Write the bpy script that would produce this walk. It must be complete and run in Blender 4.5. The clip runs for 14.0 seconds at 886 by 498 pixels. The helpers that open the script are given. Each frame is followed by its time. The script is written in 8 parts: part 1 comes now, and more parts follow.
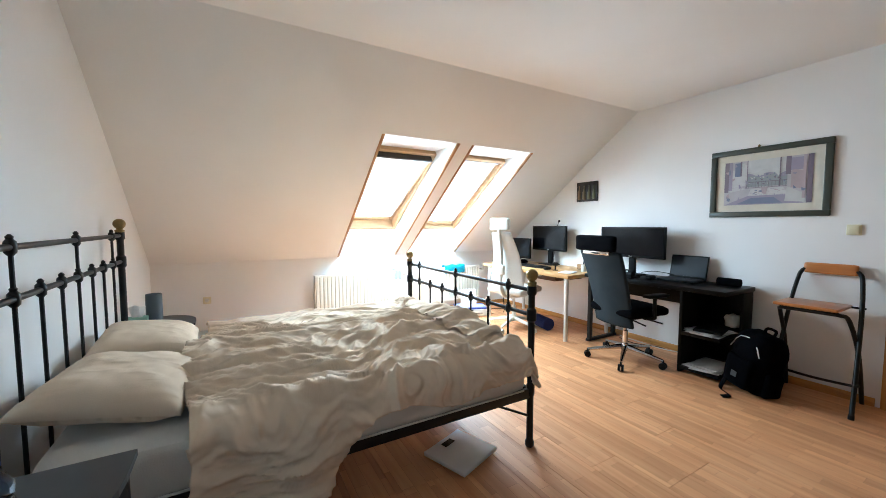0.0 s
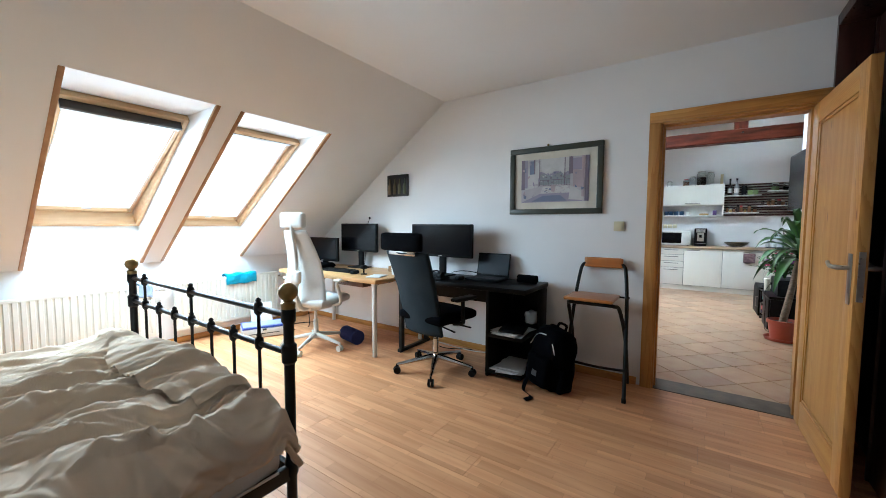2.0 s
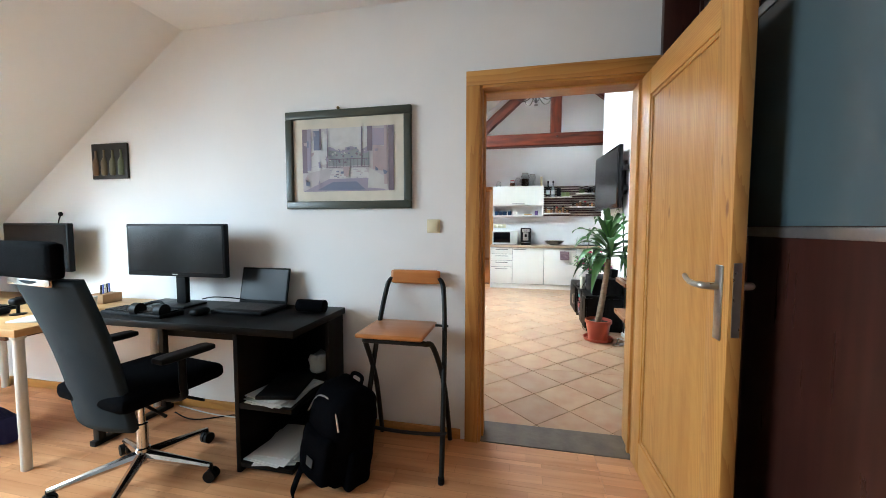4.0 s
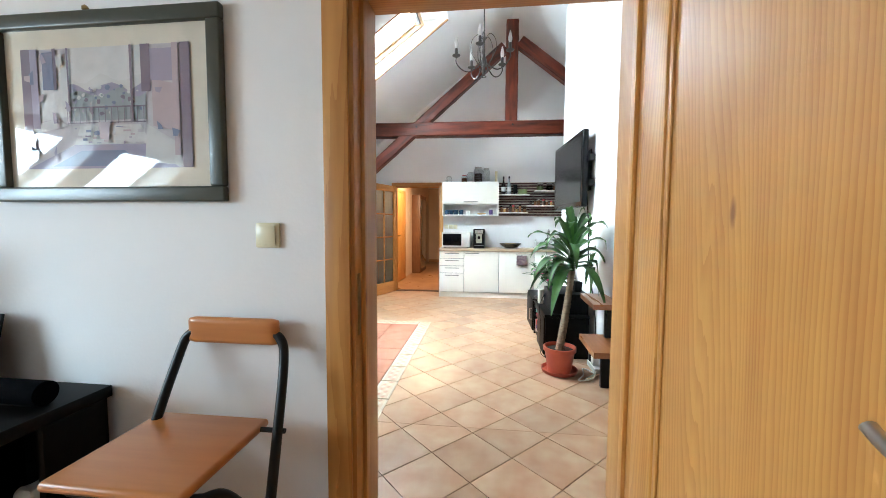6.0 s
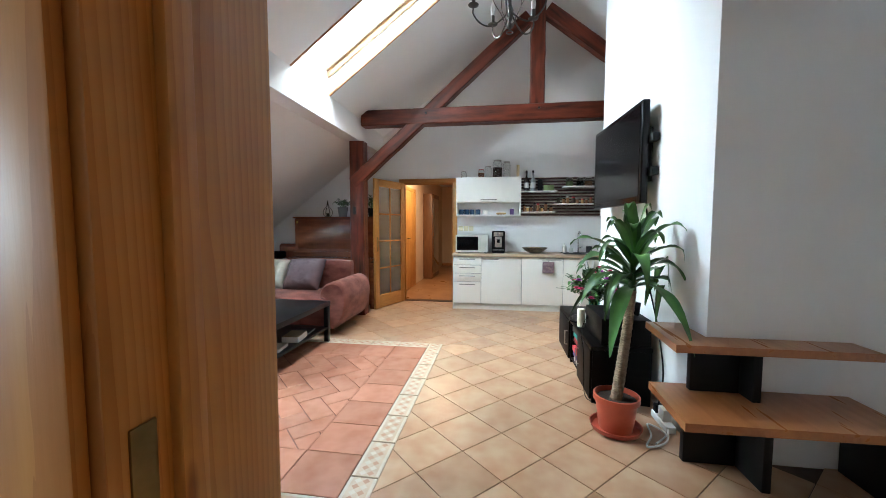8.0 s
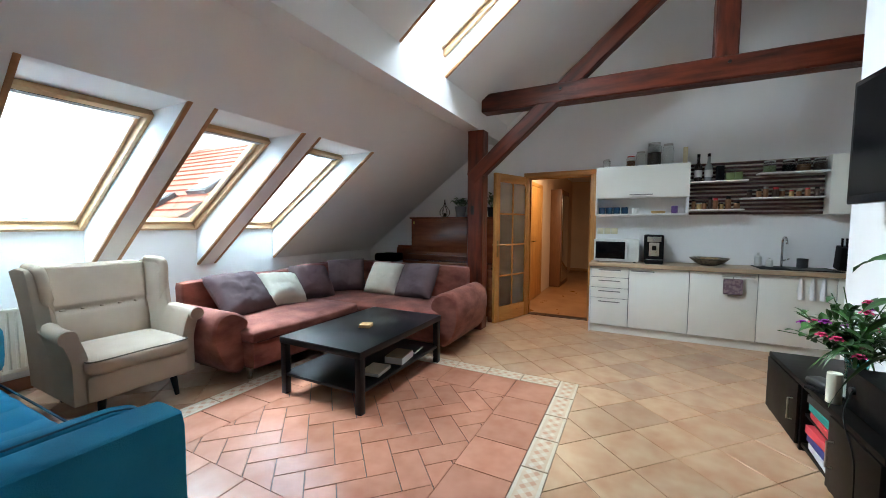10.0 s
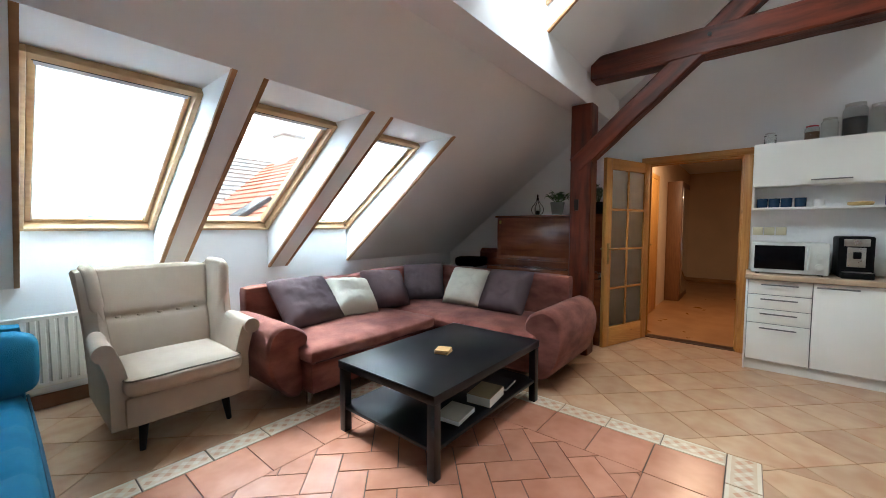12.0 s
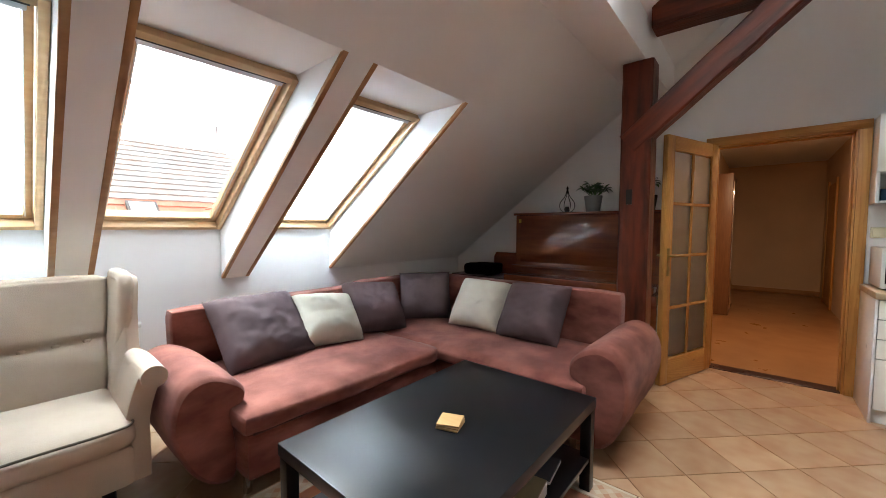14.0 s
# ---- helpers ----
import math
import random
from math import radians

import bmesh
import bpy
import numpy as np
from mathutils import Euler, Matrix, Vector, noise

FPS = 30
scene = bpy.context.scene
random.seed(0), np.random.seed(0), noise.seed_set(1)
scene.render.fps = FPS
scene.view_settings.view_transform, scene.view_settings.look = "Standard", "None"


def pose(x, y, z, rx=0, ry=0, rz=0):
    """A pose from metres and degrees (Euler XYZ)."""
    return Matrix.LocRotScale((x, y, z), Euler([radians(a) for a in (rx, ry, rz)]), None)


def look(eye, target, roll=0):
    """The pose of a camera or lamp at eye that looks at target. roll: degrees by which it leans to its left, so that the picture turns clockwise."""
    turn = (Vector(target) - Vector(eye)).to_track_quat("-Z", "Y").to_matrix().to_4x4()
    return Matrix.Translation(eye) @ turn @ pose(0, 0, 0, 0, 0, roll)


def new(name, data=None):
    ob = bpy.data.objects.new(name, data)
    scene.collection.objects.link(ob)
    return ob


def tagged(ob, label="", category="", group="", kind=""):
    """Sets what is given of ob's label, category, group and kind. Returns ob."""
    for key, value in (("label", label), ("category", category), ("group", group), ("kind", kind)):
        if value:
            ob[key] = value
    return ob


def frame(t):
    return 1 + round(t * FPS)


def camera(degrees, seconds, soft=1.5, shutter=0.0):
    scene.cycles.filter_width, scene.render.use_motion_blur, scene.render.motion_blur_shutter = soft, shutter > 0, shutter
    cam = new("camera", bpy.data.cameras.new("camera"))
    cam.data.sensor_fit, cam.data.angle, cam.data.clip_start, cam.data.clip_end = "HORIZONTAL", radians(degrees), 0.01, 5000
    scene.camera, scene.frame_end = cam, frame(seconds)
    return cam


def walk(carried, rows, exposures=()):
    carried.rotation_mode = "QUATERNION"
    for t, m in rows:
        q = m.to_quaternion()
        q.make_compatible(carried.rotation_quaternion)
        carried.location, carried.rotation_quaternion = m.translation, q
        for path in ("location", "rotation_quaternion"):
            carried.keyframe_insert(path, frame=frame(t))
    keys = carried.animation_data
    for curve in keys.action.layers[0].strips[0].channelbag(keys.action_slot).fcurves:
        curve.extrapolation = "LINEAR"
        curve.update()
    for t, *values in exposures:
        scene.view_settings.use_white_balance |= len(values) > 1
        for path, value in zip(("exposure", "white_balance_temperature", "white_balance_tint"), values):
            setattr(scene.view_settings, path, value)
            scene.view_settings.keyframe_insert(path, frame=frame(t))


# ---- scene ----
cam = camera(100.0, 14.0, soft=0.9)
PATH = [
    (0, (0.083, 0.338, 1.274), (1.081, 2.067, 1.141), 0.0),
    (0.5, (0.191, 0.429, 1.267), (1.339, 2.06, 1.133), 0.0),
    (1, (0.366, 0.514, 1.251), (1.667, 2.028, 1.123), 0.2),
    (1.5, (0.556, 0.583, 1.235), (2.017, 1.944, 1.11), 0.2),
    (2, (0.761, 0.656, 1.236), (2.407, 1.785, 1.108), 0.3),
    (2.5, (1.005, 0.691, 1.233), (2.808, 1.549, 1.105), 0.4),
    (3, (1.267, 0.695, 1.233), (3.147, 1.364, 1.106), 0.5),
    (3.2, (1.394, 0.689, 1.228), (3.293, 1.305, 1.1), 0.5),
    (5.3, (2.564, 0.641, 1.254), (4.547, 0.867, 1.131), 0.1),
    (5.5, (2.649, 0.606, 1.257), (4.633, 0.831, 1.128), 0.4),
    (6, (2.889, 0.517, 1.268), (4.873, 0.739, 1.139), 0.3),
    (6.5, (3.123, 0.517, 1.261), (5.107, 0.74, 1.134), 0.3),
    (7, (3.333, 0.543, 1.272), (5.317, 0.764, 1.145), 0.2),
    (7.2, (3.413, 0.542, 1.264), (5.396, 0.769, 1.139), 0.1),
    (9.3, (4.227, 0.746, 1.335), (6.115, 1.392, 1.193), 0.3),
    (9.5, (4.311, 0.754, 1.335), (6.168, 1.483, 1.195), 0.2),
    (10, (4.459, 0.833, 1.322), (6.234, 1.745, 1.188), 0.2),
    (10.5, (4.606, 0.975, 1.32), (6.315, 2.006, 1.187), 0.1),
    (11, (4.738, 1.084, 1.304), (6.39, 2.205, 1.177), 0.1),
    (11.5, (4.907, 1.184, 1.299), (6.5, 2.387, 1.174), 0.0),
    (12, (5.055, 1.295, 1.281), (6.595, 2.565, 1.161), -0.0),
    (12.5, (5.2, 1.454, 1.285), (6.727, 2.739, 1.159), 0.1),
    (13, (5.373, 1.601, 1.283), (6.899, 2.887, 1.157), -0.0),
    (13.5, (5.593, 1.724, 1.287), (7.114, 3.017, 1.167), -0.0),
    (14, (5.761, 1.885, 1.268), (7.281, 3.18, 1.153), 0.1),
]
walk(cam, [(t, look(eye, target, roll)) for t, eye, target, roll in PATH],
     exposures=[(0, 2.05, 5550, 2), (1.2, 1.75, 5500, 2), (2.2, 1.55, 5450, 1.5), (3, 1.8, 5750, 3), (5.5, 2.3, 5700, 1), (7.2, 1.95, 5750, 2), (9.3, 1.15, 5750, 2), (12, 1.0, 6050, 6), (14, 1.05, 6600, 11)])

# ---- light ----
world = bpy.data.worlds.new("sky")
scene.world = world
world.use_nodes = True
wn = world.node_tree.nodes
sky = wn.new("ShaderNodeTexSky")
sky.sky_type = "NISHITA"
sky.sun_disc = False
sky.sun_elevation, sky.sun_rotation = radians(42), radians(30)
sky.air_density, sky.dust_density, sky.ozone_density = 1.0, 4.0, 1.0
soften = wn.new("ShaderNodeMix")
soften.data_type = "RGBA"
soften.inputs[0].default_value = 0.75
soften.inputs[7].default_value = (13.0, 13.6, 14.4, 1)
world.node_tree.links.new(sky.outputs[0], soften.inputs[6])
world.node_tree.links.new(soften.outputs[2], wn["Background"].inputs[0])
wn["Background"].inputs[1].default_value = 0.15
SUN = bpy.data.lights.new("sun", "SUN")
SUN.energy, SUN.angle, SUN.color = 1.3, radians(20), (1.0, 0.96, 0.9)
new("sun", SUN).matrix_world = look((4, 12, 12), (4, 3, 0))


def window_light(m, w, h, watts, spread=180, tone=(0.68, 0.865, 1.0)):
    """An area lamp added at one roof window, standing in for the sky's light."""
    d = bpy.data.lights.new("window_light", "AREA")
    d.shape, d.size, d.size_y, d.energy, d.color = "RECTANGLE", w, h, watts, tone
    d.spread = radians(spread)
    new("window_light", d).matrix_world = m


# ---- materials ----
def material(name, colour, rough=0.5, metal=0.0, second=None, scale=8.0, bump=0.0, bump_scale=60.0, spec=0.5,
             stretch=(1, 1, 1), vary=0.0, island=0.0, detail=6.0, coat=0.0, mix=(0.35, 0.7), sheen=0.0, rough_var=0.08, coat_rough=0.3):
    """Two-scale procedural surface: colour mottling, fine relief, uneven gloss, and piece-to-piece variation."""
    m = bpy.data.materials.new(name)
    m.use_nodes = True
    n, l = m.node_tree.nodes, m.node_tree.links
    b = n["Principled BSDF"]
    b.inputs["Metallic"].default_value = metal
    b.inputs["Specular IOR Level"].default_value = spec
    b.inputs["Coat Weight"].default_value = coat
    b.inputs["Coat Roughness"].default_value = coat_rough
    b.inputs["Sheen Weight"].default_value = sheen
    co = n.new("ShaderNodeTexCoord")
    mp = n.new("ShaderNodeMapping")
    mp.inputs["Scale"].default_value = stretch
    l.new(co.outputs["Object"], mp.inputs[0])
    vec = mp.outputs[0]
    info = n.new("ShaderNodeObjectInfo")
    if vary:
        off = n.new("ShaderNodeVectorMath")
        off.operation = "MULTIPLY_ADD"
        cmb = n.new("ShaderNodeCombineXYZ")
        for k in range(3):
            l.new(info.outputs["Random"], cmb.inputs[k])
        l.new(cmb.outputs[0], off.inputs[0])
        off.inputs[1].default_value = (37, 53, 71)
        l.new(vec, off.inputs[2])
        vec = off.outputs[0]
    n1 = n.new("ShaderNodeTexNoise")
    n1.inputs["Scale"].default_value, n1.inputs["Detail"].default_value = scale, detail
    l.new(vec, n1.inputs["Vector"])
    ramp = n.new("ShaderNodeMapRange")
    ramp.inputs[1].default_value, ramp.inputs[2].default_value = mix
    l.new(n1.outputs[0], ramp.inputs[0])
    mx = n.new("ShaderNodeMix")
    mx.data_type = "RGBA"
    second = second or [c * 0.88 for c in colour]
    mx.inputs[6].default_value, mx.inputs[7].default_value = (*colour, 1), (*second, 1)
    l.new(ramp.outputs[0], mx.inputs[0])
    out = mx.outputs[2]
    if vary or island:
        hsv = n.new("ShaderNodeHueSaturation")
        mr = n.new("ShaderNodeMapRange")
        amt = vary or island
        mr.inputs[3].default_value, mr.inputs[4].default_value = 1 - amt, 1 + amt
        if vary:
            l.new(info.outputs["Random"], mr.inputs[0])
        else:
            geo = n.new("ShaderNodeNewGeometry")
            l.new(geo.outputs["Random Per Island"], mr.inputs[0])
        l.new(mr.outputs[0], hsv.inputs["Value"])
        l.new(out, hsv.inputs["Color"])
        out = hsv.outputs[0]
    l.new(out, b.inputs["Base Color"])
    r = n.new("ShaderNodeMapRange")
    r.inputs[3].default_value, r.inputs[4].default_value = max(0.02, rough - rough_var), min(1, rough + rough_var)
    l.new(n1.outputs[0], r.inputs[0])
    l.new(r.outputs[0], b.inputs["Roughness"])
    if bump:
        n2 = n.new("ShaderNodeTexNoise")
        n2.inputs["Scale"].default_value, n2.inputs["Detail"].default_value = bump_scale, 4
        l.new(vec, n2.inputs["Vector"])
        bp = n.new("ShaderNodeBump")
        bp.inputs["Strength"].default_value, bp.inputs["Distance"].default_value = bump, 0.01
        l.new(n2.outputs[0], bp.inputs["Height"])
        l.new(bp.outputs[0], b.inputs["Normal"])
    return m


def see_through(name, colour, rough=0.0, weight=1.0):
    m = bpy.data.materials.new(name)
    m.use_nodes = True
    b = m.node_tree.nodes["Principled BSDF"]
    b.inputs["Base Color"].default_value = (*colour, 1)
    b.inputs["Roughness"].default_value = rough
    b.inputs["Transmission Weight"].default_value = weight
    b.inputs["IOR"].default_value = 1.45
    return m


def cloth(name, colour, light):
    m = bpy.data.materials.new(name)
    m.use_nodes = True
    n, l = m.node_tree.nodes, m.node_tree.links
    mixer, dif, tra = n.new("ShaderNodeMixShader"), n.new("ShaderNodeBsdfDiffuse"), n.new("ShaderNodeBsdfTranslucent")
    dif.inputs[0].default_value = tra.inputs[0].default_value = (*colour, 1)
    mixer.inputs[0].default_value = light
    l.new(dif.outputs[0], mixer.inputs[1])
    l.new(tra.outputs[0], mixer.inputs[2])
    l.new(mixer.outputs[0], n["Material Output"].inputs[0])
    return m


M_WALL = material("plaster_white", (0.83, 0.825, 0.815), 0.85, second=(0.80, 0.79, 0.775), scale=1.3, bump=0.06, bump_scale=90, spec=0.2)
M_TRIM = material("pine_bead", (0.42, 0.22, 0.09), 0.45, second=(0.3, 0.14, 0.055), scale=3, stretch=(1, 1, 6))


def pine(name, axis):
    """Varnished pine: long growth rings cut at a slant, fine pores and a few knots; axis is the way of the grain."""
    m = material(name, (0.55, 0.28, 0.068), 0.5, second=(0.46, 0.21, 0.048), scale=2.2, stretch=[0.7 if k == axis else 9 for k in range(3)], vary=0.06, bump=0.03, bump_scale=30, coat=0.15, detail=4)
    n, l = m.node_tree.nodes, m.node_tree.links
    b = n["Principled BSDF"]
    co, info, mp, ad = n.new("ShaderNodeTexCoord"), n.new("ShaderNodeObjectInfo"), n.new("ShaderNodeMapping"), n.new("ShaderNodeVectorMath")
    mp.inputs["Scale"].default_value = [0.075 if k == axis else 1.0 for k in range(3)]
    l.new(co.outputs["Object"], mp.inputs[0])
    sc = n.new("ShaderNodeVectorMath")
    sc.operation = "SCALE"
    sc.inputs[0].default_value = (-0.62, 0.05, 0.08)
    l.new(info.outputs["Random"], sc.inputs["Scale"])
    l.new(mp.outputs[0], ad.inputs[0]), l.new(sc.outputs[0], ad.inputs[1])
    wob = n.new("ShaderNodeTexNoise")
    wob.inputs["Scale"].default_value, wob.inputs["Detail"].default_value = 3.4, 3
    l.new(ad.outputs[0], wob.inputs["Vector"])
    push = n.new("ShaderNodeVectorMath")
    push.operation = "MULTIPLY_ADD"
    push.inputs[1].default_value = (0.17, 0.17, 0.17)
    l.new(wob.outputs[1], push.inputs[0]), l.new(ad.outputs[0], push.inputs[2])
    ring = n.new("ShaderNodeTexWave")
    ring.wave_type, ring.rings_direction, ring.wave_profile = "RINGS", "SPHERICAL", "SAW"
    ring.inputs["Scale"].default_value, ring.inputs["Distortion"].default_value = 33.0, 2.4
    ring.inputs["Detail"].default_value, ring.inputs["Detail Scale"].default_value = 3.0, 2.0
    l.new(push.outputs[0], ring.inputs["Vector"])
    soft = n.new("ShaderNodeMapRange")
    soft.inputs[1].default_value, soft.inputs[2].default_value = 0.35, 1.0
    l.new(ring.outputs[1], soft.inputs[0])
    old = b.inputs["Base Color"].links[0].from_socket
    dark = n.new("ShaderNodeMix")
    dark.data_type, dark.blend_type = "RGBA", "MULTIPLY"
    dark.inputs[7].default_value = (0.82, 0.72, 0.60, 1)
    l.new(soft.outputs[0], dark.inputs[0]), l.new(old, dark.inputs[6])
    kn = n.new("ShaderNodeTexVoronoi")
    kn.inputs["Scale"].default_value = 1.0
    km = n.new("ShaderNodeMapping")
    km.inputs["Scale"].default_value = [2.2 if k == axis else 7.0 for k in range(3)]
    l.new(co.outputs["Object"], km.inputs[0]), l.new(km.outputs[0], kn.inputs["Vector"])
    kr = n.new("ShaderNodeMapRange")
    kr.inputs[1].default_value, kr.inputs[2].default_value, kr.inputs[3].default_value, kr.inputs[4].default_value = 0.03, 0.075, 0.85, 0.0
    l.new(kn.outputs["Distance"], kr.inputs[0])
    kx = n.new("ShaderNodeMix")
    kx.data_type = "RGBA"
    kx.inputs[7].default_value = (0.2, 0.065, 0.018, 1)
    l.new(kr.outputs[0], kx.inputs[0]), l.new(dark.outputs[2], kx.inputs[6])
    l.new(kx.outputs[2], b.inputs["Base Color"])
    return m


M_PINE, M_PINE_H, M_PINE_X = pine("varnished_pine", 2), pine("varnished_pine_cross", 1), pine("varnished_pine_rail", 0)
M_WINWOOD = material("pale_pine", (0.58, 0.38, 0.20), 0.45, second=(0.47, 0.29, 0.14), scale=3, stretch=(1, 8, 8))


def beam_wood(name, degrees):
    """Red-brown stained old timber, its grain turned by degrees from level in the plane of the truss."""
    m = material(name, (0.125, 0.024, 0.0095), 0.42, second=(0.032, 0.007, 0.004), spec=0.25, scale=3.0, bump=0.35, bump_scale=9, detail=8, mix=(0.38, 0.72))
    mp = m.node_tree.nodes["Mapping"]
    mp.vector_type = "TEXTURE"
    mp.inputs["Rotation"].default_value = (radians(degrees), 0, 0)
    mp.inputs["Scale"].default_value = (0.16, 1.3, 0.16)
    return m


BEAMS = {d: beam_wood("stained_beam_%d" % k, d) for k, d in enumerate((0, 90, 40.9, -38.2))}
def laminate():
    m = material("laminate_board", (0.64, 0.335, 0.16), 0.47, spec=0.38, second=(0.53, 0.245, 0.105), scale=2.4, stretch=(12, 0.8, 1), vary=0.05, detail=8, bump=0.015, bump_scale=40)
    n, l = m.node_tree.nodes, m.node_tree.links
    b = n["Principled BSDF"]
    co = n.new("ShaderNodeTexCoord")
    mp = n.new("ShaderNodeMapping")
    mp.inputs["Rotation"].default_value = (0, 0, radians(90))
    info = n.new("ShaderNodeObjectInfo")
    cmb = n.new("ShaderNodeCombineXYZ")
    l.new(info.outputs["Random"], cmb.inputs[0])
    sc = n.new("ShaderNodeVectorMath")
    sc.operation = "MULTIPLY_ADD"
    sc.inputs[1].default_value = (7.3, 0, 0)
    l.new(cmb.outputs[0], sc.inputs[0])
    l.new(co.outputs["Object"], mp.inputs[0])
    l.new(mp.outputs[0], sc.inputs[2])
    br = n.new("ShaderNodeTexBrick")
    br.offset = 0.37
    br.inputs["Scale"].default_value = 1.0
    br.inputs["Brick Width"].default_value, br.inputs["Row Height"].default_value = 0.43, 0.0645
    br.inputs["Mortar Size"].default_value = 0.0007
    br.inputs["Color1"].default_value, br.inputs["Color2"].default_value = (0.85, 0.80, 0.73, 1), (1.13, 1.13, 1.13, 1)
    br.inputs["Mortar"].default_value = (0.6, 0.5, 0.4, 1)
    l.new(sc.outputs[0], br.inputs["Vector"])
    old = b.inputs["Base Color"].links[0].from_socket
    mul = n.new("ShaderNodeMix")
    mul.data_type, mul.blend_type = "RGBA", "MULTIPLY"
    mul.inputs[0].default_value = 1.0
    l.new(old, mul.inputs[6])
    l.new(br.outputs[0], mul.inputs[7])
    l.new(mul.outputs[2], b.inputs["Base Color"])
    return m


M_LAM = laminate()
M_TILE = material("beige_floor_tile", (0.50, 0.33, 0.20), 0.28, second=(0.40, 0.205, 0.105), scale=6.5, vary=0.15, mix=(0.30, 0.72), detail=2.0, rough_var=0.0)
M_TERRA = material("terracotta_tile", (0.53, 0.245, 0.155), 0.26, second=(0.44, 0.18, 0.105), scale=7, vary=0.11, detail=2.0, rough_var=0.0)
M_MOSAIC = material("border_tile", (0.62, 0.48, 0.34), 0.35, second=(0.52, 0.38, 0.26), scale=10, vary=0.05)
M_MOSAIC_L = material("border_inlay", (0.66, 0.57, 0.45), 0.35, scale=10)
M_MOSAIC_D = material("border_inlay_rust", (0.52, 0.28, 0.17), 0.35, scale=10)
M_GROUT = material("grout", (0.11, 0.08, 0.06), 0.9, scale=20)
M_SCREED = material("screed", (0.28, 0.15, 0.075), 0.9, scale=20)
M_GLASS = see_through("window_glass", (1, 1, 1))
M_BLACK = material("black_paint", (0.006, 0.006, 0.007), 0.38, scale=10, second=(0.009, 0.009, 0.01), spec=0.2)
M_WENGE = material("wenge_veneer", (0.05, 0.017, 0.012), 0.3, second=(0.03, 0.011, 0.008), scale=3, stretch=(10, 10, 0.8), spec=0.4)
M_WHITE = material("white_lacquer", (0.84, 0.83, 0.79), 0.3, second=(0.81, 0.80, 0.76), scale=3)
M_RADI = material("radiator_enamel", (0.8, 0.77, 0.68), 0.35, scale=3, second=(0.77, 0.74, 0.65))


# ---- mesh tools ----
def mesh_object(name, bm, mat, parent=None, label="", smooth=False):
    me = bpy.data.meshes.new(name)
    bmesh.ops.recalc_face_normals(bm, faces=bm.faces)
    bm.to_mesh(me)
    bm.free()
    mats = mat if isinstance(mat, (list, tuple)) else [mat]
    for k in mats:
        me.materials.append(k)
    if smooth:
        me.polygons.foreach_set("use_smooth", [True] * len(me.polygons))
        if smooth != "all":
            me.set_sharp_from_angle(angle=radians(38))
    ob = new(name, me)
    if parent is not None:
        ob.parent = parent
    if label:
        ob["label"] = label
    return ob


def part(name, bm, mat, parent, label="", smooth=True):
    return mesh_object(name, bm, mat, parent, label, smooth)


def thing(name, at, label, category, group="", turn=0.0):
    e = new(name)
    e.empty_display_size = 0.1
    e.matrix_world = pose(*at, 0, 0, turn)
    return tagged(e, label, category, group)


def wpart(name, bm, mat, parent, label="", smooth=True):
    """A part whose mesh is given in the world's metres."""
    root = parent
    while root.parent is not None:
        root = root.parent
    bm.transform(root.matrix_basis.inverted())
    return mesh_object(name, bm, mat, parent, label, smooth)


def structure(name, bm, mat, label="", smooth=False):
    return tagged(mesh_object(name, bm, mat, None, "", smooth), label or name.replace("_", " "), name.split("_")[0], kind="structure")


def merge(bm, other):
    vs = [bm.verts.new(v.co) for v in other.verts]
    other.verts.index_update()
    for f in other.faces:
        nf = bm.faces.new([vs[v.index] for v in f.verts])
        nf.material_index, nf.smooth = f.material_index, f.smooth
    other.free()
    return bm


def box(bm, x0, x1, y0, y1, z0, z1, bevel=0.0, seg=2, m=None):
    t = bmesh.new()
    bmesh.ops.create_cube(t, size=1)
    for v in t.verts:
        v.co = Vector(((x0 + x1) / 2 + v.co.x * (x1 - x0), (y0 + y1) / 2 + v.co.y * (y1 - y0), (z0 + z1) / 2 + v.co.z * (z1 - z0)))
    if bevel:
        bmesh.ops.bevel(t, geom=t.edges[:], offset=bevel, segments=seg, profile=0.5, affect="EDGES")
    if m is not None:
        t.transform(m)
    return merge(bm, t)


def boxed(*a, **k):
    return box(bmesh.new(), *a, **k)


def prism(bm, pts, axis, a, b):
    """Extrude a polygon along an axis: pts in the plane of the other two axes."""
    def put(p, h):
        return {"x": (h, p[0], p[1]), "y": (p[0], h, p[1]), "z": (p[0], p[1], h)}[axis]
    lo, hi = [bm.verts.new(put(p, a)) for p in pts], [bm.verts.new(put(p, b)) for p in pts]
    bm.faces.new(lo), bm.faces.new(hi[::-1])
    for i in range(len(pts)):
        j = (i + 1) % len(pts)
        bm.faces.new((lo[i], hi[i], hi[j], lo[j]))
    return bm


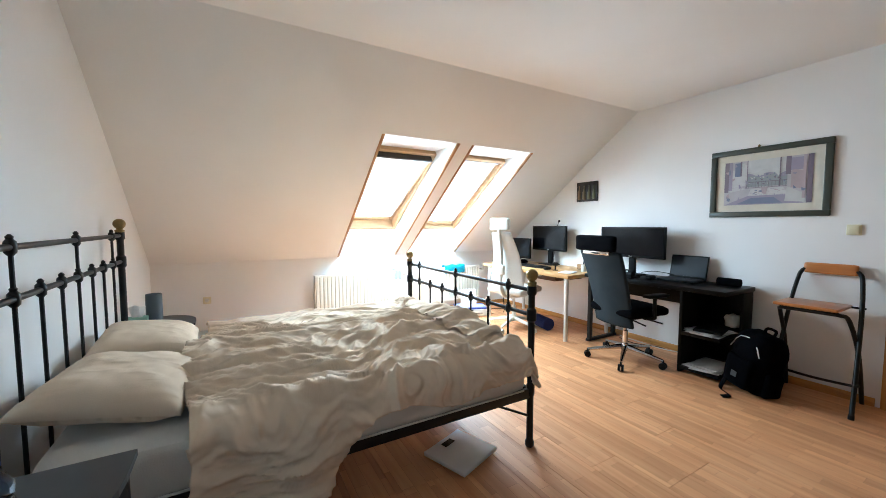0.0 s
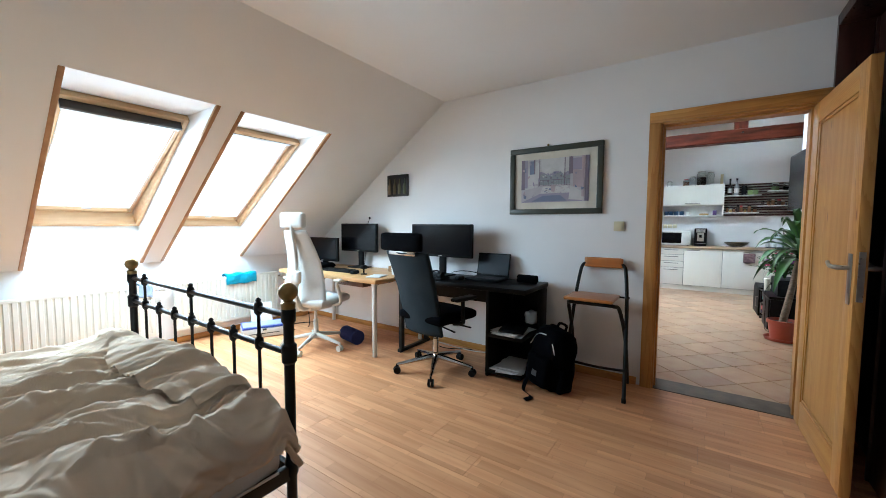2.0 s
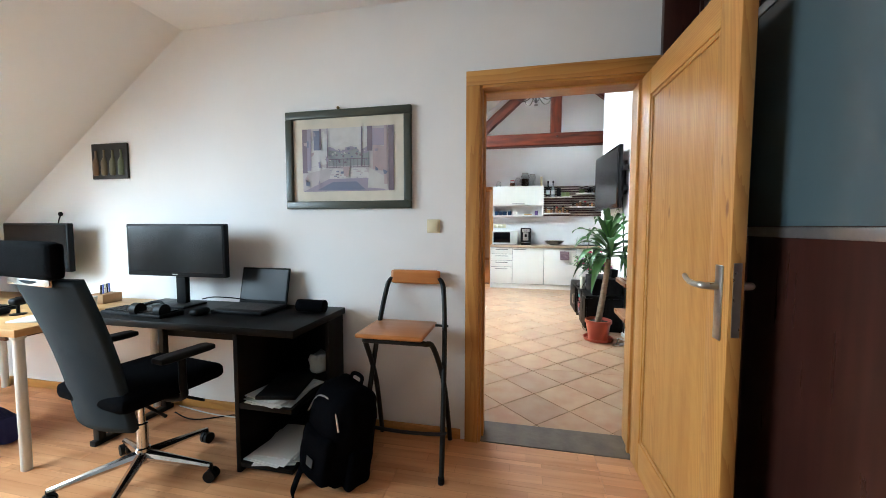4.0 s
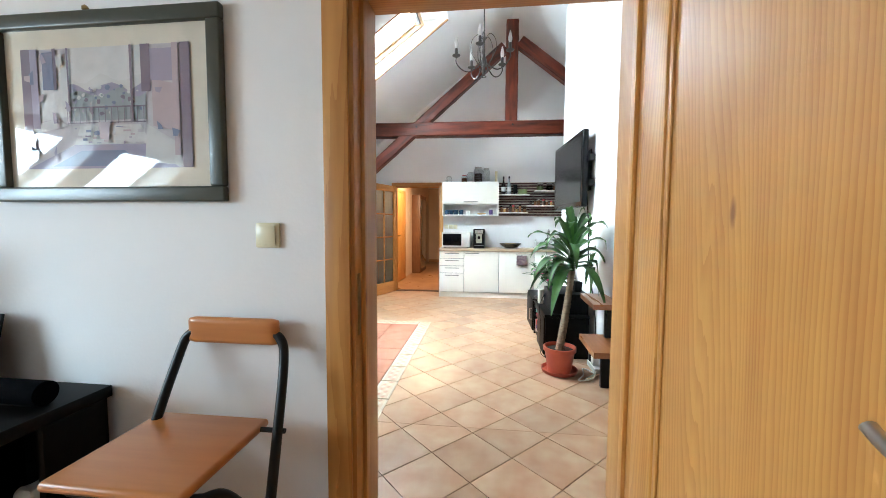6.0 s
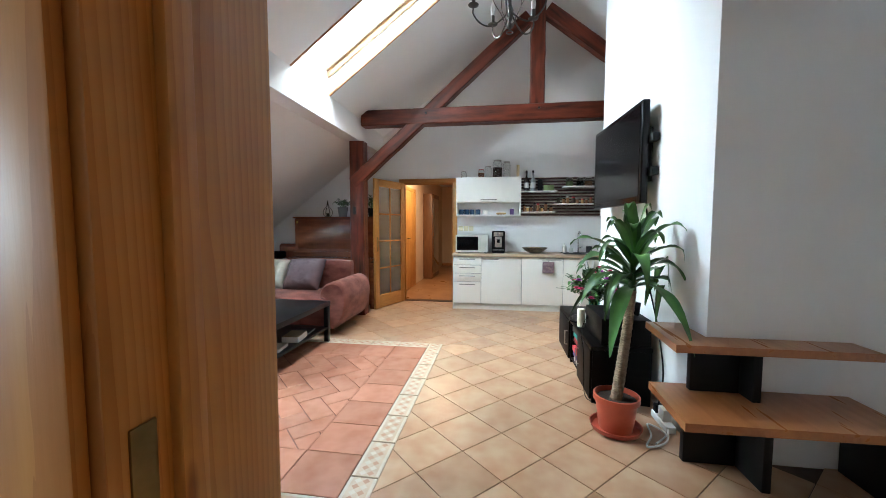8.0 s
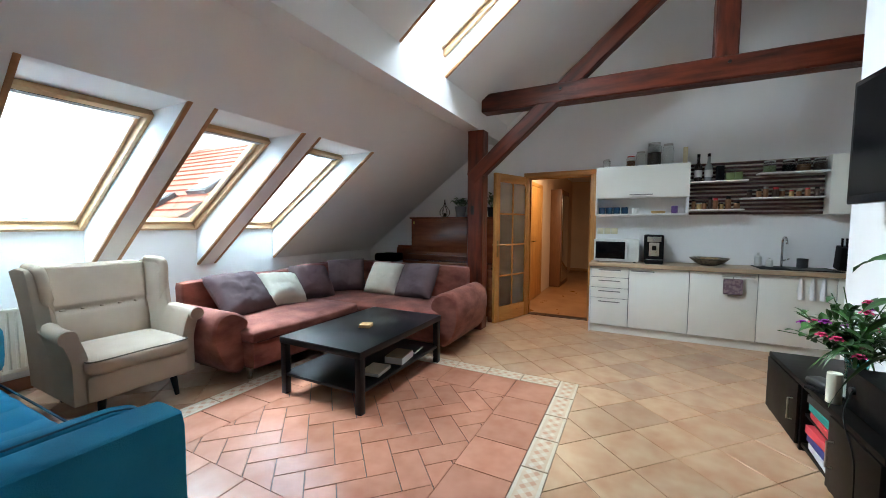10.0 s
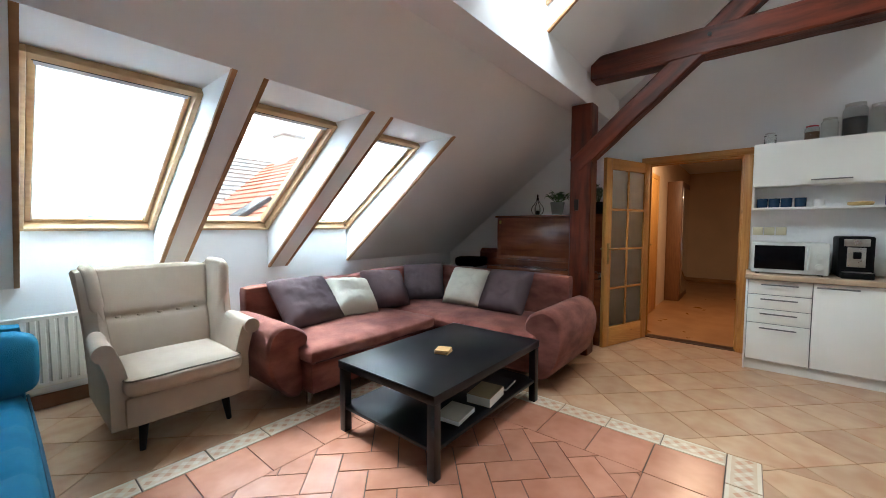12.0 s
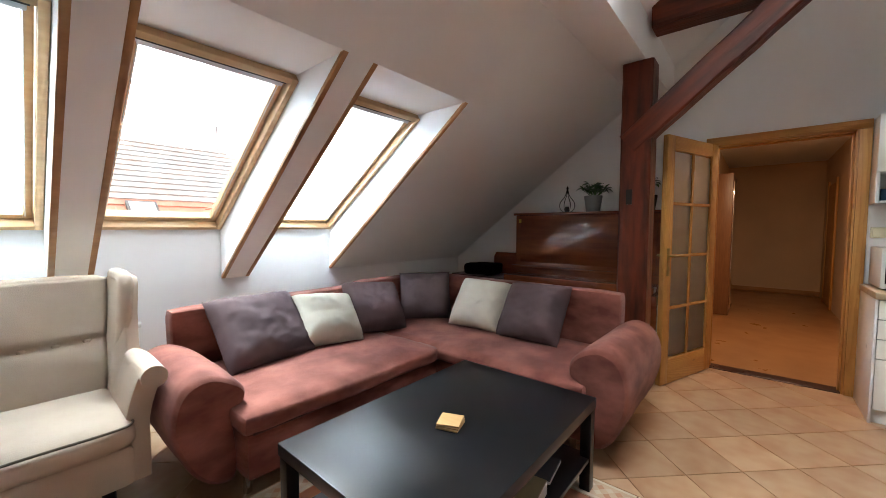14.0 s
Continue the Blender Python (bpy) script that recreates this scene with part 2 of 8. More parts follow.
def tube(bm, pts, r, sides=10, cap=True):
    """A round bar along a line of points; r a number or one for each point."""
    pts = [Vector(p) for p in pts]
    rs = r if isinstance(r, (list, tuple)) else [r] * len(pts)
    rings, up = [], None
    for i, p in enumerate(pts):
        d = (pts[min(i + 1, len(pts) - 1)] - pts[max(i - 1, 0)]).normalized()
        if up is None:
            up = Vector((0, 0, 1)) if abs(d.z) < 0.9 else Vector((1, 0, 0))
        side = d.cross(up).normalized()
        up = side.cross(d).normalized()
        rings.append([bm.verts.new(p + (side * math.cos(a) + up * math.sin(a)) * rs[i]) for a in [2 * math.pi * k / sides for k in range(sides)]])
    for a, b in zip(rings, rings[1:]):
        for k in range(sides):
            bm.faces.new((a[k], a[(k + 1) % sides], b[(k + 1) % sides], b[k]))
    if cap:
        bm.faces.new(rings[0][::-1]), bm.faces.new(rings[-1])
    return bm


def curve(pts, n=6):
    """Points of a smooth line through pts."""
    pts = [Vector(p) for p in pts]
    out = []
    for i in range(len(pts) - 1):
        p0, p1, p2, p3 = pts[max(i - 1, 0)], pts[i], pts[i + 1], pts[min(i + 2, len(pts) - 1)]
        for k in range(n):
            t = k / n
            out.append(0.5 * (2 * p1 + (p2 - p0) * t + (2 * p0 - 5 * p1 + 4 * p2 - p3) * t * t + (3 * p1 - p0 - 3 * p2 + p3) * t ** 3))
    return out + [pts[-1]]


def lathe(bm, profile, cx=0, cy=0, cz=0, sides=24):
    """Turn (radius, height) pairs about an upright axis."""
    rings = []
    for r, z in profile:
        rings.append([bm.verts.new((cx + max(r, 0.0004) * math.cos(2 * math.pi * k / sides), cy + max(r, 0.0004) * math.sin(2 * math.pi * k / sides), cz + z)) for k in range(sides)])
    for a, b in zip(rings, rings[1:]):
        for k in range(sides):
            bm.faces.new((a[k], a[(k + 1) % sides], b[(k + 1) % sides], b[k]))
    bm.faces.new(rings[0][::-1]), bm.faces.new(rings[-1])
    return bm


def sheet(bm, f, nu, nv, closed_u=False):
    g = [[bm.verts.new(f(u / nu, v / nv)) for v in range(nv + 1)] for u in range(nu + (0 if closed_u else 1))]
    n = len(g)
    for u in range(nu):
        for v in range(nv):
            bm.faces.new((g[u][v], g[(u + 1) % n][v], g[(u + 1) % n][v + 1], g[u][v + 1]))
    return bm


def rounded(bm, x0, x1, y0, y1, z0, z1, r, n=6, puff=(0, 0, 0), wob=0.0, wscale=4.0, m=None):
    """A soft block: rounded by r, its faces bulging by puff, its surface uneven by wob."""
    t = bmesh.new()
    bmesh.ops.create_cube(t, size=2)
    bmesh.ops.subdivide_edges(t, edges=t.edges[:], cuts=n, use_grid_fill=True)
    c = Vector(((x0 + x1) / 2, (y0 + y1) / 2, (z0 + z1) / 2))
    h = Vector(((x1 - x0) / 2, (y1 - y0) / 2, (z1 - z0) / 2))
    for v in t.verts:
        u = v.co.copy()
        # crowd the rows toward the edges, so that the rounding is smooth
        e = Vector([math.copysign(abs(a) ** 0.7, a) for a in u])
        p = Vector([e[k] * h[k] for k in range(3)])
        inner = Vector([max(-(h[k] - r), min(h[k] - r, p[k])) for k in range(3)])
        d = p - inner
        if d.length > 1e-9:
            p = inner + d.normalized() * r
        for k in range(3):
            o1, o2 = u[(k + 1) % 3], u[(k + 2) % 3]
            p[k] += u[k] * puff[k] * (1 - o1 * o1) * (1 - o2 * o2)
        q = c + p
        if wob:
            nrm = Vector([p[k] / h[k] for k in range(3)]).normalized()
            q += nrm * wob * (noise.noise(q * wscale) + 0.5 * noise.noise(q * wscale * 2.7))
        v.co = q
    if m is not None:
        t.transform(m)
    return merge(bm, t)


def cushion(bm, w, h, d, m, seed=0, n=18, wrinkle=0.008):
    """A stuffed square cushion standing in its own x-z plane, with pinched corners."""
    off = Vector((seed * 3.1, seed * 1.7, seed * 0.9))
    for side in (-1, 1):
        def f(u, v):
            a, b = 2 * u - 1, 2 * v - 1
            x, z = a * w / 2 * (1 - 0.045 * (1 - b * b)), b * h / 2 * (1 - 0.045 * (1 - a * a))
            t = max(0.0, (1 - a ** 4) * (1 - b ** 4)) ** 0.55
            p = Vector((x, 0, z))
            y = side * (d / 2 * t + 0.002) + t * wrinkle * (noise.noise((p + off) * 9) + 0.7 * noise.noise((p + off) * 22))
            return m @ Vector((x, y, z))
        sheet(bm, f, n, n)
    bmesh.ops.remove_doubles(bm, verts=bm.verts[:], dist=0.004)
    return bm


def clip(poly, x0, x1, y0, y1):
    """Cut a convex polygon to a rectangle."""
    for axis, lim, sign in ((0, x0, 1), (0, x1, -1), (1, y0, 1), (1, y1, -1)):
        out = []
        for i, p in enumerate(poly):
            q = poly[(i + 1) % len(poly)]
            a, b = sign * (p[axis] - lim), sign * (q[axis] - lim)
            if a >= 0:
                out.append(p)
            if a * b < 0:
                k = a / (a - b)
                out.append((p[0] + (q[0] - p[0]) * k, p[1] + (q[1] - p[1]) * k))
        poly = out
        if len(poly) < 3:
            return []
    return poly


# ---- the shell ----
XB0, XW, XL, XK = -0.62, 3.96, 4.16, 9.86     # bedroom gable, dividing wall, kitchen gable
YW, YK, YKL = -0.68, 5.07, 5.10               # wardrobe wall, knee walls
ZC = 2.488                                     # flat ceiling of the bedroom
SB = (2.488 - 0.858) / (5.07 - 2.838)          # pitch of the bedroom slope
SL = 0.748                                     # pitch of the living-room slope
BW = ((1.29, 2.047), (2.232, 2.996))           # roof windows of the bedroom, along the wall
LW = ((5.155, 5.904), (6.09, 6.846), (7.046, 7.81))
UW = (7.04, 7.84)                              # upper roof window


def slope(name, x0, x1, wins, knee, zk, ytop, ztop, wy, wz, fy, label):
    """Sloped ceiling with deep window openings: flat head, upright foot."""
    bm = bmesh.new()
    lift = 0.46
    full = [(ytop, ztop), (wy, wz), (knee, zk), (knee, zk + lift), (ytop, ztop + lift)]
    over = [(ytop, ztop), (wy, wz), (fy, wz), (ytop, ztop + lift)]
    x = x0
    for a, b in wins:
        prism(bm, full, "x", x, a)
        prism(bm, over, "x", a, b)
        x = b
    prism(bm, full, "x", x, x1)
    bmesh.ops.remove_doubles(bm, verts=bm.verts[:], dist=0.0002)
    return structure(name, bm, M_WALL, label)


slope("ceiling_slope_bedroom", XB0, XW, BW, YK, 0.858, 2.838, ZC, 3.44, 2.058, 3.90, "white sloped attic ceiling over bedroom")
slope("ceiling_slope_living", XL, XK, LW, YKL, 0.864, 2.87, 2.532, 3.43, 2.113, 3.88, "white sloped attic ceiling over lounge")


def knee_wall(name, x0, x1, wins, knee, zk, foot):
    line = [(x0, -0.1), (x1, -0.1), (x1, zk)]
    for a, b in reversed(wins):
        line += [(b, zk), (b, foot), (a, foot), (a, zk)]
    bm = prism(bmesh.new(), line + [(x0, zk)], "y", knee, knee + 0.3)
    return structure(name, bm, M_WALL, "low white knee wall under roof slope")


knee_wall("wall_north_bedroom", XB0, XW, BW, YK, 0.858, 1.25)
knee_wall("wall_north_living", XL, XK, LW, YKL, 0.864, 1.29)
structure("ceiling_bedroom", boxed(XB0, XW, YW, 2.838, ZC, ZC + 0.15), M_WALL, "flat white plaster ceiling")
structure("wall_west", boxed(XB0 - 0.2, XB0, YW - 0.2, 5.4, -0.1, 3.2), M_WALL, "white gable wall behind the bed")
structure("wall_south_bedroom", boxed(XB0, XW, YW - 0.2, YW, -0.1, 3.0), M_WALL)

# dividing wall with its doorway
DY0, DY1, DZ = 0.092, 0.897, 1.980
bm = boxed(XW, XL, DY1 + 0.03, 5.4, -0.1, 4.9)
box(bm, XW, XL, -2.9, DY0 - 0.03, -0.1, 4.9)
box(bm, XW, XL, DY0 - 0.03, DY1 + 0.03, DZ + 0.03, 4.9)
structure("wall_door", bm, M_WALL, "white plaster wall with doorway between bedroom and lounge")

# lounge: boxed purlin, upper slope with one window, far slope, gable wall with hall doorway
RY, RZ = 0.12, 4.59
up = lambda y: 2.113 - SL * (y - 3.43)
bm = bmesh.new()
prism(bm, [(2.87, 2.532), (2.55, 2.47), (2.55, up(2.55)), (2.87, 2.532 + 0.46)], "x", XL, XK)
structure("ceiling_purlin_box", bm, M_WALL, "white boxed purlin along roof slope")
bm = bmesh.new()
fullu = [(2.55, up(2.55)), (RY, up(RY)), (RY, up(RY) + 0.4), (2.55, up(2.55) + 0.4)]
prism(bm, fullu, "x", XL, UW[0])
prism(bm, fullu, "x", UW[1], XK)
prism(bm, [(1.02, up(1.02)), (RY, up(RY)), (RY, up(RY) + 0.4), (1.35, up(1.02) + 0.02)], "x", *UW)
prism(bm, [(2.555, up(2.555)), (2.75, up(2.75)), (2.75, up(2.75) + 0.36), (2.555, up(2.555) + 0.3)], "x", *UW)
structure("ceiling_slope_upper", bm, M_WALL, "white upper roof slope with one roof window")
bm = prism(bmesh.new(), [(RY, up(RY)), (-2.9, up(RY) - SL * 3.02), (-2.9, up(RY) - SL * 3.02 + 0.4), (RY, up(RY) + 0.4)], "x", XL, XK)
structure("ceiling_slope_south", bm, M_WALL, "white roof slope beyond the ridge")
structure("wall_south_living", boxed(XL, XK, -2.9, -2.7, -0.1, 3.0), M_WALL)
HY0, HY1, HZ = 1.37, 2.20, 2.0
bm = boxed(XK, XK + 0.12, HY1 + 0.03, 5.4, -0.1, 4.9)
box(bm, XK, XK + 0.12, -2.9, HY0 - 0.03, -0.1, 4.9)
box(bm, XK, XK + 0.12, HY0 - 0.03, HY1 + 0.03, HZ + 0.03, 4.9)
structure("wall_kitchen", bm, M_WALL, "white gable wall behind the kitchen")
# wall that carries the television
TVY, TX0, TX1 = -0.52, 5.9, 8.11
structure("wall_television", boxed(TX0, TX1, -2.7, TVY, -0.05, 4.5), M_WALL, "white wall block behind the television")

# hall beyond
M_HALL = material("hall_plaster", (0.66, 0.50, 0.36), 0.85, scale=1.5, bump=0.1, bump_scale=80)
HB = 15.5
structure("wall_hall_north", boxed(XK + 0.12, HB, 2.42, 2.55, -0.05, 2.6), M_HALL, "cream hall wall")
structure("wall_hall_south", boxed(XK + 0.12, HB, 0.85, 1.0, -0.05, 2.6), M_HALL, "cream hall wall")
structure("wall_hall_east", boxed(HB, HB + 0.12, 0.85, 2.55, -0.05, 2.6), M_HALL, "cream hall end wall")
structure("ceiling_hall", boxed(XK + 0.12, HB + 0.12, 0.85, 2.55, 2.5, 2.62), M_WALL)
structure("floor_hall", boxed(XK, HB + 0.12, 0.85, 2.55, -0.1, -0.004), material("hall_floor", (0.34, 0.17, 0.07), 0.3, second=(0.27, 0.125, 0.05), scale=3), "orange-brown hall floor")
LAMP = bpy.data.lights.new("hall_lamp", "AREA")
LAMP.energy, LAMP.size, LAMP.color = 14.0, 0.25, (1.0, 0.72, 0.45)
new("hall_lamp_light", LAMP).matrix_world = pose(11.0, 1.75, 2.44)

structure("floor_bedroom_base", boxed(XB0, XW, YW, YK, -0.12, -0.004), M_SCREED, "screed under the laminate")
structure("floor_living_base", boxed(XL, XK, -2.7, YKL, -0.12, -0.006), M_GROUT, "grey-brown tile grout bed")

# ---- windows ----
M_BLIND = cloth("blind_cloth", (0.86, 0.87, 0.88), 0.62)
M_ALU = material("brushed_alu", (0.6, 0.6, 0.59), 0.32, metal=0.9, scale=30)


M_HEAD_SHADE = material("dark_head_shade", (0.03, 0.022, 0.018), 0.5, scale=20)


def roof_window(index, x0, x1, y0, z0, y1, z1, blind=0.0, ajar=0.0, watts=0.0, spread=180, depth=0.13, tone=(0.68, 0.865, 1.0)):
    """Pine pivot window between head (y0, z0) and foot (y1, z1)."""
    e = tagged(new("window_%d" % index), "pine-framed pivot roof window in white reveal", "window", kind="structure")
    L = math.hypot(y1 - y0, z1 - z0)
    ang = math.degrees(math.atan2(z0 - z1, y1 - y0))
    e.matrix_world = pose(x0, y0, z0, -ang, 0, 0)
    W = x1 - x0
    f = 0.036
    fr = bmesh.new()
    box(fr, 0.002, f, 0, L, -0.05, 0.09, 0.004)
    box(fr, W - f, W - 0.002, 0, L, -0.05, 0.09, 0.004)
    box(fr, f, W - f, 0, f, -0.05, 0.09, 0.004)
    box(fr, f, W - f, L - f, L, -0.05, 0.09, 0.004)
    part("window_frame", fr, M_WINWOOD, e)
    s0, s1 = f + 0.006, L - f - 0.006
    piv = Matrix.Translation((0, L / 2, 0.03)) @ pose(0, 0, 0, ajar, 0, 0) @ Matrix.Translation((0, -L / 2, -0.03))
    sh = bmesh.new()
    a, b, t = f + 0.005, W - f - 0.005, 0.038
    box(sh, a, a + t, s0, s1, 0.0, 0.06, 0.006)
    box(sh, b - t, b, s0, s1, 0.0, 0.06, 0.006)
    box(sh, a + t, b - t, s0, s0 + t + 0.02, 0.0, 0.06, 0.006)
    box(sh, a + t, b - t, s1 - t, s1, 0.0, 0.06, 0.006)
    sh.transform(piv)
    sash = part("sash", sh, M_WINWOOD, e)
    gl = boxed(a + t, b - t, s0 + t, s1 - t, 0.03, 0.042)
    gl.transform(piv)
    pane = part("pane", gl, M_GLASS, e, smooth=False)
    pane.visible_shadow = False
    # Dark strip added for the shade in the gap above the sash.
    gk = boxed(a + 0.012, b - 0.012, s0 - 0.012, s0 + 0.008, -0.04, 0.055, 0.003)
    gk.transform(piv)
    part("head_shade_strip", gk, M_HEAD_SHADE, e, "dark brown strip for the shaded gap above the sash")
    hb = boxed(a + 0.02, b - 0.02, s0 + 0.002, s0 + 0.04, -0.03, 0.005, 0.006)
    hb.transform(piv)
    part("blind_header", hb, material("header_grey", (0.62, 0.64, 0.66), 0.35), e)
    for cx in (a + t - 0.008, b - t + 0.008):
        c = tube(bmesh.new(), [(cx, s0 + 0.05, -0.004), (cx, s1 - 0.03, -0.004)], 0.0022, 6)
        c.transform(piv)
        part("cord", c, M_ALU, e)
    if blind:
        end = s0 + 0.03 + (s1 - s0 - 0.09) * blind
        bb = boxed(a + t + 0.004, b - t - 0.004, s0 + 0.03, end, -0.006, -0.004)
        bb.transform(piv)
        cl = part("blind", bb, M_BLIND, e, "white roller blind let down", smooth=False)
        bar = boxed(a + t + 0.004, b - t - 0.004, end - 0.006, end + 0.006, -0.012, 0.0, 0.003)
        box(bar, (a + b) / 2 - 0.03, (a + b) / 2 + 0.03, end - 0.008, end + 0.016, -0.02, -0.002, 0.003)
        bar.transform(piv)
        part("blind_bar", bar, M_ALU, e)
    if watts:
        window_light(e.matrix_world @ pose(W / 2, L / 2, depth), W - 0.16, L - 0.16, watts, spread, tone)
    return e


for k, (a, b) in enumerate(BW):
    roof_window(k + 1, a, b, 3.90, 2.058, YK, 1.25, blind=(0.96, 0.97)[k], ajar=(6.0, 0)[k], watts=22, spread=180, depth=-0.07, tone=(0.77, 0.905, 1.0))
for k, (a, b) in enumerate(LW):
    roof_window(k + 3, a, b, 3.88, 2.113, YKL, 1.29, blind=(0.97, 0.0, 0.97)[k], watts=(43, 0, 43)[k])
roof_window(6, UW[0], UW[1], 1.36, 3.9, 2.64, 2.96, blind=0.0, watts=31, tone=(0.86, 0.94, 1.0))
# Unseen lamp added outside the middle lounge window in place of sky light.
window_light(pose(6.468, 5.0, 2.5, -36, 0, 0), 0.66, 0.8, 40)


def bead(name, x, y0, z0, y1, z1, s):
    """Wooden corner bead down the side of a window opening."""
    bm = bmesh.new()
    L, ang = math.hypot(y1 - y0, z1 - z0), math.degrees(math.atan2(z0 - z1, y1 - y0))
    box(bm, -0.004 if s > 0 else -0.024, 0.024 if s > 0 else 0.004, 0, L, -0.005, 0.018, 0.003)
    bm.transform(pose(x, y0, z0, -ang, 0, 0))
    structure(name, bm, M_TRIM, "varnished wooden corner bead of window opening", True)


for wins, (ya, za, yb, zb) in ((BW, (3.44, 2.058, YK - 0.004, 0.862)), (LW, (3.43, 2.113, YKL - 0.004, 0.868))):
    for a, b in wins:
        bead("trim_window_bead", a, ya, za, yb, zb, -1)
        bead("trim_window_bead", b, ya, za, yb, zb, 1)
bead("trim_window_bead", UW[0], 1.02, up(1.02), 2.55, up(2.55), -1)
bead("trim_window_bead", UW[1], 1.02, up(1.02), 2.55, up(2.55), 1)

# ---- bedroom: fixed parts ----
M_BRASS = material("aged_brass", (0.33, 0.23, 0.09), 0.38, metal=0.85, second=(0.2, 0.14, 0.06), scale=20)
M_IRON = material("black_iron", (0.005, 0.005, 0.0055), 0.4, second=(0.008, 0.008, 0.008), scale=14, spec=0.28)
M_CHROME = material("chrome", (0.62, 0.62, 0.63), 0.15, metal=1.0, scale=20)
M_STEEL = material("satin_steel", (0.52, 0.5, 0.46), 0.3, metal=0.95, scale=40)
M_LINEN = material("cream_linen", (0.76, 0.62, 0.47), 0.9, second=(0.72, 0.58, 0.43), scale=5, bump=0.09, bump_scale=220, spec=0.15)


def creased(m, scale, strength, stretch):
    """Adds a web of sharp pressed creases to a cloth's relief."""
    n, l = m.node_tree.nodes, m.node_tree.links
    b = n["Principled BSDF"]
    co, mp, rd, bp = n.new("ShaderNodeTexCoord"), n.new("ShaderNodeMapping"), n.new("ShaderNodeTexNoise"), n.new("ShaderNodeBump")
    mp.inputs["Scale"].default_value = stretch
    rd.noise_type = "RIDGED_MULTIFRACTAL"
    rd.inputs["Scale"].default_value, rd.inputs["Detail"].default_value, rd.inputs["Distortion"].default_value = scale, 3, 0.6
    bp.inputs["Strength"].default_value, bp.inputs["Distance"].default_value = strength, 0.012
    l.new(co.outputs["Object"], mp.inputs[0])
    l.new(mp.outputs[0], rd.inputs["Vector"])
    l.new(rd.outputs[0], bp.inputs["Height"])
    if b.inputs["Normal"].links:
        l.new(b.inputs["Normal"].links[0].from_socket, bp.inputs["Normal"])
    l.new(bp.outputs[0], b.inputs["Normal"])
    return m


creased(M_LINEN, 9.0, 0.85, (0.5, 1.7, 1.0))
M_SHEETW = material("white_sheet", (0.74, 0.71, 0.65), 0.9, scale=6, bump=0.2, bump_scale=200, spec=0.15)
M_SWITCH = material("ivory_plastic", (0.72, 0.66, 0.45), 0.35, scale=6)
M_PLBLACK = material("black_plastic", (0.0035, 0.0035, 0.004), 0.5, scale=30, second=(0.006, 0.006, 0.0065), spec=0.12, bump=0.05, bump_scale=300)
M_SCREEN = material("dark_screen", (0.003, 0.003, 0.004), 0.2, scale=4, spec=0.15, rough_var=0.02)
M_DESKB = material("black_brown_foil", (0.0035, 0.003, 0.0027), 0.42, second=(0.006, 0.0048, 0.004), scale=3, stretch=(12, 1, 12), spec=0.11, rough_var=0.04)
M_BEECH = material("beech_desk", (0.60, 0.36, 0.15), 0.4, second=(0.5, 0.28, 0.105), scale=3, stretch=(10, 0.7, 10), detail=8)
M_BIRCH = material("stool_beech", (0.5, 0.19, 0.045), 0.3, second=(0.42, 0.145, 0.032), scale=3, stretch=(10, 0.8, 10), coat=0.3)
M_WHITEP = material("white_plastic", (0.66, 0.66, 0.62), 0.45, scale=6)
M_MESHW = material("white_mesh", (0.62, 0.64, 0.62), 0.7, second=(0.55, 0.57, 0.55), scale=120, bump=0.3, bump_scale=400)
M_GREYF = material("slate_grey_fabric", (0.022, 0.031, 0.037), 0.85, spec=0.12, second=(0.017, 0.024, 0.03), scale=6, bump=0.2, bump_scale=300)
M_DARKF = material("black_fabric", (0.002, 0.002, 0.0026), 0.95, second=(0.0035, 0.0035, 0.0045), spec=0.02, scale=9, bump=0.3, bump_scale=200)
M_PAPER = material("paper", (0.75, 0.75, 0.74), 0.8, scale=5)
M_BLUEP = material("blue_plastic", (0.05, 0.09, 0.42), 0.4, scale=6)
M_NAVY = material("navy_foam", (0.012, 0.022, 0.13), 0.7, scale=12, bump=0.2, bump_scale=100)
M_TEAL = material("turquoise_towel", (0.03, 0.36, 0.5), 0.95, second=(0.02, 0.28, 0.42), scale=20, bump=0.5, bump_scale=250)
M_BLUEGREY = material("blue_grey_lacquer", (0.07, 0.10, 0.125), 0.4, scale=5)


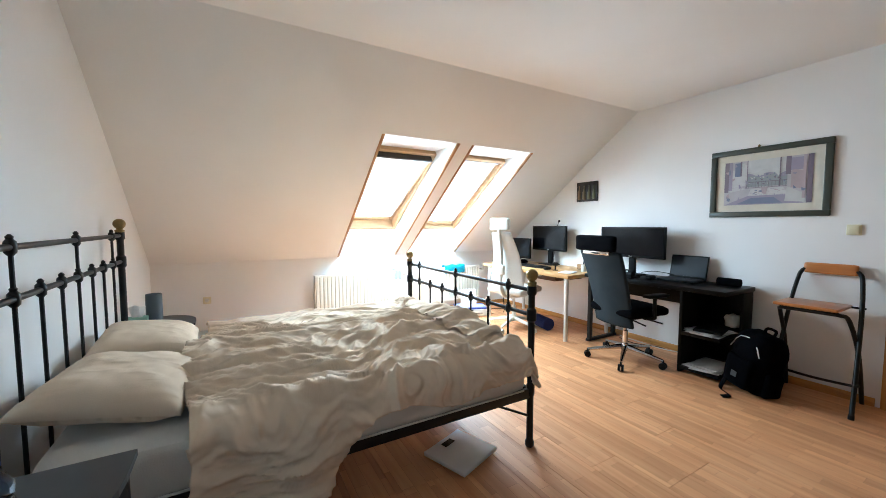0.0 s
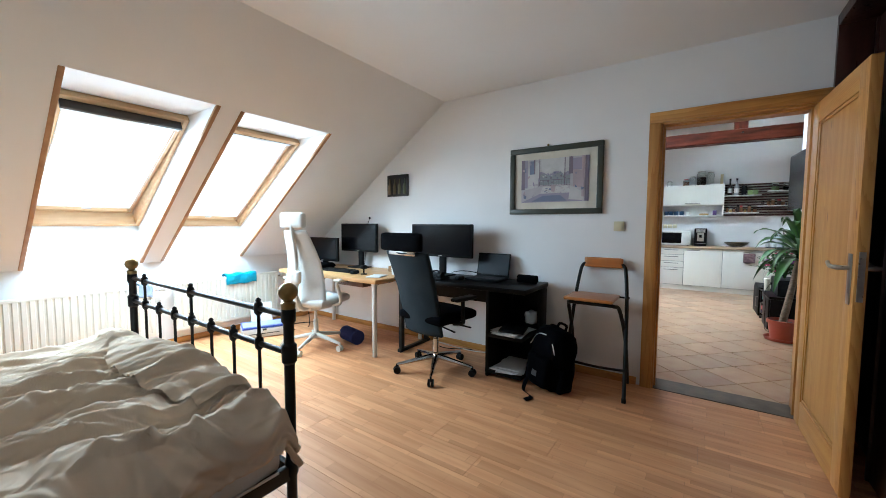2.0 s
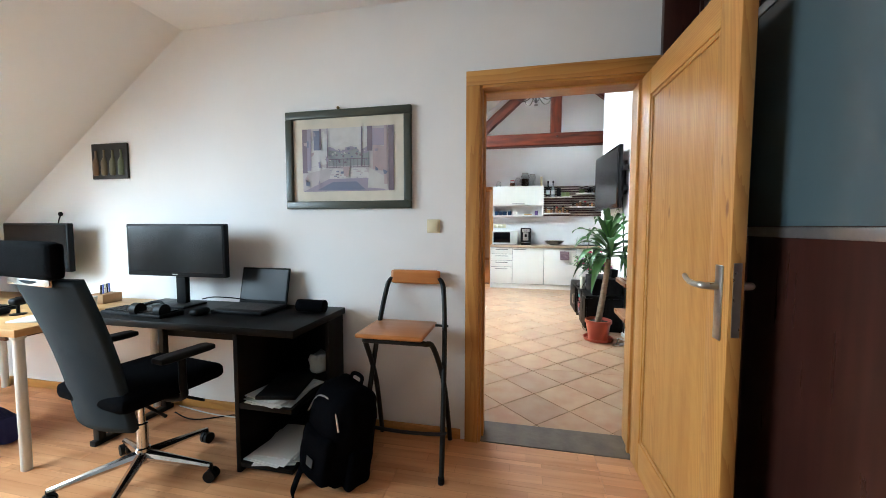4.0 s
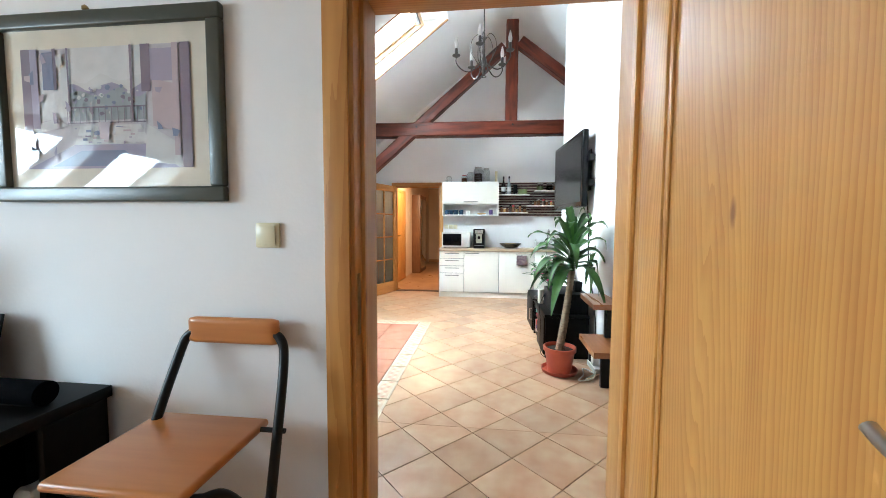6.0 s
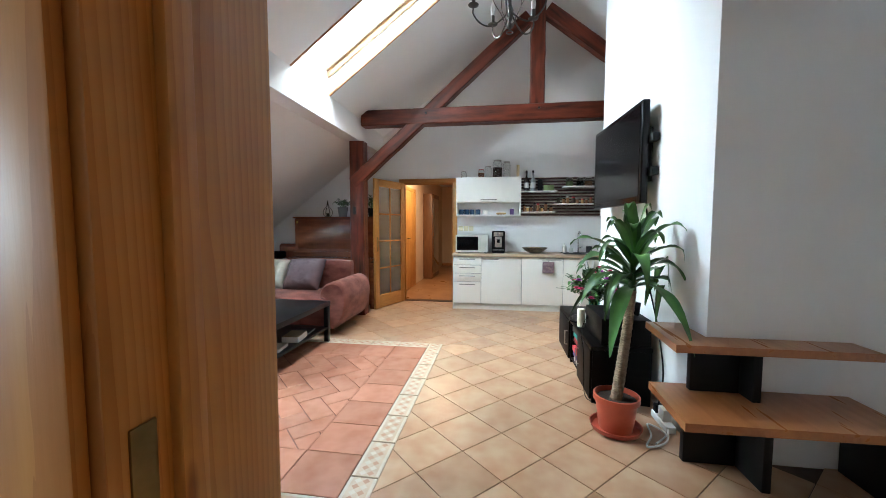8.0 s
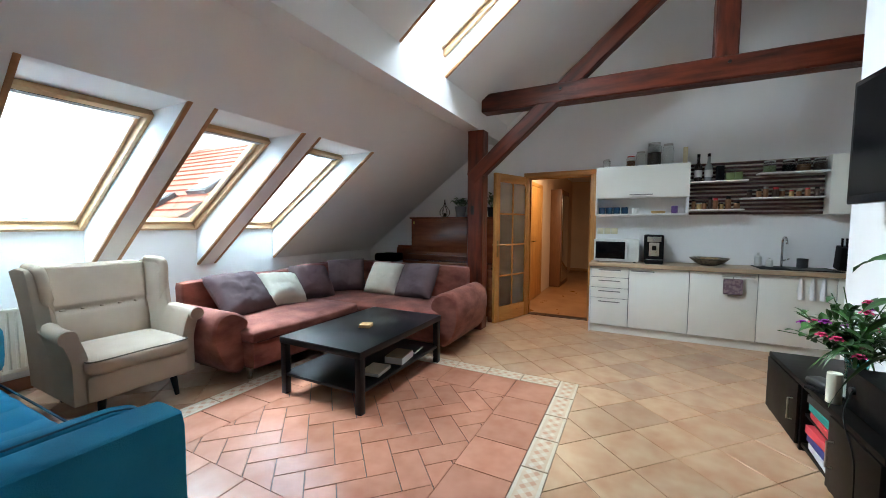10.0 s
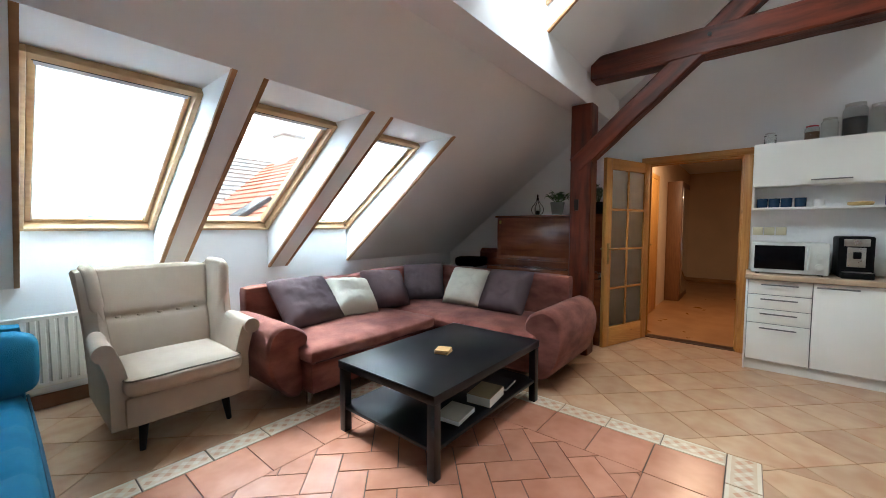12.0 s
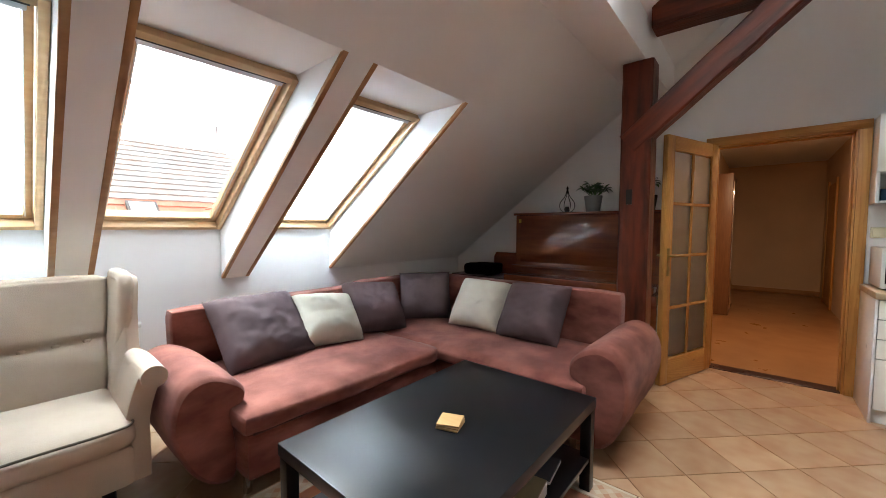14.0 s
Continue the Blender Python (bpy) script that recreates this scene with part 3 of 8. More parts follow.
def door_lining(name, x0, x1, y0, y1, z, wide, label):
    """Boxed pine door lining with flat architraves on both faces."""
    e = tagged(new(name), label, "door frame", kind="structure")
    t = 0.03
    wpart("jamb", boxed(x0 - 0.012, x1 + 0.012, y0 - t, y0, 0, z + t, 0.002), M_PINE, e)
    wpart("jamb", boxed(x0 - 0.012, x1 + 0.012, y1, y1 + t, 0, z + t, 0.002), M_PINE, e)
    wpart("head_jamb", boxed(x0 - 0.012, x1 + 0.012, y0, y1, z, z + t, 0.002), M_PINE_H, e)
    xm = x0 + 0.045
    wpart("stop", boxed(xm, xm + 0.03, y0, y0 + 0.013, 0, z, 0.002), M_PINE, e)
    wpart("stop", boxed(xm, xm + 0.03, y1 - 0.013, y1, 0, z, 0.002), M_PINE, e)
    wpart("stop", boxed(xm, xm + 0.03, y0 + 0.013, y1 - 0.013, z - 0.013, z, 0.002), M_PINE_H, e)
    for xa, xb in ((x0 - 0.026, x0 - 0.0125), (x1 + 0.0125, x1 + 0.026)):
        wpart("architrave", boxed(xa, xb, y0 - t - wide + 0.02, y0 - 0.012, 0, z + 0.012, 0.003), M_PINE, e)
        wpart("architrave", boxed(xa, xb, y1 + 0.012, y1 + t + wide - 0.02, 0, z + 0.012, 0.003), M_PINE, e)
        wpart("architrave", boxed(xa, xb, y0 - t - wide + 0.02, y1 + t + wide - 0.02, z + 0.0125, z + t + wide - 0.02, 0.003), M_PINE_H, e)
    return e


d1 = door_lining("door_frame_1", XW, XL, DY0, DY1, DZ, 0.078, "orange varnished pine door lining and architrave")
wpart("strike_plate", boxed(XW + 0.006, XW + 0.03, DY1 - 0.0025, DY1 + 0.001, 0.93, 1.12, 0.001), M_BRASS, d1, "brass strike plate")
structure("threshold_floor", boxed(XW - 0.005, XL + 0.02, DY0 - 0.03, DY1 + 0.03, -0.1, 0.006, 0.003), material("worn_threshold", (0.16, 0.12, 0.085), 0.6, second=(0.1, 0.075, 0.055), scale=8, bump=0.2, bump_scale=30), "worn grey-brown wooden threshold")


def leaf_door(name, hx, hy, turn, width, height, label, lower=True):
    """Frame-and-panel pine leaf; runs along local x from the hinge, faces +y and -y."""
    e = tagged(new(name), label, "door", kind="structure")
    e.matrix_world = pose(hx, hy, 0.008, 0, 0, turn)
    T, st = 0.04, 0.115
    part("stile", boxed(0, st, -T / 2, T / 2, 0, height, 0.003), M_PINE, e)
    part("stile", boxed(width - st, width, -T / 2, T / 2, 0, height, 0.003), M_PINE, e)
    part("rail", boxed(st, width - st, -T / 2, T / 2, 0, 0.16, 0.003), M_PINE_X, e)
    part("rail", boxed(st, width - st, -T / 2, T / 2, height - 0.12, height, 0.003), M_PINE_X, e)
    mould = bmesh.new()
    for s in (-1, 1):
        y0, y1 = sorted((s * 0.008, s * 0.015))
        for a, b, c, d in ((st, st + 0.018, 0.16, height - 0.12), (width - st - 0.018, width - st, 0.16, height - 0.12), (st + 0.018, width - st - 0.018, 0.16, 0.178), (st + 0.018, width - st - 0.018, height - 0.138, height - 0.12)):
            box(mould, a, b, y0, y1, c, d, 0.003)
    part("moulding", mould, M_PINE, e)
    part("panel", boxed(st, width - st, -0.008, 0.008, 0.16, height - 0.12), M_PINE, e)
    px = width - 0.05
    for s in (-1, 1):
        plate = boxed(px - 0.02, px + 0.02, *sorted((s * T / 2, s * (T / 2 + 0.006))), 0.88, 1.11, 0.003)
        box(plate, px - 0.006, px + 0.006, *sorted((s * (T / 2 + 0.0055), s * (T / 2 + 0.0068))), 0.925, 0.955)
        pl = part("handle_plate", plate, M_STEEL, e, "brushed steel handle plate")
        y = s * (T / 2)
        lv = tube(bmesh.new(), curve([(px, y, 1.045), (px, y + s * 0.035, 1.045), (px - 0.012, y + s * 0.05, 1.046), (px - 0.05, y + s * 0.052, 1.045), (px - 0.095, y + s * 0.05, 1.05), (px - 0.125, y + s * 0.047, 1.062)], 5), [0.011] * 11 + [0.0095] * 8 + [0.008] * 7, 12)
        part("lever", lv, M_STEEL, pl, "curved steel lever")
    part("lock_edge", boxed(width - 0.001, width + 0.002, -0.011, 0.011, 0.9, 1.12), M_STEEL, e)
    for z in (0.25, 1.7):
        part("hinge", tube(bmesh.new(), [(-0.006, T / 2 + 0.006, z - 0.05), (-0.006, T / 2 + 0.006, z + 0.05)], 0.008, 10), M_BRASS, e)
    return e


leaf_door("door_1", 3.945, 0.085, 181.5, 0.826, 1.96, "open orange pine panelled bedroom door")

# wooden skirting of the bedroom
structure("baseboard_1", boxed(XW - 0.014, XW, DY1 + 0.115, YK, 0, 0.06, 0.004), M_PINE_H, "low varnished wooden skirting", True)
structure("baseboard_2", boxed(XB0, XW - 0.014, YK - 0.014, YK, 0, 0.06, 0.004), M_PINE_X, "low varnished wooden skirting", True)
structure("baseboard_3", boxed(XB0, XB0 + 0.014, 0, YK - 0.014, 0, 0.06, 0.004), M_PINE_H, "low varnished wooden skirting", True)


# ---- wardrobe ----
wr = thing("sliding_wardrobe", (2.3, -0.36, 0), "dark wenge sliding wardrobe with frosted glass band", "wardrobe")
wpart("body", boxed(0.6, 3.93, YW + 0.005, -0.15, 0.0, 2.47, 0.003), M_WENGE, wr)
wpart("side_panel", boxed(3.915, 3.95, -0.149, 0.028, 0.0, 2.475, 0.002), M_WENGE, wr)
wpart("top_rail", boxed(0.6, 3.914, -0.149, 0.028, 2.41, 2.475, 0.002), M_WENGE, wr)
M_FROST = material("grey_green_glass", (0.075, 0.105, 0.115), 0.1, scale=2, second=(0.065, 0.095, 0.105), spec=0.7)
for x0, x1, y, glass in ((3.3, 3.91, -0.13, False), (2.26, 3.34, -0.065, True), (1.3, 2.3, -0.13, True), (0.62, 1.34, -0.065, False)):
    d = wpart("sliding_door", boxed(x0 + 0.018, x1 - 0.018, y - 0.012, y, 0.02, 2.405, 0.001), M_WENGE, wr)
    for a, b in ((x0, x0 + 0.0175), (x1 - 0.0175, x1)):
        wpart("door_profile", boxed(a, b, y - 0.02, y + 0.012, 0.02, 2.405, 0.003), M_WENGE, d)
    if glass:
        wpart("glass_panel", boxed(x0 + 0.02, x1 - 0.02, y + 0.001, y + 0.006, 1.236, 1.905), M_FROST, d, "grey-green frosted glass panel", smooth=False)
        for z in (1.203, 1.906):
            wpart("glass_edge", boxed(x0 + 0.02, x1 - 0.02, y + 0.001, y + 0.01, z, z + 0.03, 0.002), M_ALU, d, "pale aluminium strip")


# ---- bed ----
BX0, BX1, BY0, BY1 = -0.53, 1.545, 1.875, 3.49
bed = thing("iron_bed", (0.5, 2.68, 0), "black iron double bed frame with brass knobs", "bed")


def knob(z, r=0.034):
    return [(0.014, z - 0.1), (0.024, z - 0.095), (0.026, z - 0.075), (0.016, z - 0.068), (0.02, z - 0.06)] + [(r * math.sin(a), z - r - r * math.cos(a)) for a in [0.5 + k * 0.32 for k in range(9)]]


def bed_end(name, x, top, r1, r2, n, longs):
    fr = wpart(name, tube(bmesh.new(), [(x, BY0, r1), (x, BY1, r1)], 0.0115, 10), M_IRON, bed)
    wpart("rail", tube(bmesh.new(), [(x, BY0, r2), (x, BY1, r2)], 0.0115, 10), M_IRON, fr)
    wpart("rail", boxed(x - 0.012, x + 0.012, BY0, BY1, 0.3, 0.34, 0.003), M_IRON, fr)
    for y in (BY0, BY1):
        p = lathe(bmesh.new(), [(0.02, 0), (0.026, 0.01), (0.026, 0.03), (0.019, 0.045), (0.019, 0.3), (0.024, 0.31), (0.024, 0.36), (0.019, 0.37), (0.019, r2 - 0.04), (0.027, r2 - 0.03), (0.027, r2 + 0.03), (0.019, r2 + 0.04), (0.019, r1 - 0.03), (0.026, r1 - 0.02), (0.026, r1 + 0.02), (0.019, r1 + 0.03), (0.019, top - 0.1)], x, y, 0, 16)
        q = wpart("post", p, M_IRON, bed)
        wpart("knob", lathe(bmesh.new(), knob(top), x, y, 0, 18), M_BRASS, q, "aged brass knob")
    for k in range(1, n + 1):
        y = BY0 + (BY1 - BY0) * k / (n + 1)
        z = r1 if k in longs else r2
        s = tube(bmesh.new(), [(x, y, 0.33), (x, y, z)], 0.007, 8)
        for zz in ([r1, r2] if k in longs else [r2]):
            lathe(s, [(0.008, -0.028), (0.016, -0.018), (0.018, 0), (0.016, 0.018), (0.009, 0.026), (0.011, 0.034), (0.004, 0.042)], x, y, zz, 10)
        wpart("spindle", s, M_IRON, fr)


bed_end("footboard", BX1, 1.025, 0.905, 0.765, 7, (1, 4, 7))
bed_end("headboard", BX0, 1.31, 1.2, 1.03, 7, (1, 4, 7))
for y in (BY0 - 0.012, BY1 - 0.012):
    wpart("side_rail", boxed(BX0, BX1, y, y + 0.024, 0.29, 0.345, 0.003), M_IRON, bed)
for k in range(9):
    x = BX0 + 0.2 + k * 0.22
    wpart("slat", boxed(x, x + 0.07, BY0 + 0.02, BY1 - 0.02, 0.3, 0.32, 0.002), M_BEECH, bed)
wpart("brace", tube(bmesh.new(), [(1.54, BY0, 0.18), (1.3, BY0, 0.3)], 0.007, 8), M_IRON, bed)

mt = thing("mattress", (0.5, 2.68, 0.325), "white mattress with fitted sheet on the bed", "mattress")
wpart("mattress_body", rounded(bmesh.new(), BX0 + 0.05, BX1 - 0.03, BY0 - 0.01, BY1 - 0.02, 0.322, 0.53, 0.05, 10, wob=0.004), M_SHEETW, mt)

wpart("piping", tube(bmesh.new(), [(BX0 + 0.08, BY0 - 0.012, 0.345), (BX1 - 0.06, BY0 - 0.012, 0.345)], 0.005, 6), M_SHEETW, mt, "white corded seam")
# rumpled duvet
dv = thing("duvet", (0.75, 2.6, 0.53), "rumpled cream linen duvet spread over the bed", "duvet")


def fold(x, y):
    p = Vector((x, y, 0))
    warp = 0.22 * noise.noise(p * 1.6) + 0.07 * noise.noise(p * 4.5)
    s = 0.0
    for k, (ang, fr, am) in enumerate(((0.14, 4.6, 0.034), (-0.10, 8.2, 0.026), (0.36, 11.0, 0.016), (0.05, 17.0, 0.010), (-0.5, 14.0, 0.008), (0.22, 25.0, 0.0085), (-0.3, 33.0, 0.006))):
        t = (-x * math.sin(ang) + y * math.cos(ang)) * fr + warp * fr * 1.5 + k * 1.7
        r = 1 - abs(2 * (t - math.floor(t)) - 1)
        gate = 0.55 + 0.75 * noise.noise(p * 2.3 + Vector((k * 5, 1, 2)))
        s += am * (r ** 1.9) * max(0.0, gate) * 1.5
    return s + 0.028 * noise.noise(p * 2.2) + 0.004 * noise.noise(p * 26)


def duvet(u, v):
    x = -0.09 + 1.61 * u + 0.04 * math.sin(v * 9) * (1 - u)
    drop = 0.11 + 0.36 / (1 + math.exp((u - 0.32) * 22)) + 0.03 * math.sin(u * 11) + 0.03 * noise.noise(Vector((u * 6, 0, 3)))
    s = v * (1.66 + drop) - drop                 # runs from the hem over the near edge to the far edge
    y0 = BY0 - 0.035
    z = 0.585 + 0.03 * math.sin(math.pi * min(1, max(0, s / 1.6)))
    far = min(1.0, max(0.0, (s - 0.6) / 0.9))
    far = far * far * (3 - 2 * far)
    z -= 0.04 * far
    bulge = 0.0
    if s < 0.06:
        a = (0.06 - s) / 0.10
        if a < 1:
            y = y0 + 0.06 - 0.06 * math.sin(a * math.pi / 2) - 0.0
            z -= 0.06 * (1 - math.cos(a * math.pi / 2))
        else:
            y, z = y0 - 0.02 * (a - 1), z - 0.06 - (-0.04 - s)
        k = min(1.0, a)
        bulge = 0.035 * math.sin(x * 17 + 1.5 * noise.noise(Vector((x * 3, s * 4, 1)))) * min(1, max(0, -s * 4)) - 0.02 * k
    else:
        y = y0 + s
        k = 0.0
    f = fold(x, y if k == 0 else y0 - (0.06 - s)) * (1 - 0.42 * far)
    top = 1 - k
    zz = z + f * (top + 0.3 * k) + 0.03 * math.exp(-((u - 0.93) / 0.06) ** 2) * top - 0.10 * max(0, (u - 0.96) / 0.04) ** 2
    return Vector((x + 0.0, y + bulge - f * 1.25 * k, zz))


bm = sheet(bmesh.new(), duvet, 260, 260)
ob = wpart("duvet_cover", bm, M_LINEN, dv, smooth="all")
so = ob.modifiers.new("thickness", "SOLIDIFY")
so.thickness, so.offset = 0.018, -1


def turned_edge(a, v):
    """The foot end of the cover, folded back over itself in a soft roll."""
    w = 0.13 + 0.05 * math.sin(v * 5.0)
    v = 0.16 + 0.84 * v
    p = duvet(0.985 - w + w * a, v)
    q = duvet(0.90, v)
    lift = math.sin(math.pi * min(1.0, 0.06 + 0.97 * a)) ** 0.45
    p.z = 0.45 * p.z + 0.55 * q.z + 0.036 * lift - 0.008 + 0.006 * noise.noise(Vector((a * 5, v * 16, 4)))
    return p


ob = wpart("turned_back_edge", sheet(bmesh.new(), turned_edge, 40, 150), M_LINEN, dv, smooth="all")


def pillow(name, c, w, h, d, rx, ry, rz, seed, label):
    e = thing(name, (c[0], c[1], c[2] - 0.09), label, "pillow", "pillows on the bed")
    m = pose(*c, rx, ry, rz)
    wpart("pillow_case", cushion(bmesh.new(), w, h, d, m, seed, 34, 0.008), M_LINEN, e, smooth="all")
    def lap(u, v):
        a, b = 2 * u - 1, 2 * v - 1
        t = max(0.0, (1 - a ** 4) * (1 - b ** 4)) ** 0.55
        x, z = a * w * 0.505 * (1 - 0.045 * (1 - b * b)), b * h * 0.505 * (1 - 0.045 * (1 - a * a))
        n_ = noise.noise(Vector((x * 9, seed, z * 9))) + 0.7 * noise.noise(Vector((x * 22, seed, z * 22)))
        return m @ Vector((x, d * 0.54 * t + 0.016 - 0.022 * (1 - t) + 0.006 * t * n_, z))
    ob = wpart("flap", sheet(bmesh.new(), lap, 34, 34), M_LINEN, e, smooth="all")
    so = ob.modifiers.new("thickness", "SOLIDIFY")
    so.thickness, so.offset = 0.006, 1
    return e


pillow("pillow", (-0.30, 2.27, 0.615), 0.56, 0.48, 0.135, 99, 0, 84, 1, "plump cream linen pillow against the headboard")
pillow("pillow", (-0.32, 2.97, 0.61), 0.60, 0.46, 0.125, 99, 0, 94, 5, "plump cream linen pillow against the headboard")


def nightstand(cx, cy, z, flip):
    e = thing("nightstand", (cx, cy, 0), "dark grey half-round bedside table", "nightstand", "bedside tables")
    pts = [(-0.21, 0.2), (0.21, 0.2)] + [(0.21 * math.cos(a), 0.06 - 0.26 * math.sin(a)) for a in [k * math.pi / 14 for k in range(15)]]
    pts = [(p[0], p[1] * flip) for p in pts]
    pts = [(cx + p[0], cy + p[1]) for p in pts]
    wpart("top", prism(bmesh.new(), pts, "z", z - 0.02, z), M_DGREY, e, smooth=False)
    wpart("shelf", prism(bmesh.new(), [(cx + (p[0] - cx) * .9, cy + (p[1] - cy) * .9) for p in pts], "z", 0.14, 0.155), M_DGREY, e, smooth=False)
    for a, b in ((-0.18, 0.17 * flip), (0.18, 0.17 * flip), (-0.1, -0.12 * flip), (0.1, -0.12 * flip)):
        wpart("leg", boxed(cx + a - 0.012, cx + a + 0.012, cy + b - 0.012, cy + b + 0.012, 0, z - 0.02, 0.002), M_DGREY, e)
    return e


M_DGREY = material("anthracite_metal", (0.035, 0.036, 0.038), 0.4, scale=8)
nightstand(-0.385, 1.53, 0.6, 1)
nightstand(-0.37, 3.90, 0.52, -1)


def table_lamp(x, y, z):
    e = thing("bedside_lamp", (x, y, z), "small blue-grey cylindrical bedside lamp", "lamp", "bedside lamps")
    wpart("base", lathe(bmesh.new(), [(0.045, 0), (0.045, 0.008), (0.01, 0.012), (0.01, 0.03)], x, y, z, 20), M_BLUEGREY, e)
    wpart("shade", lathe(bmesh.new(), [(0.05, 0.03), (0.052, 0.032), (0.052, 0.228), (0.05, 0.23), (0.046, 0.225), (0.046, 0.035)], x, y, z, 28), M_BLUEGREY, e)


table_lamp(-0.42, 3.83, 0.52)
table_lamp(-0.47, 1.60, 0.6)
e = thing("water_bottle", (-0.36, 1.44, 0.6), "pale blue plastic water bottle half full", "bottle")
wpart("bottle_body", lathe(bmesh.new(), [(0.03, 0), (0.034, 0.006), (0.034, 0.09), (0.03, 0.1), (0.034, 0.11), (0.034, 0.13), (0.014, 0.165), (0.014, 0.175)], -0.36, 1.44, 0.6, 24), see_through("blue_plastic_clear", (0.6, 0.75, 0.9), 0.1), e)
wpart("cap", lathe(bmesh.new(), [(0.016, 0.172), (0.016, 0.195), (0.012, 0.197)], -0.36, 1.44, 0.6, 16), M_BLUEP, e)
e = thing("tissue_box", (-0.51, 3.76, 0.52), "green and white tissue box on bedside table", "tissue box")
wpart("carton", boxed(-0.57, -0.45, 3.73, 3.80, 0.521, 0.60, 0.003), material("mint_card", (0.3, 0.5, 0.4), 0.7), e)
wpart("tissue", sheet(bmesh.new(), lambda u, v: Vector((-0.51 + 0.05 * (u - .5) * (1 + v), 3.755 + 0.03 * math.sin(u * 7) * v, 0.598 + 0.09 * v - 0.03 * abs(u - .5))), 10, 6), M_PAPER, e)

e = thing("bathroom_scale", (1.13, 1.95, 0), "white bathroom scale on floor under the bed", "scale")
m = pose(1.155, 2.0, 0, 0, 0, 20)
wpart("platform", boxed(-0.15, 0.15, -0.14, 0.14, 0.012, 0.035, 0.006, 3, m), M_WHITEP, e)
wpart("display", boxed(-0.04, 0.04, 0.07, 0.11, 0.0352, 0.0375, 0.001, 1, m), M_SCREEN, e)
for a in (-0.1, 0.1):
    for b in (-0.1, 0.1):
        wpart("foot", lathe(bmesh.new(), [(0.018, 0), (0.018, 0.013)], m @ Vector((a, b, 0)) and (m @ Vector((a, b, 0))).x, (m @ Vector((a, b, 0))).y, 0, 12), M_PLBLACK, e)


# ---- radiators ----
def radiator(x0, x1, yw, z0, z1, label):
    e = thing("radiator", ((x0 + x1) / 2, yw - 0.05, z0), label, "radiator", "panel radiators")
    yf, yb = yw - 0.11, yw - 0.03
    n = int((x1 - x0) / 0.0455)
    step = (x1 - x0) / n
    prof = []
    for k in range(n):
        a = x0 + k * step
        prof += [(a, yf + 0.012), (a + step * 0.2, yf + 0.012), (a + step * 0.34, yf), (a + step * 0.86, yf)]
    prof.append((x1, yf + 0.012))
    bm = bmesh.new()
    lo, hi = [], []
    for x, y in prof:
        lo.append(bm.verts.new((x, y, z0 + 0.03))), hi.append(bm.verts.new((x, y, z1 - 0.03)))
    for k in range(len(prof) - 1):
        bm.faces.new((lo[k], lo[k + 1], hi[k + 1], hi[k]))
    box(bm, x0, x1, yf + 0.002, yf + 0.02, z0, z0 + 0.032, 0.004)
    box(bm, x0, x1, yf + 0.002, yf + 0.02, z1 - 0.032, z1 - 0.003, 0.004)
    wpart("front_panel", bm, M_RADI, e, smooth=False)
    wpart("back_panel", boxed(x0 + 0.01, x1 - 0.01, yb - 0.015, yb, z0 + 0.005, z1 - 0.01, 0.003), M_RADI, e)
    g = bmesh.new()
    for x in (x0, x1 - 0.003):
        box(g, x, x + 0.003, yf + 0.02, yb - 0.001, z0, z1 - 0.003)
    for k in range(int((x1 - x0) / 0.02)):
        a = x0 + 0.008 + k * 0.02
        box(g, a, a + 0.006, yf + 0.02, yb - 0.016, z1 - 0.006, z1 - 0.003)
    wpart("top_grille", g, M_RADI, e, smooth=False)
    v = tube(bmesh.new(), [(x1, yf + 0.04, z1 - 0.06), (x1 + 0.05, yf + 0.04, z1 - 0.06)], 0.01, 10)
    tube(v, [(x1 + 0.035, yf + 0.04, z1 - 0.06), (x1 + 0.035, yw + 0.02, z1 - 0.06)], 0.008, 10)
    wpart("valve", v, M_CHROME, e)
    wpart("thermostat", tube(bmesh.new(), [(x1 + 0.05, yf + 0.04, z1 - 0.06), (x1 + 0.1, yf + 0.04, z1 - 0.06)], [0.018, 0.021], 14), M_WHITEP, e)
    for x in (x0 + 0.15, x1 - 0.15):
        wpart("bracket", boxed(x - 0.015, x + 0.015, yb, yw + 0.01, z0 + 0.1, z1 - 0.1), M_RADI, e)
    return e


radiator(0.969, 2.12, YK, 0.15, 0.652, "ivory ribbed panel radiator under roof window")
radiator(2.30, 3.40, YK, 0.15, 0.652, "ivory ribbed panel radiator under roof window")


def hung_cloth(name, x0, x1, yf, zt, front, back, mat, label, cat, seed):
    e = thing(name, ((x0 + x1) / 2, yf + 0.04, zt), label, cat)

    def f(u, v):
        s = v * (front + 0.09 + back)
        x = x0 + (x1 - x0) * u + 0.012 * noise.noise(Vector((v * 5, seed, u)))
        wv = 0.006 * math.sin(u * 13 + seed) + 0.006 * noise.noise(Vector((u * 6, v * 6, seed)))
        if s < front:
            return Vector((x, yf - 0.008 + wv, zt + 0.006 - (front - s) - 0.02 * noise.noise(Vector((u * 3, 0, seed)))))
        if s < front + 0.09:
            return Vector((x, yf - 0.006 + (s - front), zt + 0.01 + 0.01 * math.sin((s - front) / 0.09 * math.pi) + wv))
        return Vector((x, yf + 0.086 + wv * 0.3, zt + 0.006 - (s - front - 0.09)))
    ob = wpart("cloth", sheet(bmesh.new(), f, 24, 26), mat, e, smooth="all")
    so = ob.modifiers.new("thickness", "SOLIDIFY")
    so.thickness = 0.006
    return e


hung_cloth("towel", 2.78, 3.12, YK - 0.11, 0.652, 0.10, 0.05, M_TEAL, "turquoise towel folded over the radiator", "towel", 2)
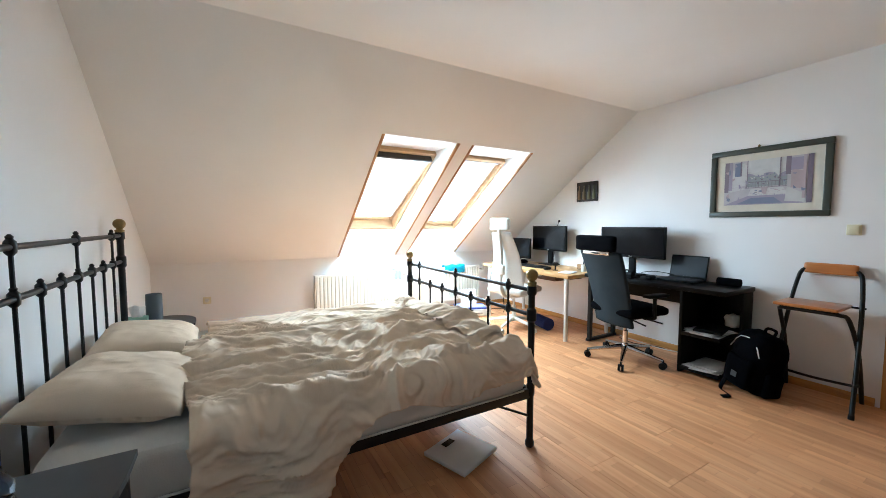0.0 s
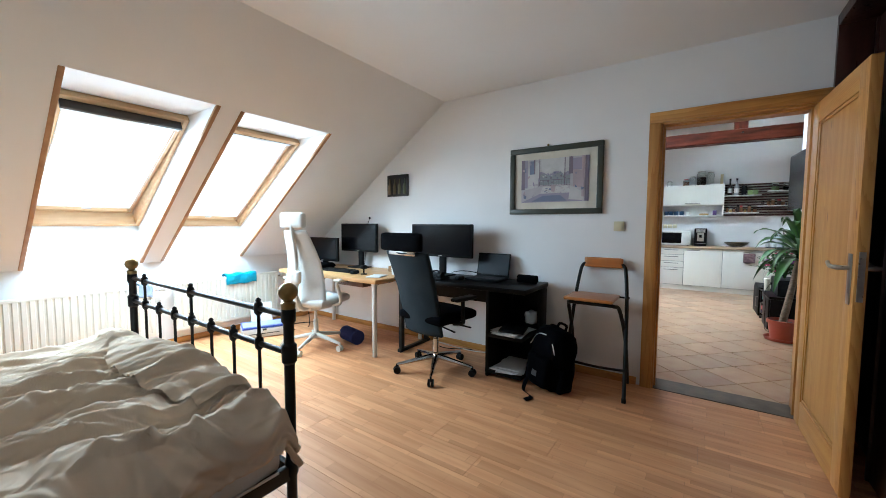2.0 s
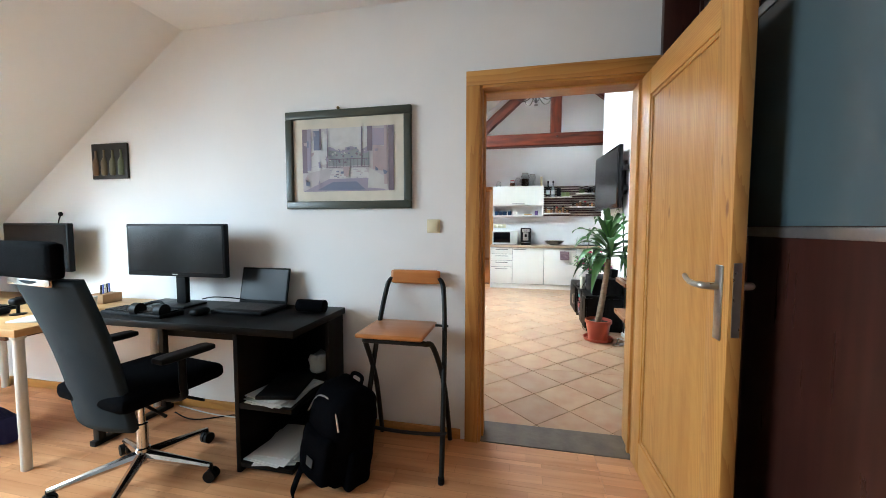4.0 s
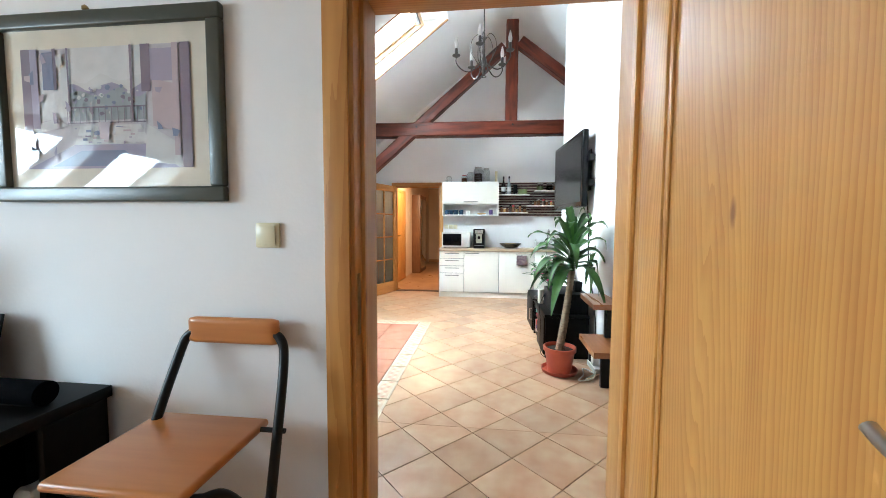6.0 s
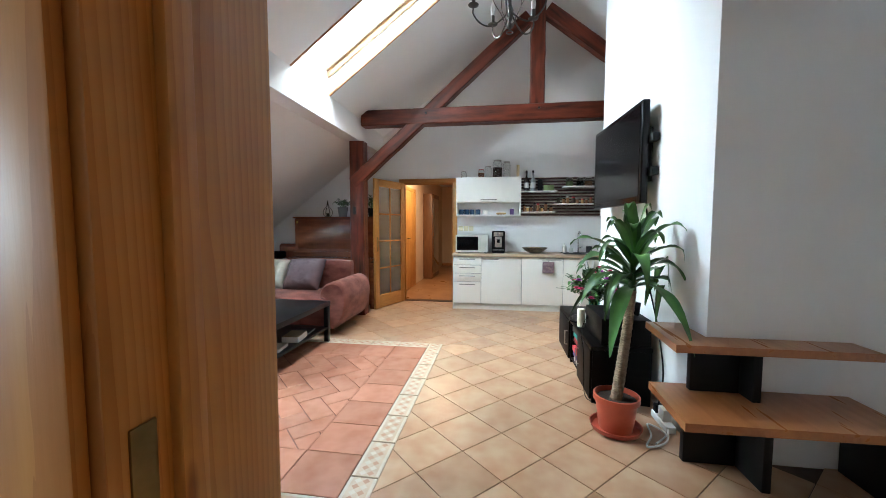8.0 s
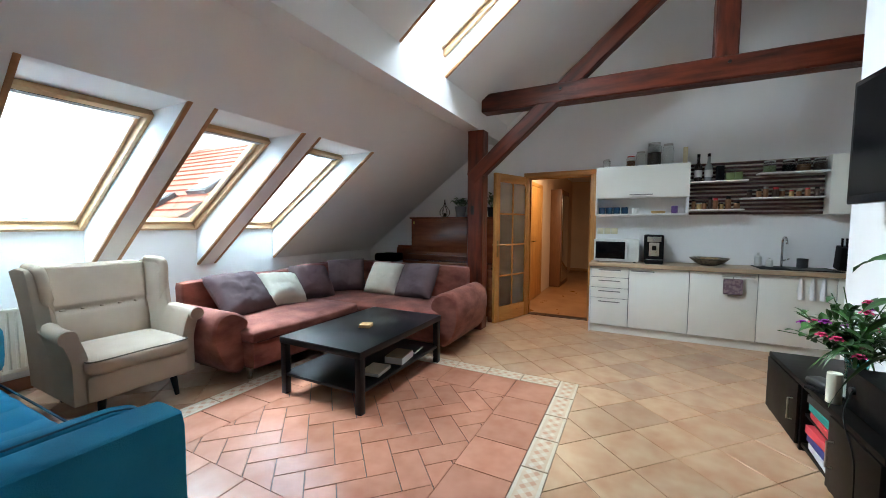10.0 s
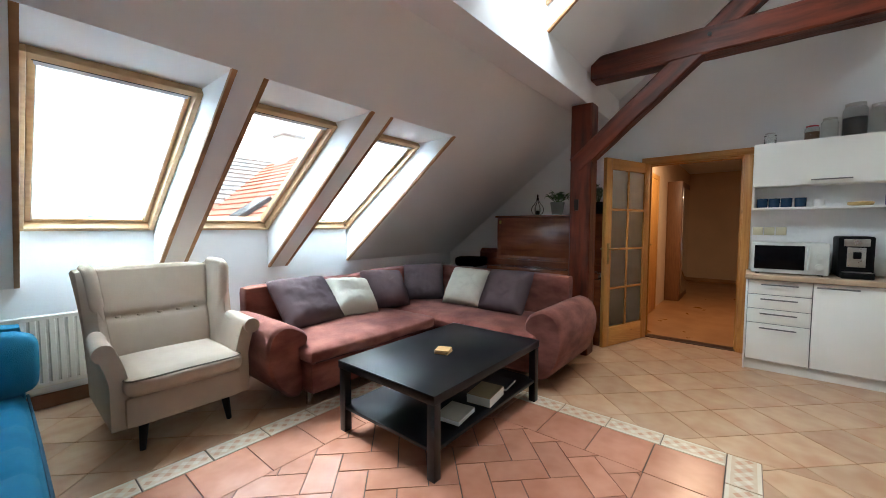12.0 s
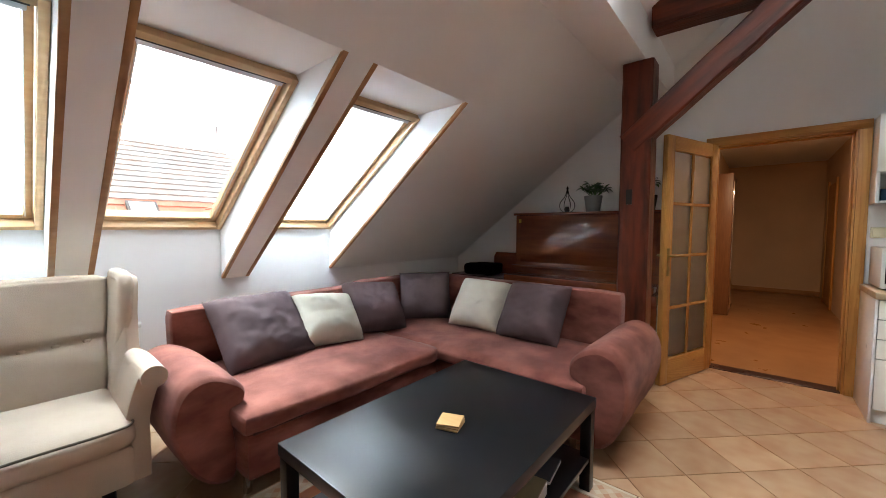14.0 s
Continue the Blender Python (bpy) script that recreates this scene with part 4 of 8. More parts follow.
hung_cloth("cleaning_cloth", 2.0, 2.1, YK - 0.11, 0.652, 0.12, 0.03, material("pale_blue_cloth", (0.42, 0.52, 0.68), 0.95, bump=0.3, bump_scale=200), "pale blue cloth hanging over the radiator", "cloth", 6)


# ---- wall items ----
def socket_plate(name, c, axis, n, label, cat, rocker=True):
    e = thing(name, c, label, cat)
    x, y, z = c
    for k in range(n):
        o = k * 0.085
        if axis == "x":
            wpart("cover", boxed(x - 0.011, x, y - o - 0.038, y - o + 0.038, z - 0.038, z + 0.038, 0.004), M_SWITCH, e)
            if rocker:
                wpart("rocker", boxed(x - 0.016, x - 0.0105, y - o - 0.028, y - o + 0.028, z - 0.029, z + 0.029, 0.003), M_SWITCH, e)
            else:
                wpart("outlet", tube(bmesh.new(), [(x - 0.0118, y - o, z), (x - 0.0105, y - o, z)], 0.021, 18), M_DGREY, e)
        else:
            wpart("cover", boxed(x - 0.038, x + 0.038, y - 0.011, y, z - 0.038, z + 0.038, 0.004), M_SWITCH, e)
            wpart("plug", tube(bmesh.new(), [(x, y - 0.045, z), (x, y - 0.0105, z)], [0.016, 0.02], 18), M_WHITEP, e, "white plug")
    return e


socket_plate("light_switch", (XW, 1.172, 1.234), "x", 1, "square ivory light switch on white wall", "switch")
socket_plate("wall_socket", (-0.14, YK, 0.45), "y", 1, "ivory wall socket with plug below the slope", "socket")

pic = thing("framed_picture", (XW, 1.705, 1.343), "framed watercolour of an open window above valley, dark green frame", "picture")
PY0_, PY1_, PZ0_, PZ1_ = 1.297, 2.095, 1.336, 1.918
fw = 0.046
M_FRAME = material("dark_green_frame", (0.05, 0.056, 0.042), 0.35, scale=8, second=(0.04, 0.046, 0.034))
for a, b, c, d in ((PY0_, PY1_, PZ0_, PZ0_ + fw), (PY0_, PY1_, PZ1_ - fw, PZ1_), (PY0_, PY0_ + fw, PZ0_ + fw, PZ1_ - fw), (PY1_ - fw, PY1_, PZ0_ + fw, PZ1_ - fw)):
    wpart("frame_bar", boxed(XW - 0.026, XW - 0.001, a, b, c, d, 0.006, 3), M_FRAME, pic)
wpart("mat_board", boxed(XW - 0.009, XW - 0.003, PY0_ + fw, PY1_ - fw, PZ0_ + fw, PZ1_ - fw), material("cream_card", (0.66, 0.62, 0.52), 0.9, coat=1.0, coat_rough=0.03), pic, smooth=False)
# the watercolour: flat washes of colour laid over one another
art_mats = [material("wash_%d" % k, c, 0.95, second=[q * 0.7 + 0.08 for q in c], scale=14, mix=(0.3, 0.75), coat=1.0, coat_rough=0.03) for k, c in enumerate(((0.5, 0.47, 0.5), (0.19, 0.15, 0.2), (0.32, 0.29, 0.38), (0.56, 0.56, 0.55), (0.3, 0.33, 0.34), (0.45, 0.36, 0.38), (0.6, 0.6, 0.6), (0.17, 0.2, 0.3)))]
art = bmesh.new()


def wash(u0, u1, v0, v1, mi, layer):
    """u to the right and v up, both 0 to 1 over the painted sheet."""
    ya, yb, za, zb = PY1_ - 0.108, PY0_ + 0.108, PZ0_ + 0.105, PZ1_ - 0.105
    x = XW - 0.0095 - layer * 0.0003
    f = art.faces.new([art.verts.new((x, ya + (yb - ya) * u, za + (zb - za) * v)) for u, v in ((u0, v0), (u1, v0), (u1, v1), (u0, v1))])
    f.material_index = mi


wash(0, 1, 0, 1, 0, 0)


def blot(pts, mi, layer):
    """A free-form wash; pts as for wash()."""
    ya, yb, za, zb = PY1_ - 0.108, PY0_ + 0.108, PZ0_ + 0.105, PZ1_ - 0.105
    f = art.faces.new([art.verts.new((XW - 0.0095 - layer * 0.0003, ya + (yb - ya) * u, za + (zb - za) * v)) for u, v in pts])
    f.material_index = mi


ra = random.Random(21)
wash(0.28, 0.74, 0.40, 1, 6, 1)                       # sky in the opening
for base, amp, mi, layer in ((0.74, 0.05, 3, 2), (0.68, 0.05, 2, 3), (0.62, 0.04, 4, 4), (0.55, 0.04, 4, 5)):
    top_ = [(0.28 + 0.46 * k / 14, base + amp * math.sin(k * 0.9 + base * 20) * ra.uniform(0.4, 1)) for k in range(15)]
    blot([(0.28, 0.4)] + [(0.74, 0.4)] + top_[::-1], mi, layer)
for k in range(70):                                   # trees and roofs of the valley
    u, v, r_ = ra.uniform(0.3, 0.72), ra.uniform(0.44, 0.68), ra.uniform(0.006, 0.018)
    blot([(u + r_ * math.cos(a) * ra.uniform(.6, 1.2), v + r_ * 1.4 * math.sin(a) * ra.uniform(.6, 1.2)) for a in [q * 1.05 for q in range(6)]], ra.choice((1, 4, 4, 3, 7, 2)), 6 + k % 5)
for u0, u1, v0, v1, mi in ((0.0, 0.055, 0.3, 1, 1), (0.055, 0.1, 0.34, 1, 2), (0.13, 0.2, 0.66, 0.97, 7), (0.195, 0.215, 0.66, 1, 1), (0.28, 0.29, 0.38, 1, 1), (0.655, 0.668, 0.38, 1, 1), (0.72, 0.775, 0.62, 1, 1), (0.775, 0.9, 0.7, 0.96, 2), (0.90, 0.935, 0.1, 1, 5), (0.945, 1, 0, 1, 1)):
    wash(u0, u1, v0, v1, mi, 12)
blot([(0.1, 0.4), (0.28, 0.44), (0.28, 0.9), (0.22, 0.95), (0.1, 0.8)], 6, 2)
blot([(0.78, 0.34), (0.9, 0.3), (0.9, 0.68), (0.78, 0.72)], 5, 11)
blot([(0.03, 0.36), (0.2, 0.42), (0.27, 0.36), (0.08, 0.3)], 6, 11)
blot([(0.0, 0.0), (0.92, 0.0), (0.74, 0.2), (0.3, 0.2)], 2, 2)
blot([(0.16, 0.02), (0.7, 0.02), (0.6, 0.15), (0.34, 0.15)], 7, 3)
blot([(0.3, 0.2), (0.76, 0.2), (0.7, 0.36), (0.34, 0.36)], 6, 3)
blot([(0.72, 0.05), (0.94, 0.02), (0.92, 0.2), (0.74, 0.36)], 3, 4)
for k in range(13):                                   # balcony rail
    u = 0.27 + k * 0.038
    wash(u, u + 0.004, 0.37, 0.5, 1, 13)
wash(0.26, 0.74, 0.5, 0.512, 1, 14), wash(0.27, 0.74, 0.375, 0.383, 1, 14)
for k in range(40):                                   # table, cups and chairs
    u, v = ra.uniform(0.3, 0.72), ra.uniform(0.2, 0.36)
    wash(u, u + ra.uniform(0.01, 0.05), v, v + ra.uniform(0.004, 0.03), ra.choice((1, 5, 3, 0, 6, 2, 7)), 15 + k % 6)
blot([(0.47, 0.24), (0.52, 0.24), (0.53, 0.38), (0.46, 0.38)], 5, 22)
for k in range(26):
    u, v = ra.uniform(0.02, 0.95), ra.uniform(0.02, 0.98)
    if not 0.28 < u < 0.74:
        blot([(u, v), (u + ra.uniform(.01, .04), v + ra.uniform(-.02, .02)), (u + ra.uniform(.01, .05), v + ra.uniform(.03, .12)), (u - .005, v + ra.uniform(.03, .1))], ra.choice((0, 2, 3, 7, 5)), 15 + k % 5)
wpart("watercolour", art, art_mats, pic, "pale violet and grey watercolour sheet", smooth=False)
wpart("hook", lathe(bmesh.new(), [(0.004, 0), (0.009, 0.006), (0.009, 0.014), (0.003, 0.02)], XW - 0.01, 1.75, PZ1_ + 0.001, 10), M_BRASS, pic)

art2 = thing("wall_relief", (XW, 3.465, 1.555), "small black wall panel with four carved bottle shapes", "wall art")
wpart("board", boxed(XW - 0.018, XW - 0.001, 3.312, 3.617, 1.556, 1.797, 0.003), material("black_panel", (0.018, 0.015, 0.012), 0.6), art2)
for k in range(4):
    y = 3.575 - k * 0.073
    wpart("bottle_relief", lathe(bmesh.new(), [(0.017, 0.02), (0.02, 0.03), (0.02, 0.11), (0.007, 0.145), (0.007, 0.185), (0.009, 0.19)], XW - 0.02, y, 1.56, 10), material("relief_wood", (0.22 - 0.03 * k, 0.15, 0.08), 0.5), art2)

# ---- desks ----
dk = thing("writing_desk", (3.56, 3.81, 0), "beech-topped desk with white round metal legs", "desk")
wpart("desktop", boxed(3.18, 3.945, 3.06, 4.58, 0.692, 0.73, 0.003), M_BEECH, dk)
for x, y in ((3.22, 3.11), (3.22, 4.47), (3.905, 3.11), (3.905, 4.53)):
    wpart("leg", lathe(bmesh.new(), [(0.02, 0), (0.022, 0.004), (0.022, 0.672), (0.03, 0.675), (0.03, 0.692)], x, y, 0, 16), M_WHITEP, dk)
wpart("drawer", boxed(3.3, 3.75, 3.35, 3.75, 0.62, 0.69, 0.004), material("brown_box", (0.13, 0.06, 0.03), 0.5, second=(0.09, 0.04, 0.02)), dk, "dark brown drawer under the top")

bd = thing("office_desk", (3.68, 2.4, 0), "black-brown desk with open shelf end", "desk")
wpart("desktop", boxed(3.42, 3.945, 1.72, 3.045, 0.705, 0.742, 0.003), M_DESKB, bd)
wpart("shelf_side", boxed(3.43, 3.944, 2.035, 2.06, 0, 0.704, 0.002), M_DESKB, bd)
wpart("back_panel", boxed(3.92, 3.944, 1.74, 2.034, 0.0, 0.704, 0.002), M_DESKB, bd)
wpart("shelf_side", boxed(3.75, 3.919, 1.722, 1.745, 0, 0.704, 0.002), M_DESKB, bd)
for z in (0.03, 0.33):
    wpart("shelf", boxed(3.43, 3.918, 1.746, 2.034, z, z + 0.025, 0.002), M_DESKB, bd)
wpart("modesty_panel", boxed(3.9, 3.915, 2.061, 3.0, 0.5, 0.704, 0.002), M_DESKB, bd)
wpart("leg", boxed(3.46, 3.5, 2.985, 3.025, 0, 0.704, 0.003), M_IRON, bd)
wpart("leg", boxed(3.86, 3.9, 2.985, 3.025, 0, 0.704, 0.003), M_IRON, bd)
wpart("foot_bar", boxed(3.44, 3.92, 2.985, 3.025, 0.0, 0.03, 0.003), M_IRON, bd)
rg = random.Random(7)
for z, n in ((0.355, 5), (0.055, 6)):
    e = thing("paper_stack", (3.62, 1.88, z), "loose stack of white papers on the shelf", "papers", "papers on the desk shelf")
    for k in range(n):
        wpart("sheet_of_paper", boxed(-0.15, 0.15, -0.105, 0.105, z + 0.001 + k * 0.005, z + 0.005 + k * 0.005, 0, 1, pose(3.60 + rg.uniform(-.03, .03), 1.89 + rg.uniform(-.02, .02), 0, 0, 0, rg.uniform(-16, 16))), M_PAPER, e, smooth=False)
e = thing("closed_notebook", (3.6, 1.88, 0.382), "black closed laptop lying on papers", "laptop")
wpart("shell", boxed(-0.15, 0.15, -0.1, 0.1, 0, 0.02, 0.004, 2, pose(3.6, 1.88, 0.381, 0, 0, 12)), M_PLBLACK, e)
e = thing("white_bag", (3.84, 1.83, 0.355), "crumpled white plastic bag on the shelf", "bag")
wpart("bag_body", rounded(bmesh.new(), 3.76, 3.9, 1.77, 1.87, 0.385, 0.5, 0.04, 7, wob=0.02, wscale=18), M_WHITEP, e)


def monitor(name, x, y0, y1, z0, z1, zt, label, foot=0.11):
    e = thing(name, (x, (y0 + y1) / 2, zt), label, "monitor", "screens on the desks")
    yc = (y0 + y1) / 2
    sc = wpart("housing", boxed(x - 0.018, x + 0.02, y0, y1, z0, z1, 0.006), M_PLBLACK, e)
    wpart("screen", boxed(x - 0.0195, x - 0.0178, y0 + 0.014, y1 - 0.014, z0 + 0.026, z1 - 0.014), M_SCREEN, sc, smooth=False)
    wpart("neck", boxed(x + 0.015, x + 0.05, yc - 0.035, yc + 0.035, zt + 0.01, z0 + 0.12, 0.006), M_PLBLACK, e)
    wpart("foot", boxed(x - foot + 0.03, x + foot - 0.02, yc - 0.12, yc + 0.12, zt, zt + 0.014, 0.006), M_PLBLACK, e)
    wpart("maker_mark", boxed(x - 0.0192, x - 0.0178, yc - 0.02, yc + 0.02, z0 + 0.01, z0 + 0.016), M_STEEL, sc, smooth=False)
    return e


monitor("monitor", 3.77, 2.385, 3.10, 0.925, 1.245, 0.742, "wide black monitor on the dark desk")
monitor("monitor", 3.82, 3.66, 4.25, 0.92, 1.25, 0.73, "black monitor on the beech desk")


def laptop(x, y, z, turn, w, d, tilt, label):
    e = thing("laptop", (x, y, z), label, "laptop", "laptops on the desks")
    m = pose(x, y, z, 0, 0, turn)
    base = wpart("base", boxed(-d / 2, d / 2, -w / 2, w / 2, 0.002, 0.02, 0.004, 2, m), M_PLBLACK, e)
    wpart("keyboard", boxed(-d * 0.3, d * 0.42, -w * 0.44, w * 0.44, 0.0195, 0.0215, 0, 1, m), material("key_black", (0.02, 0.02, 0.021), 0.6, bump=0.4, bump_scale=60), base, smooth=False)
    ml = m @ Matrix.Translation((d / 2 - 0.005, 0, 0.018)) @ pose(0, 0, 0, 0, tilt, 0)
    lid = wpart("lid", boxed(-0.006, 0.004, -w / 2, w / 2, 0, d * 0.95, 0.003, 2, ml), M_PLBLACK, e)
    wpart("screen", boxed(-0.0075, -0.0058, -w / 2 + 0.01, w / 2 - 0.01, 0.02, d * 0.95 - 0.01, 0, 1, ml), material("laptop_glass", (0.010, 0.014, 0.019), 0.4, spec=0.25), lid, smooth=False)
    return e


laptop(3.755, 2.225, 0.742, 0, 0.33, 0.23, 12, "open black laptop with dark screen on desk")
monitor("monitor", 3.66, 4.14, 4.68, 0.80, 1.08, 0.73, "low black monitor at the end of the beech desk")
e = thing("loudspeaker", (3.80, 1.855, 0.742), "small black cylindrical wireless speaker", "speaker")
wpart("speaker_body", tube(bmesh.new(), curve([(3.80, 1.775, 0.777), (3.80, 1.785, 0.777), (3.80, 1.925, 0.777), (3.80, 1.935, 0.777)], 3), [0.028] + [0.035] * 8 + [0.028], 20), M_DARKF, e)
wpart("foot", boxed(3.785, 3.815, 1.795, 1.915, 0.742, 0.75, 0.002), M_PLBLACK, e)


def keyboard(x, y, z, turn, label):
    e = thing("keyboard", (x, y, z), label, "keyboard", "keyboards on the desks")
    m = pose(x, y, z, 0, 0, turn)
    wpart("case", boxed(-0.07, 0.07, -0.22, 0.22, 0, 0.02, 0.005, 2, m), M_PLBLACK, e)
    bm = bmesh.new()
    for i in range(5):
        for j in range(15):
            box(bm, -0.058 + i * 0.023, -0.039 + i * 0.023, -0.205 + j * 0.0275, -0.182 + j * 0.0275, 0.02, 0.027, 0, 1, m)
    wpart("keys", bm, M_PLBLACK, e, smooth=False)


keyboard(3.45, 3.88, 0.73, 3, "flat black keyboard on beech desk")
keyboard(3.55, 2.75, 0.742, -4, "flat black keyboard on dark desk")


def mouse(x, y, z, turn):
    e = thing("computer_mouse", (x, y, z), "black computer mouse on desk", "mouse", "mice on the desks")
    wpart("mouse_body", rounded(bmesh.new(), -0.05, 0.05, -0.03, 0.03, 0, 0.036, 0.017, 5, m=pose(x, y, z, 0, 0, turn)), M_PLBLACK, e)


mouse(3.38, 3.55, 0.731, 10), mouse(3.6, 2.42, 0.743, 0)
e = thing("desk_webcam", (3.5, 3.52, 0.73), "black desk camera on short stand", "camera")
wpart("stand", lathe(bmesh.new(), [(0.035, 0), (0.035, 0.006), (0.008, 0.01), (0.008, 0.06)], 3.42, 3.46, 0.73, 16), M_PLBLACK, e)
wpart("camera_head", rounded(bmesh.new(), 3.39, 3.45, 3.43, 3.49, 0.785, 0.825, 0.015, 4), M_PLBLACK, e)
e = thing("headphones", (3.52, 2.62, 0.742), "black headphones with coiled cable on desk", "headphones")
wpart("band", tube(bmesh.new(), curve([(3.5, 2.56, 0.76), (3.53, 2.58, 0.8), (3.55, 2.64, 0.815), (3.53, 2.7, 0.8), (3.5, 2.72, 0.76)], 5), 0.008, 8), M_PLBLACK, e)
for y in (2.56, 2.72):
    wpart("ear_cup", tube(bmesh.new(), [(3.5, y - 0.02, 0.78), (3.5, y + 0.02, 0.78)], 0.035, 16), M_PLBLACK, e)
e = thing("black_bag", (3.55, 4.25, 0.73), "slack black cloth bag lying on the desk", "bag")
wpart("bag_cloth", rounded(bmesh.new(), 3.3, 3.62, 4.12, 4.5, 0.732, 0.79, 0.028, 9, wob=0.018, wscale=12), M_DARKF, e)
e = thing("desk_organiser", (3.8, 3.3, 0.73), "small desk organiser with pens and cup", "organiser")
wpart("box", boxed(3.74, 3.86, 3.30, 3.42, 0.73, 0.79, 0.004), material("kraft_card", (0.35, 0.2, 0.09), 0.7), e)
wpart("cup", lathe(bmesh.new(), [(0.03, 0), (0.035, 0.08), (0.032, 0.08), (0.028, 0.006)], 3.6, 3.2, 0.73, 18), M_WHITEP, e)
for k in range(5):
    wpart("pen", tube(bmesh.new(), [(3.76 + k * 0.02, 3.34 + 0.01 * k, 0.775), (3.755 + k * 0.022, 3.33 + 0.014 * k, 0.85)], 0.0045, 6), (M_PLBLACK, M_BLUEP, M_STEEL)[k % 3], e)
e = thing("papers", (3.4, 3.2, 0.73), "white papers and cards on desk", "papers")
wpart("sheet_of_paper", boxed(-0.1, 0.1, -0.07, 0.07, 0.731, 0.739, 0.001, 1, pose(3.38, 3.24, 0, 0, 0, 20)), M_PAPER, e)
e = thing("wall_microphone", (3.9, 3.95, 0.73), "thin microphone stand behind the monitor", "microphone")
wpart("stem", tube(bmesh.new(), [(3.9, 3.95, 0.73), (3.91, 3.93, 1.2), (3.89, 3.85, 1.31)], 0.004, 6), M_PLBLACK, e)
wpart("capsule", lathe(bmesh.new(), [(0.008, 0), (0.013, 0.01), (0.013, 0.022), (0.006, 0.03)], 3.89, 3.85, 1.3, 10), M_PLBLACK, e)


def cable(pts, r, mat, label):
    e = thing("cable", pts[0], label, "cable", "loose cables")
    wpart("cord", tube(bmesh.new(), curve(pts, 6), r, 6), mat, e)


cable([(3.9, 2.7, 0.76), (3.8, 2.5, 0.80), (3.86, 2.35, 0.78), (3.93, 2.3, 0.742), (3.947, 2.28, 0.5), (3.93, 2.3, 0.03), (3.9, 2.5, 0.006), (3.8, 2.7, 0.006), (3.85, 2.9, 0.006)], 0.004, M_PLBLACK, "thin black cable hanging from the desk")
cable([(3.93, 2.15, 0.7), (3.9, 2.2, 0.4), (3.94, 2.25, 0.05), (3.9, 2.35, 0.006), (3.88, 2.6, 0.006), (3.93, 2.95, 0.006)], 0.004, M_WHITEP, "white cable trailing along the skirting")
cable([(3.9, 4.5, 0.7), (3.6, 4.6, 0.3), (3.5, 4.5, 0.006), (3.3, 4.55, 0.006), (3.45, 4.75, 0.006), (3.7, 4.6, 0.006)], 0.005, M_PLBLACK, "tangle of black cables on the floor")


# ---- office chairs ----
def star_base(e, cx, cy, turn, r, mat, wheel, hub_z):
    for k in range(5):
        a = radians(turn + k * 72)
        dx, dy = math.cos(a), math.sin(a)
        arm = tube(bmesh.new(), [(cx + dx * 0.02, cy + dy * 0.02, 0.125), (cx + dx * r * 0.55, cy + dy * r * 0.55, 0.1), (cx + dx * r, cy + dy * r, 0.075)], [0.026, 0.019, 0.013], 8)
        ar = wpart("base_arm", arm, mat, e)
        w = bmesh.new()
        for s in (-1, 1):
            px, py = cx + dx * r + s * dy * 0.014, cy + dy * r - s * dx * 0.014
            tube(w, [(px - s * dy * 0.009, py + s * dx * 0.009, 0.029), (px + s * dy * 0.009, py - s * dx * 0.009, 0.029)], 0.029, 16)
        tube(w, [(cx + dx * r, cy + dy * r, 0.04), (cx + dx * r, cy + dy * r, 0.08)], 0.008, 8)
        wpart("caster", w, wheel, ar)
    wpart("gas_lift", lathe(bmesh.new(), [(0.03, 0.09), (0.03, 0.16), (0.024, 0.165), (0.024, 0.28), (0.014, 0.285), (0.014, hub_z)], cx, cy, 0, 16), mat, e)


gc = thing("office_chair", (3.29, 2.46, 0), "slate grey high-back office chair with chrome base", "office chair", "office chairs")
star_base(gc, 3.29, 2.46, 146, 0.33, M_CHROME, M_PLBLACK, 0.42)
wpart("mechanism", rounded(bmesh.new(), 3.16, 3.42, 2.37, 2.55, 0.39, 0.45, 0.02, 4), M_PLBLACK, gc)
wpart("seat", rounded(bmesh.new(), 3.08, 3.55, 2.21, 2.71, 0.45, 0.53, 0.035, 8, puff=(0, 0, 0.012)), M_DARKF, gc)


def gback(u, v):
    """Tall shell, narrow at the waist, curved round the sitter."""
    z = 0.36 + 0.66 * v
    half = 0.215 + 0.035 * max(0, v - 0.25) - 0.0 * v
    lean = 0.03 - 0.15 * v + 0.02 * math.sin(v * 3.1)
    y = 2.455 + 0.045 * v + (2 * u - 1) * half
    return Vector((3.06 + lean + 0.045 * (2 * u - 1) ** 2, y, z))


ob = wpart("back_shell", sheet(bmesh.new(), gback, 20, 26), M_GREYF, gc, smooth="all")
so = ob.modifiers.new("thickness", "SOLIDIFY")
so.thickness = 0.03
bm = bmesh.new()
rounded(bm, 2.915, 2.97, 2.27, 2.74, 1.03, 1.175, 0.025, 7)
wpart("headrest", bm, M_DARKF, gc)
wpart("headrest_bar", boxed(2.945, 2.96, 2.35, 2.66, 1.0, 1.045, 0.003), M_CHROME, gc)
for s in (-1, 1):
    y = 2.46 + s * 0.29
    wpart("arm_post", tube(bmesh.new(), curve([(3.29, 2.46 + s * 0.2, 0.44), (3.3, y, 0.46), (3.3, y, 0.52), (3.3, y, 0.64)], 5), 0.016, 10), M_PLBLACK, gc)
    wpart("arm_pad", rounded(bmesh.new(), 3.19, 3.44, y - 0.04, y + 0.04, 0.64, 0.67, 0.013, 5), M_PLBLACK, gc)
wpart("lever", tube(bmesh.new(), [(3.35, 2.4, 0.42), (3.38, 2.15, 0.41)], 0.007, 8), M_PLBLACK, gc)
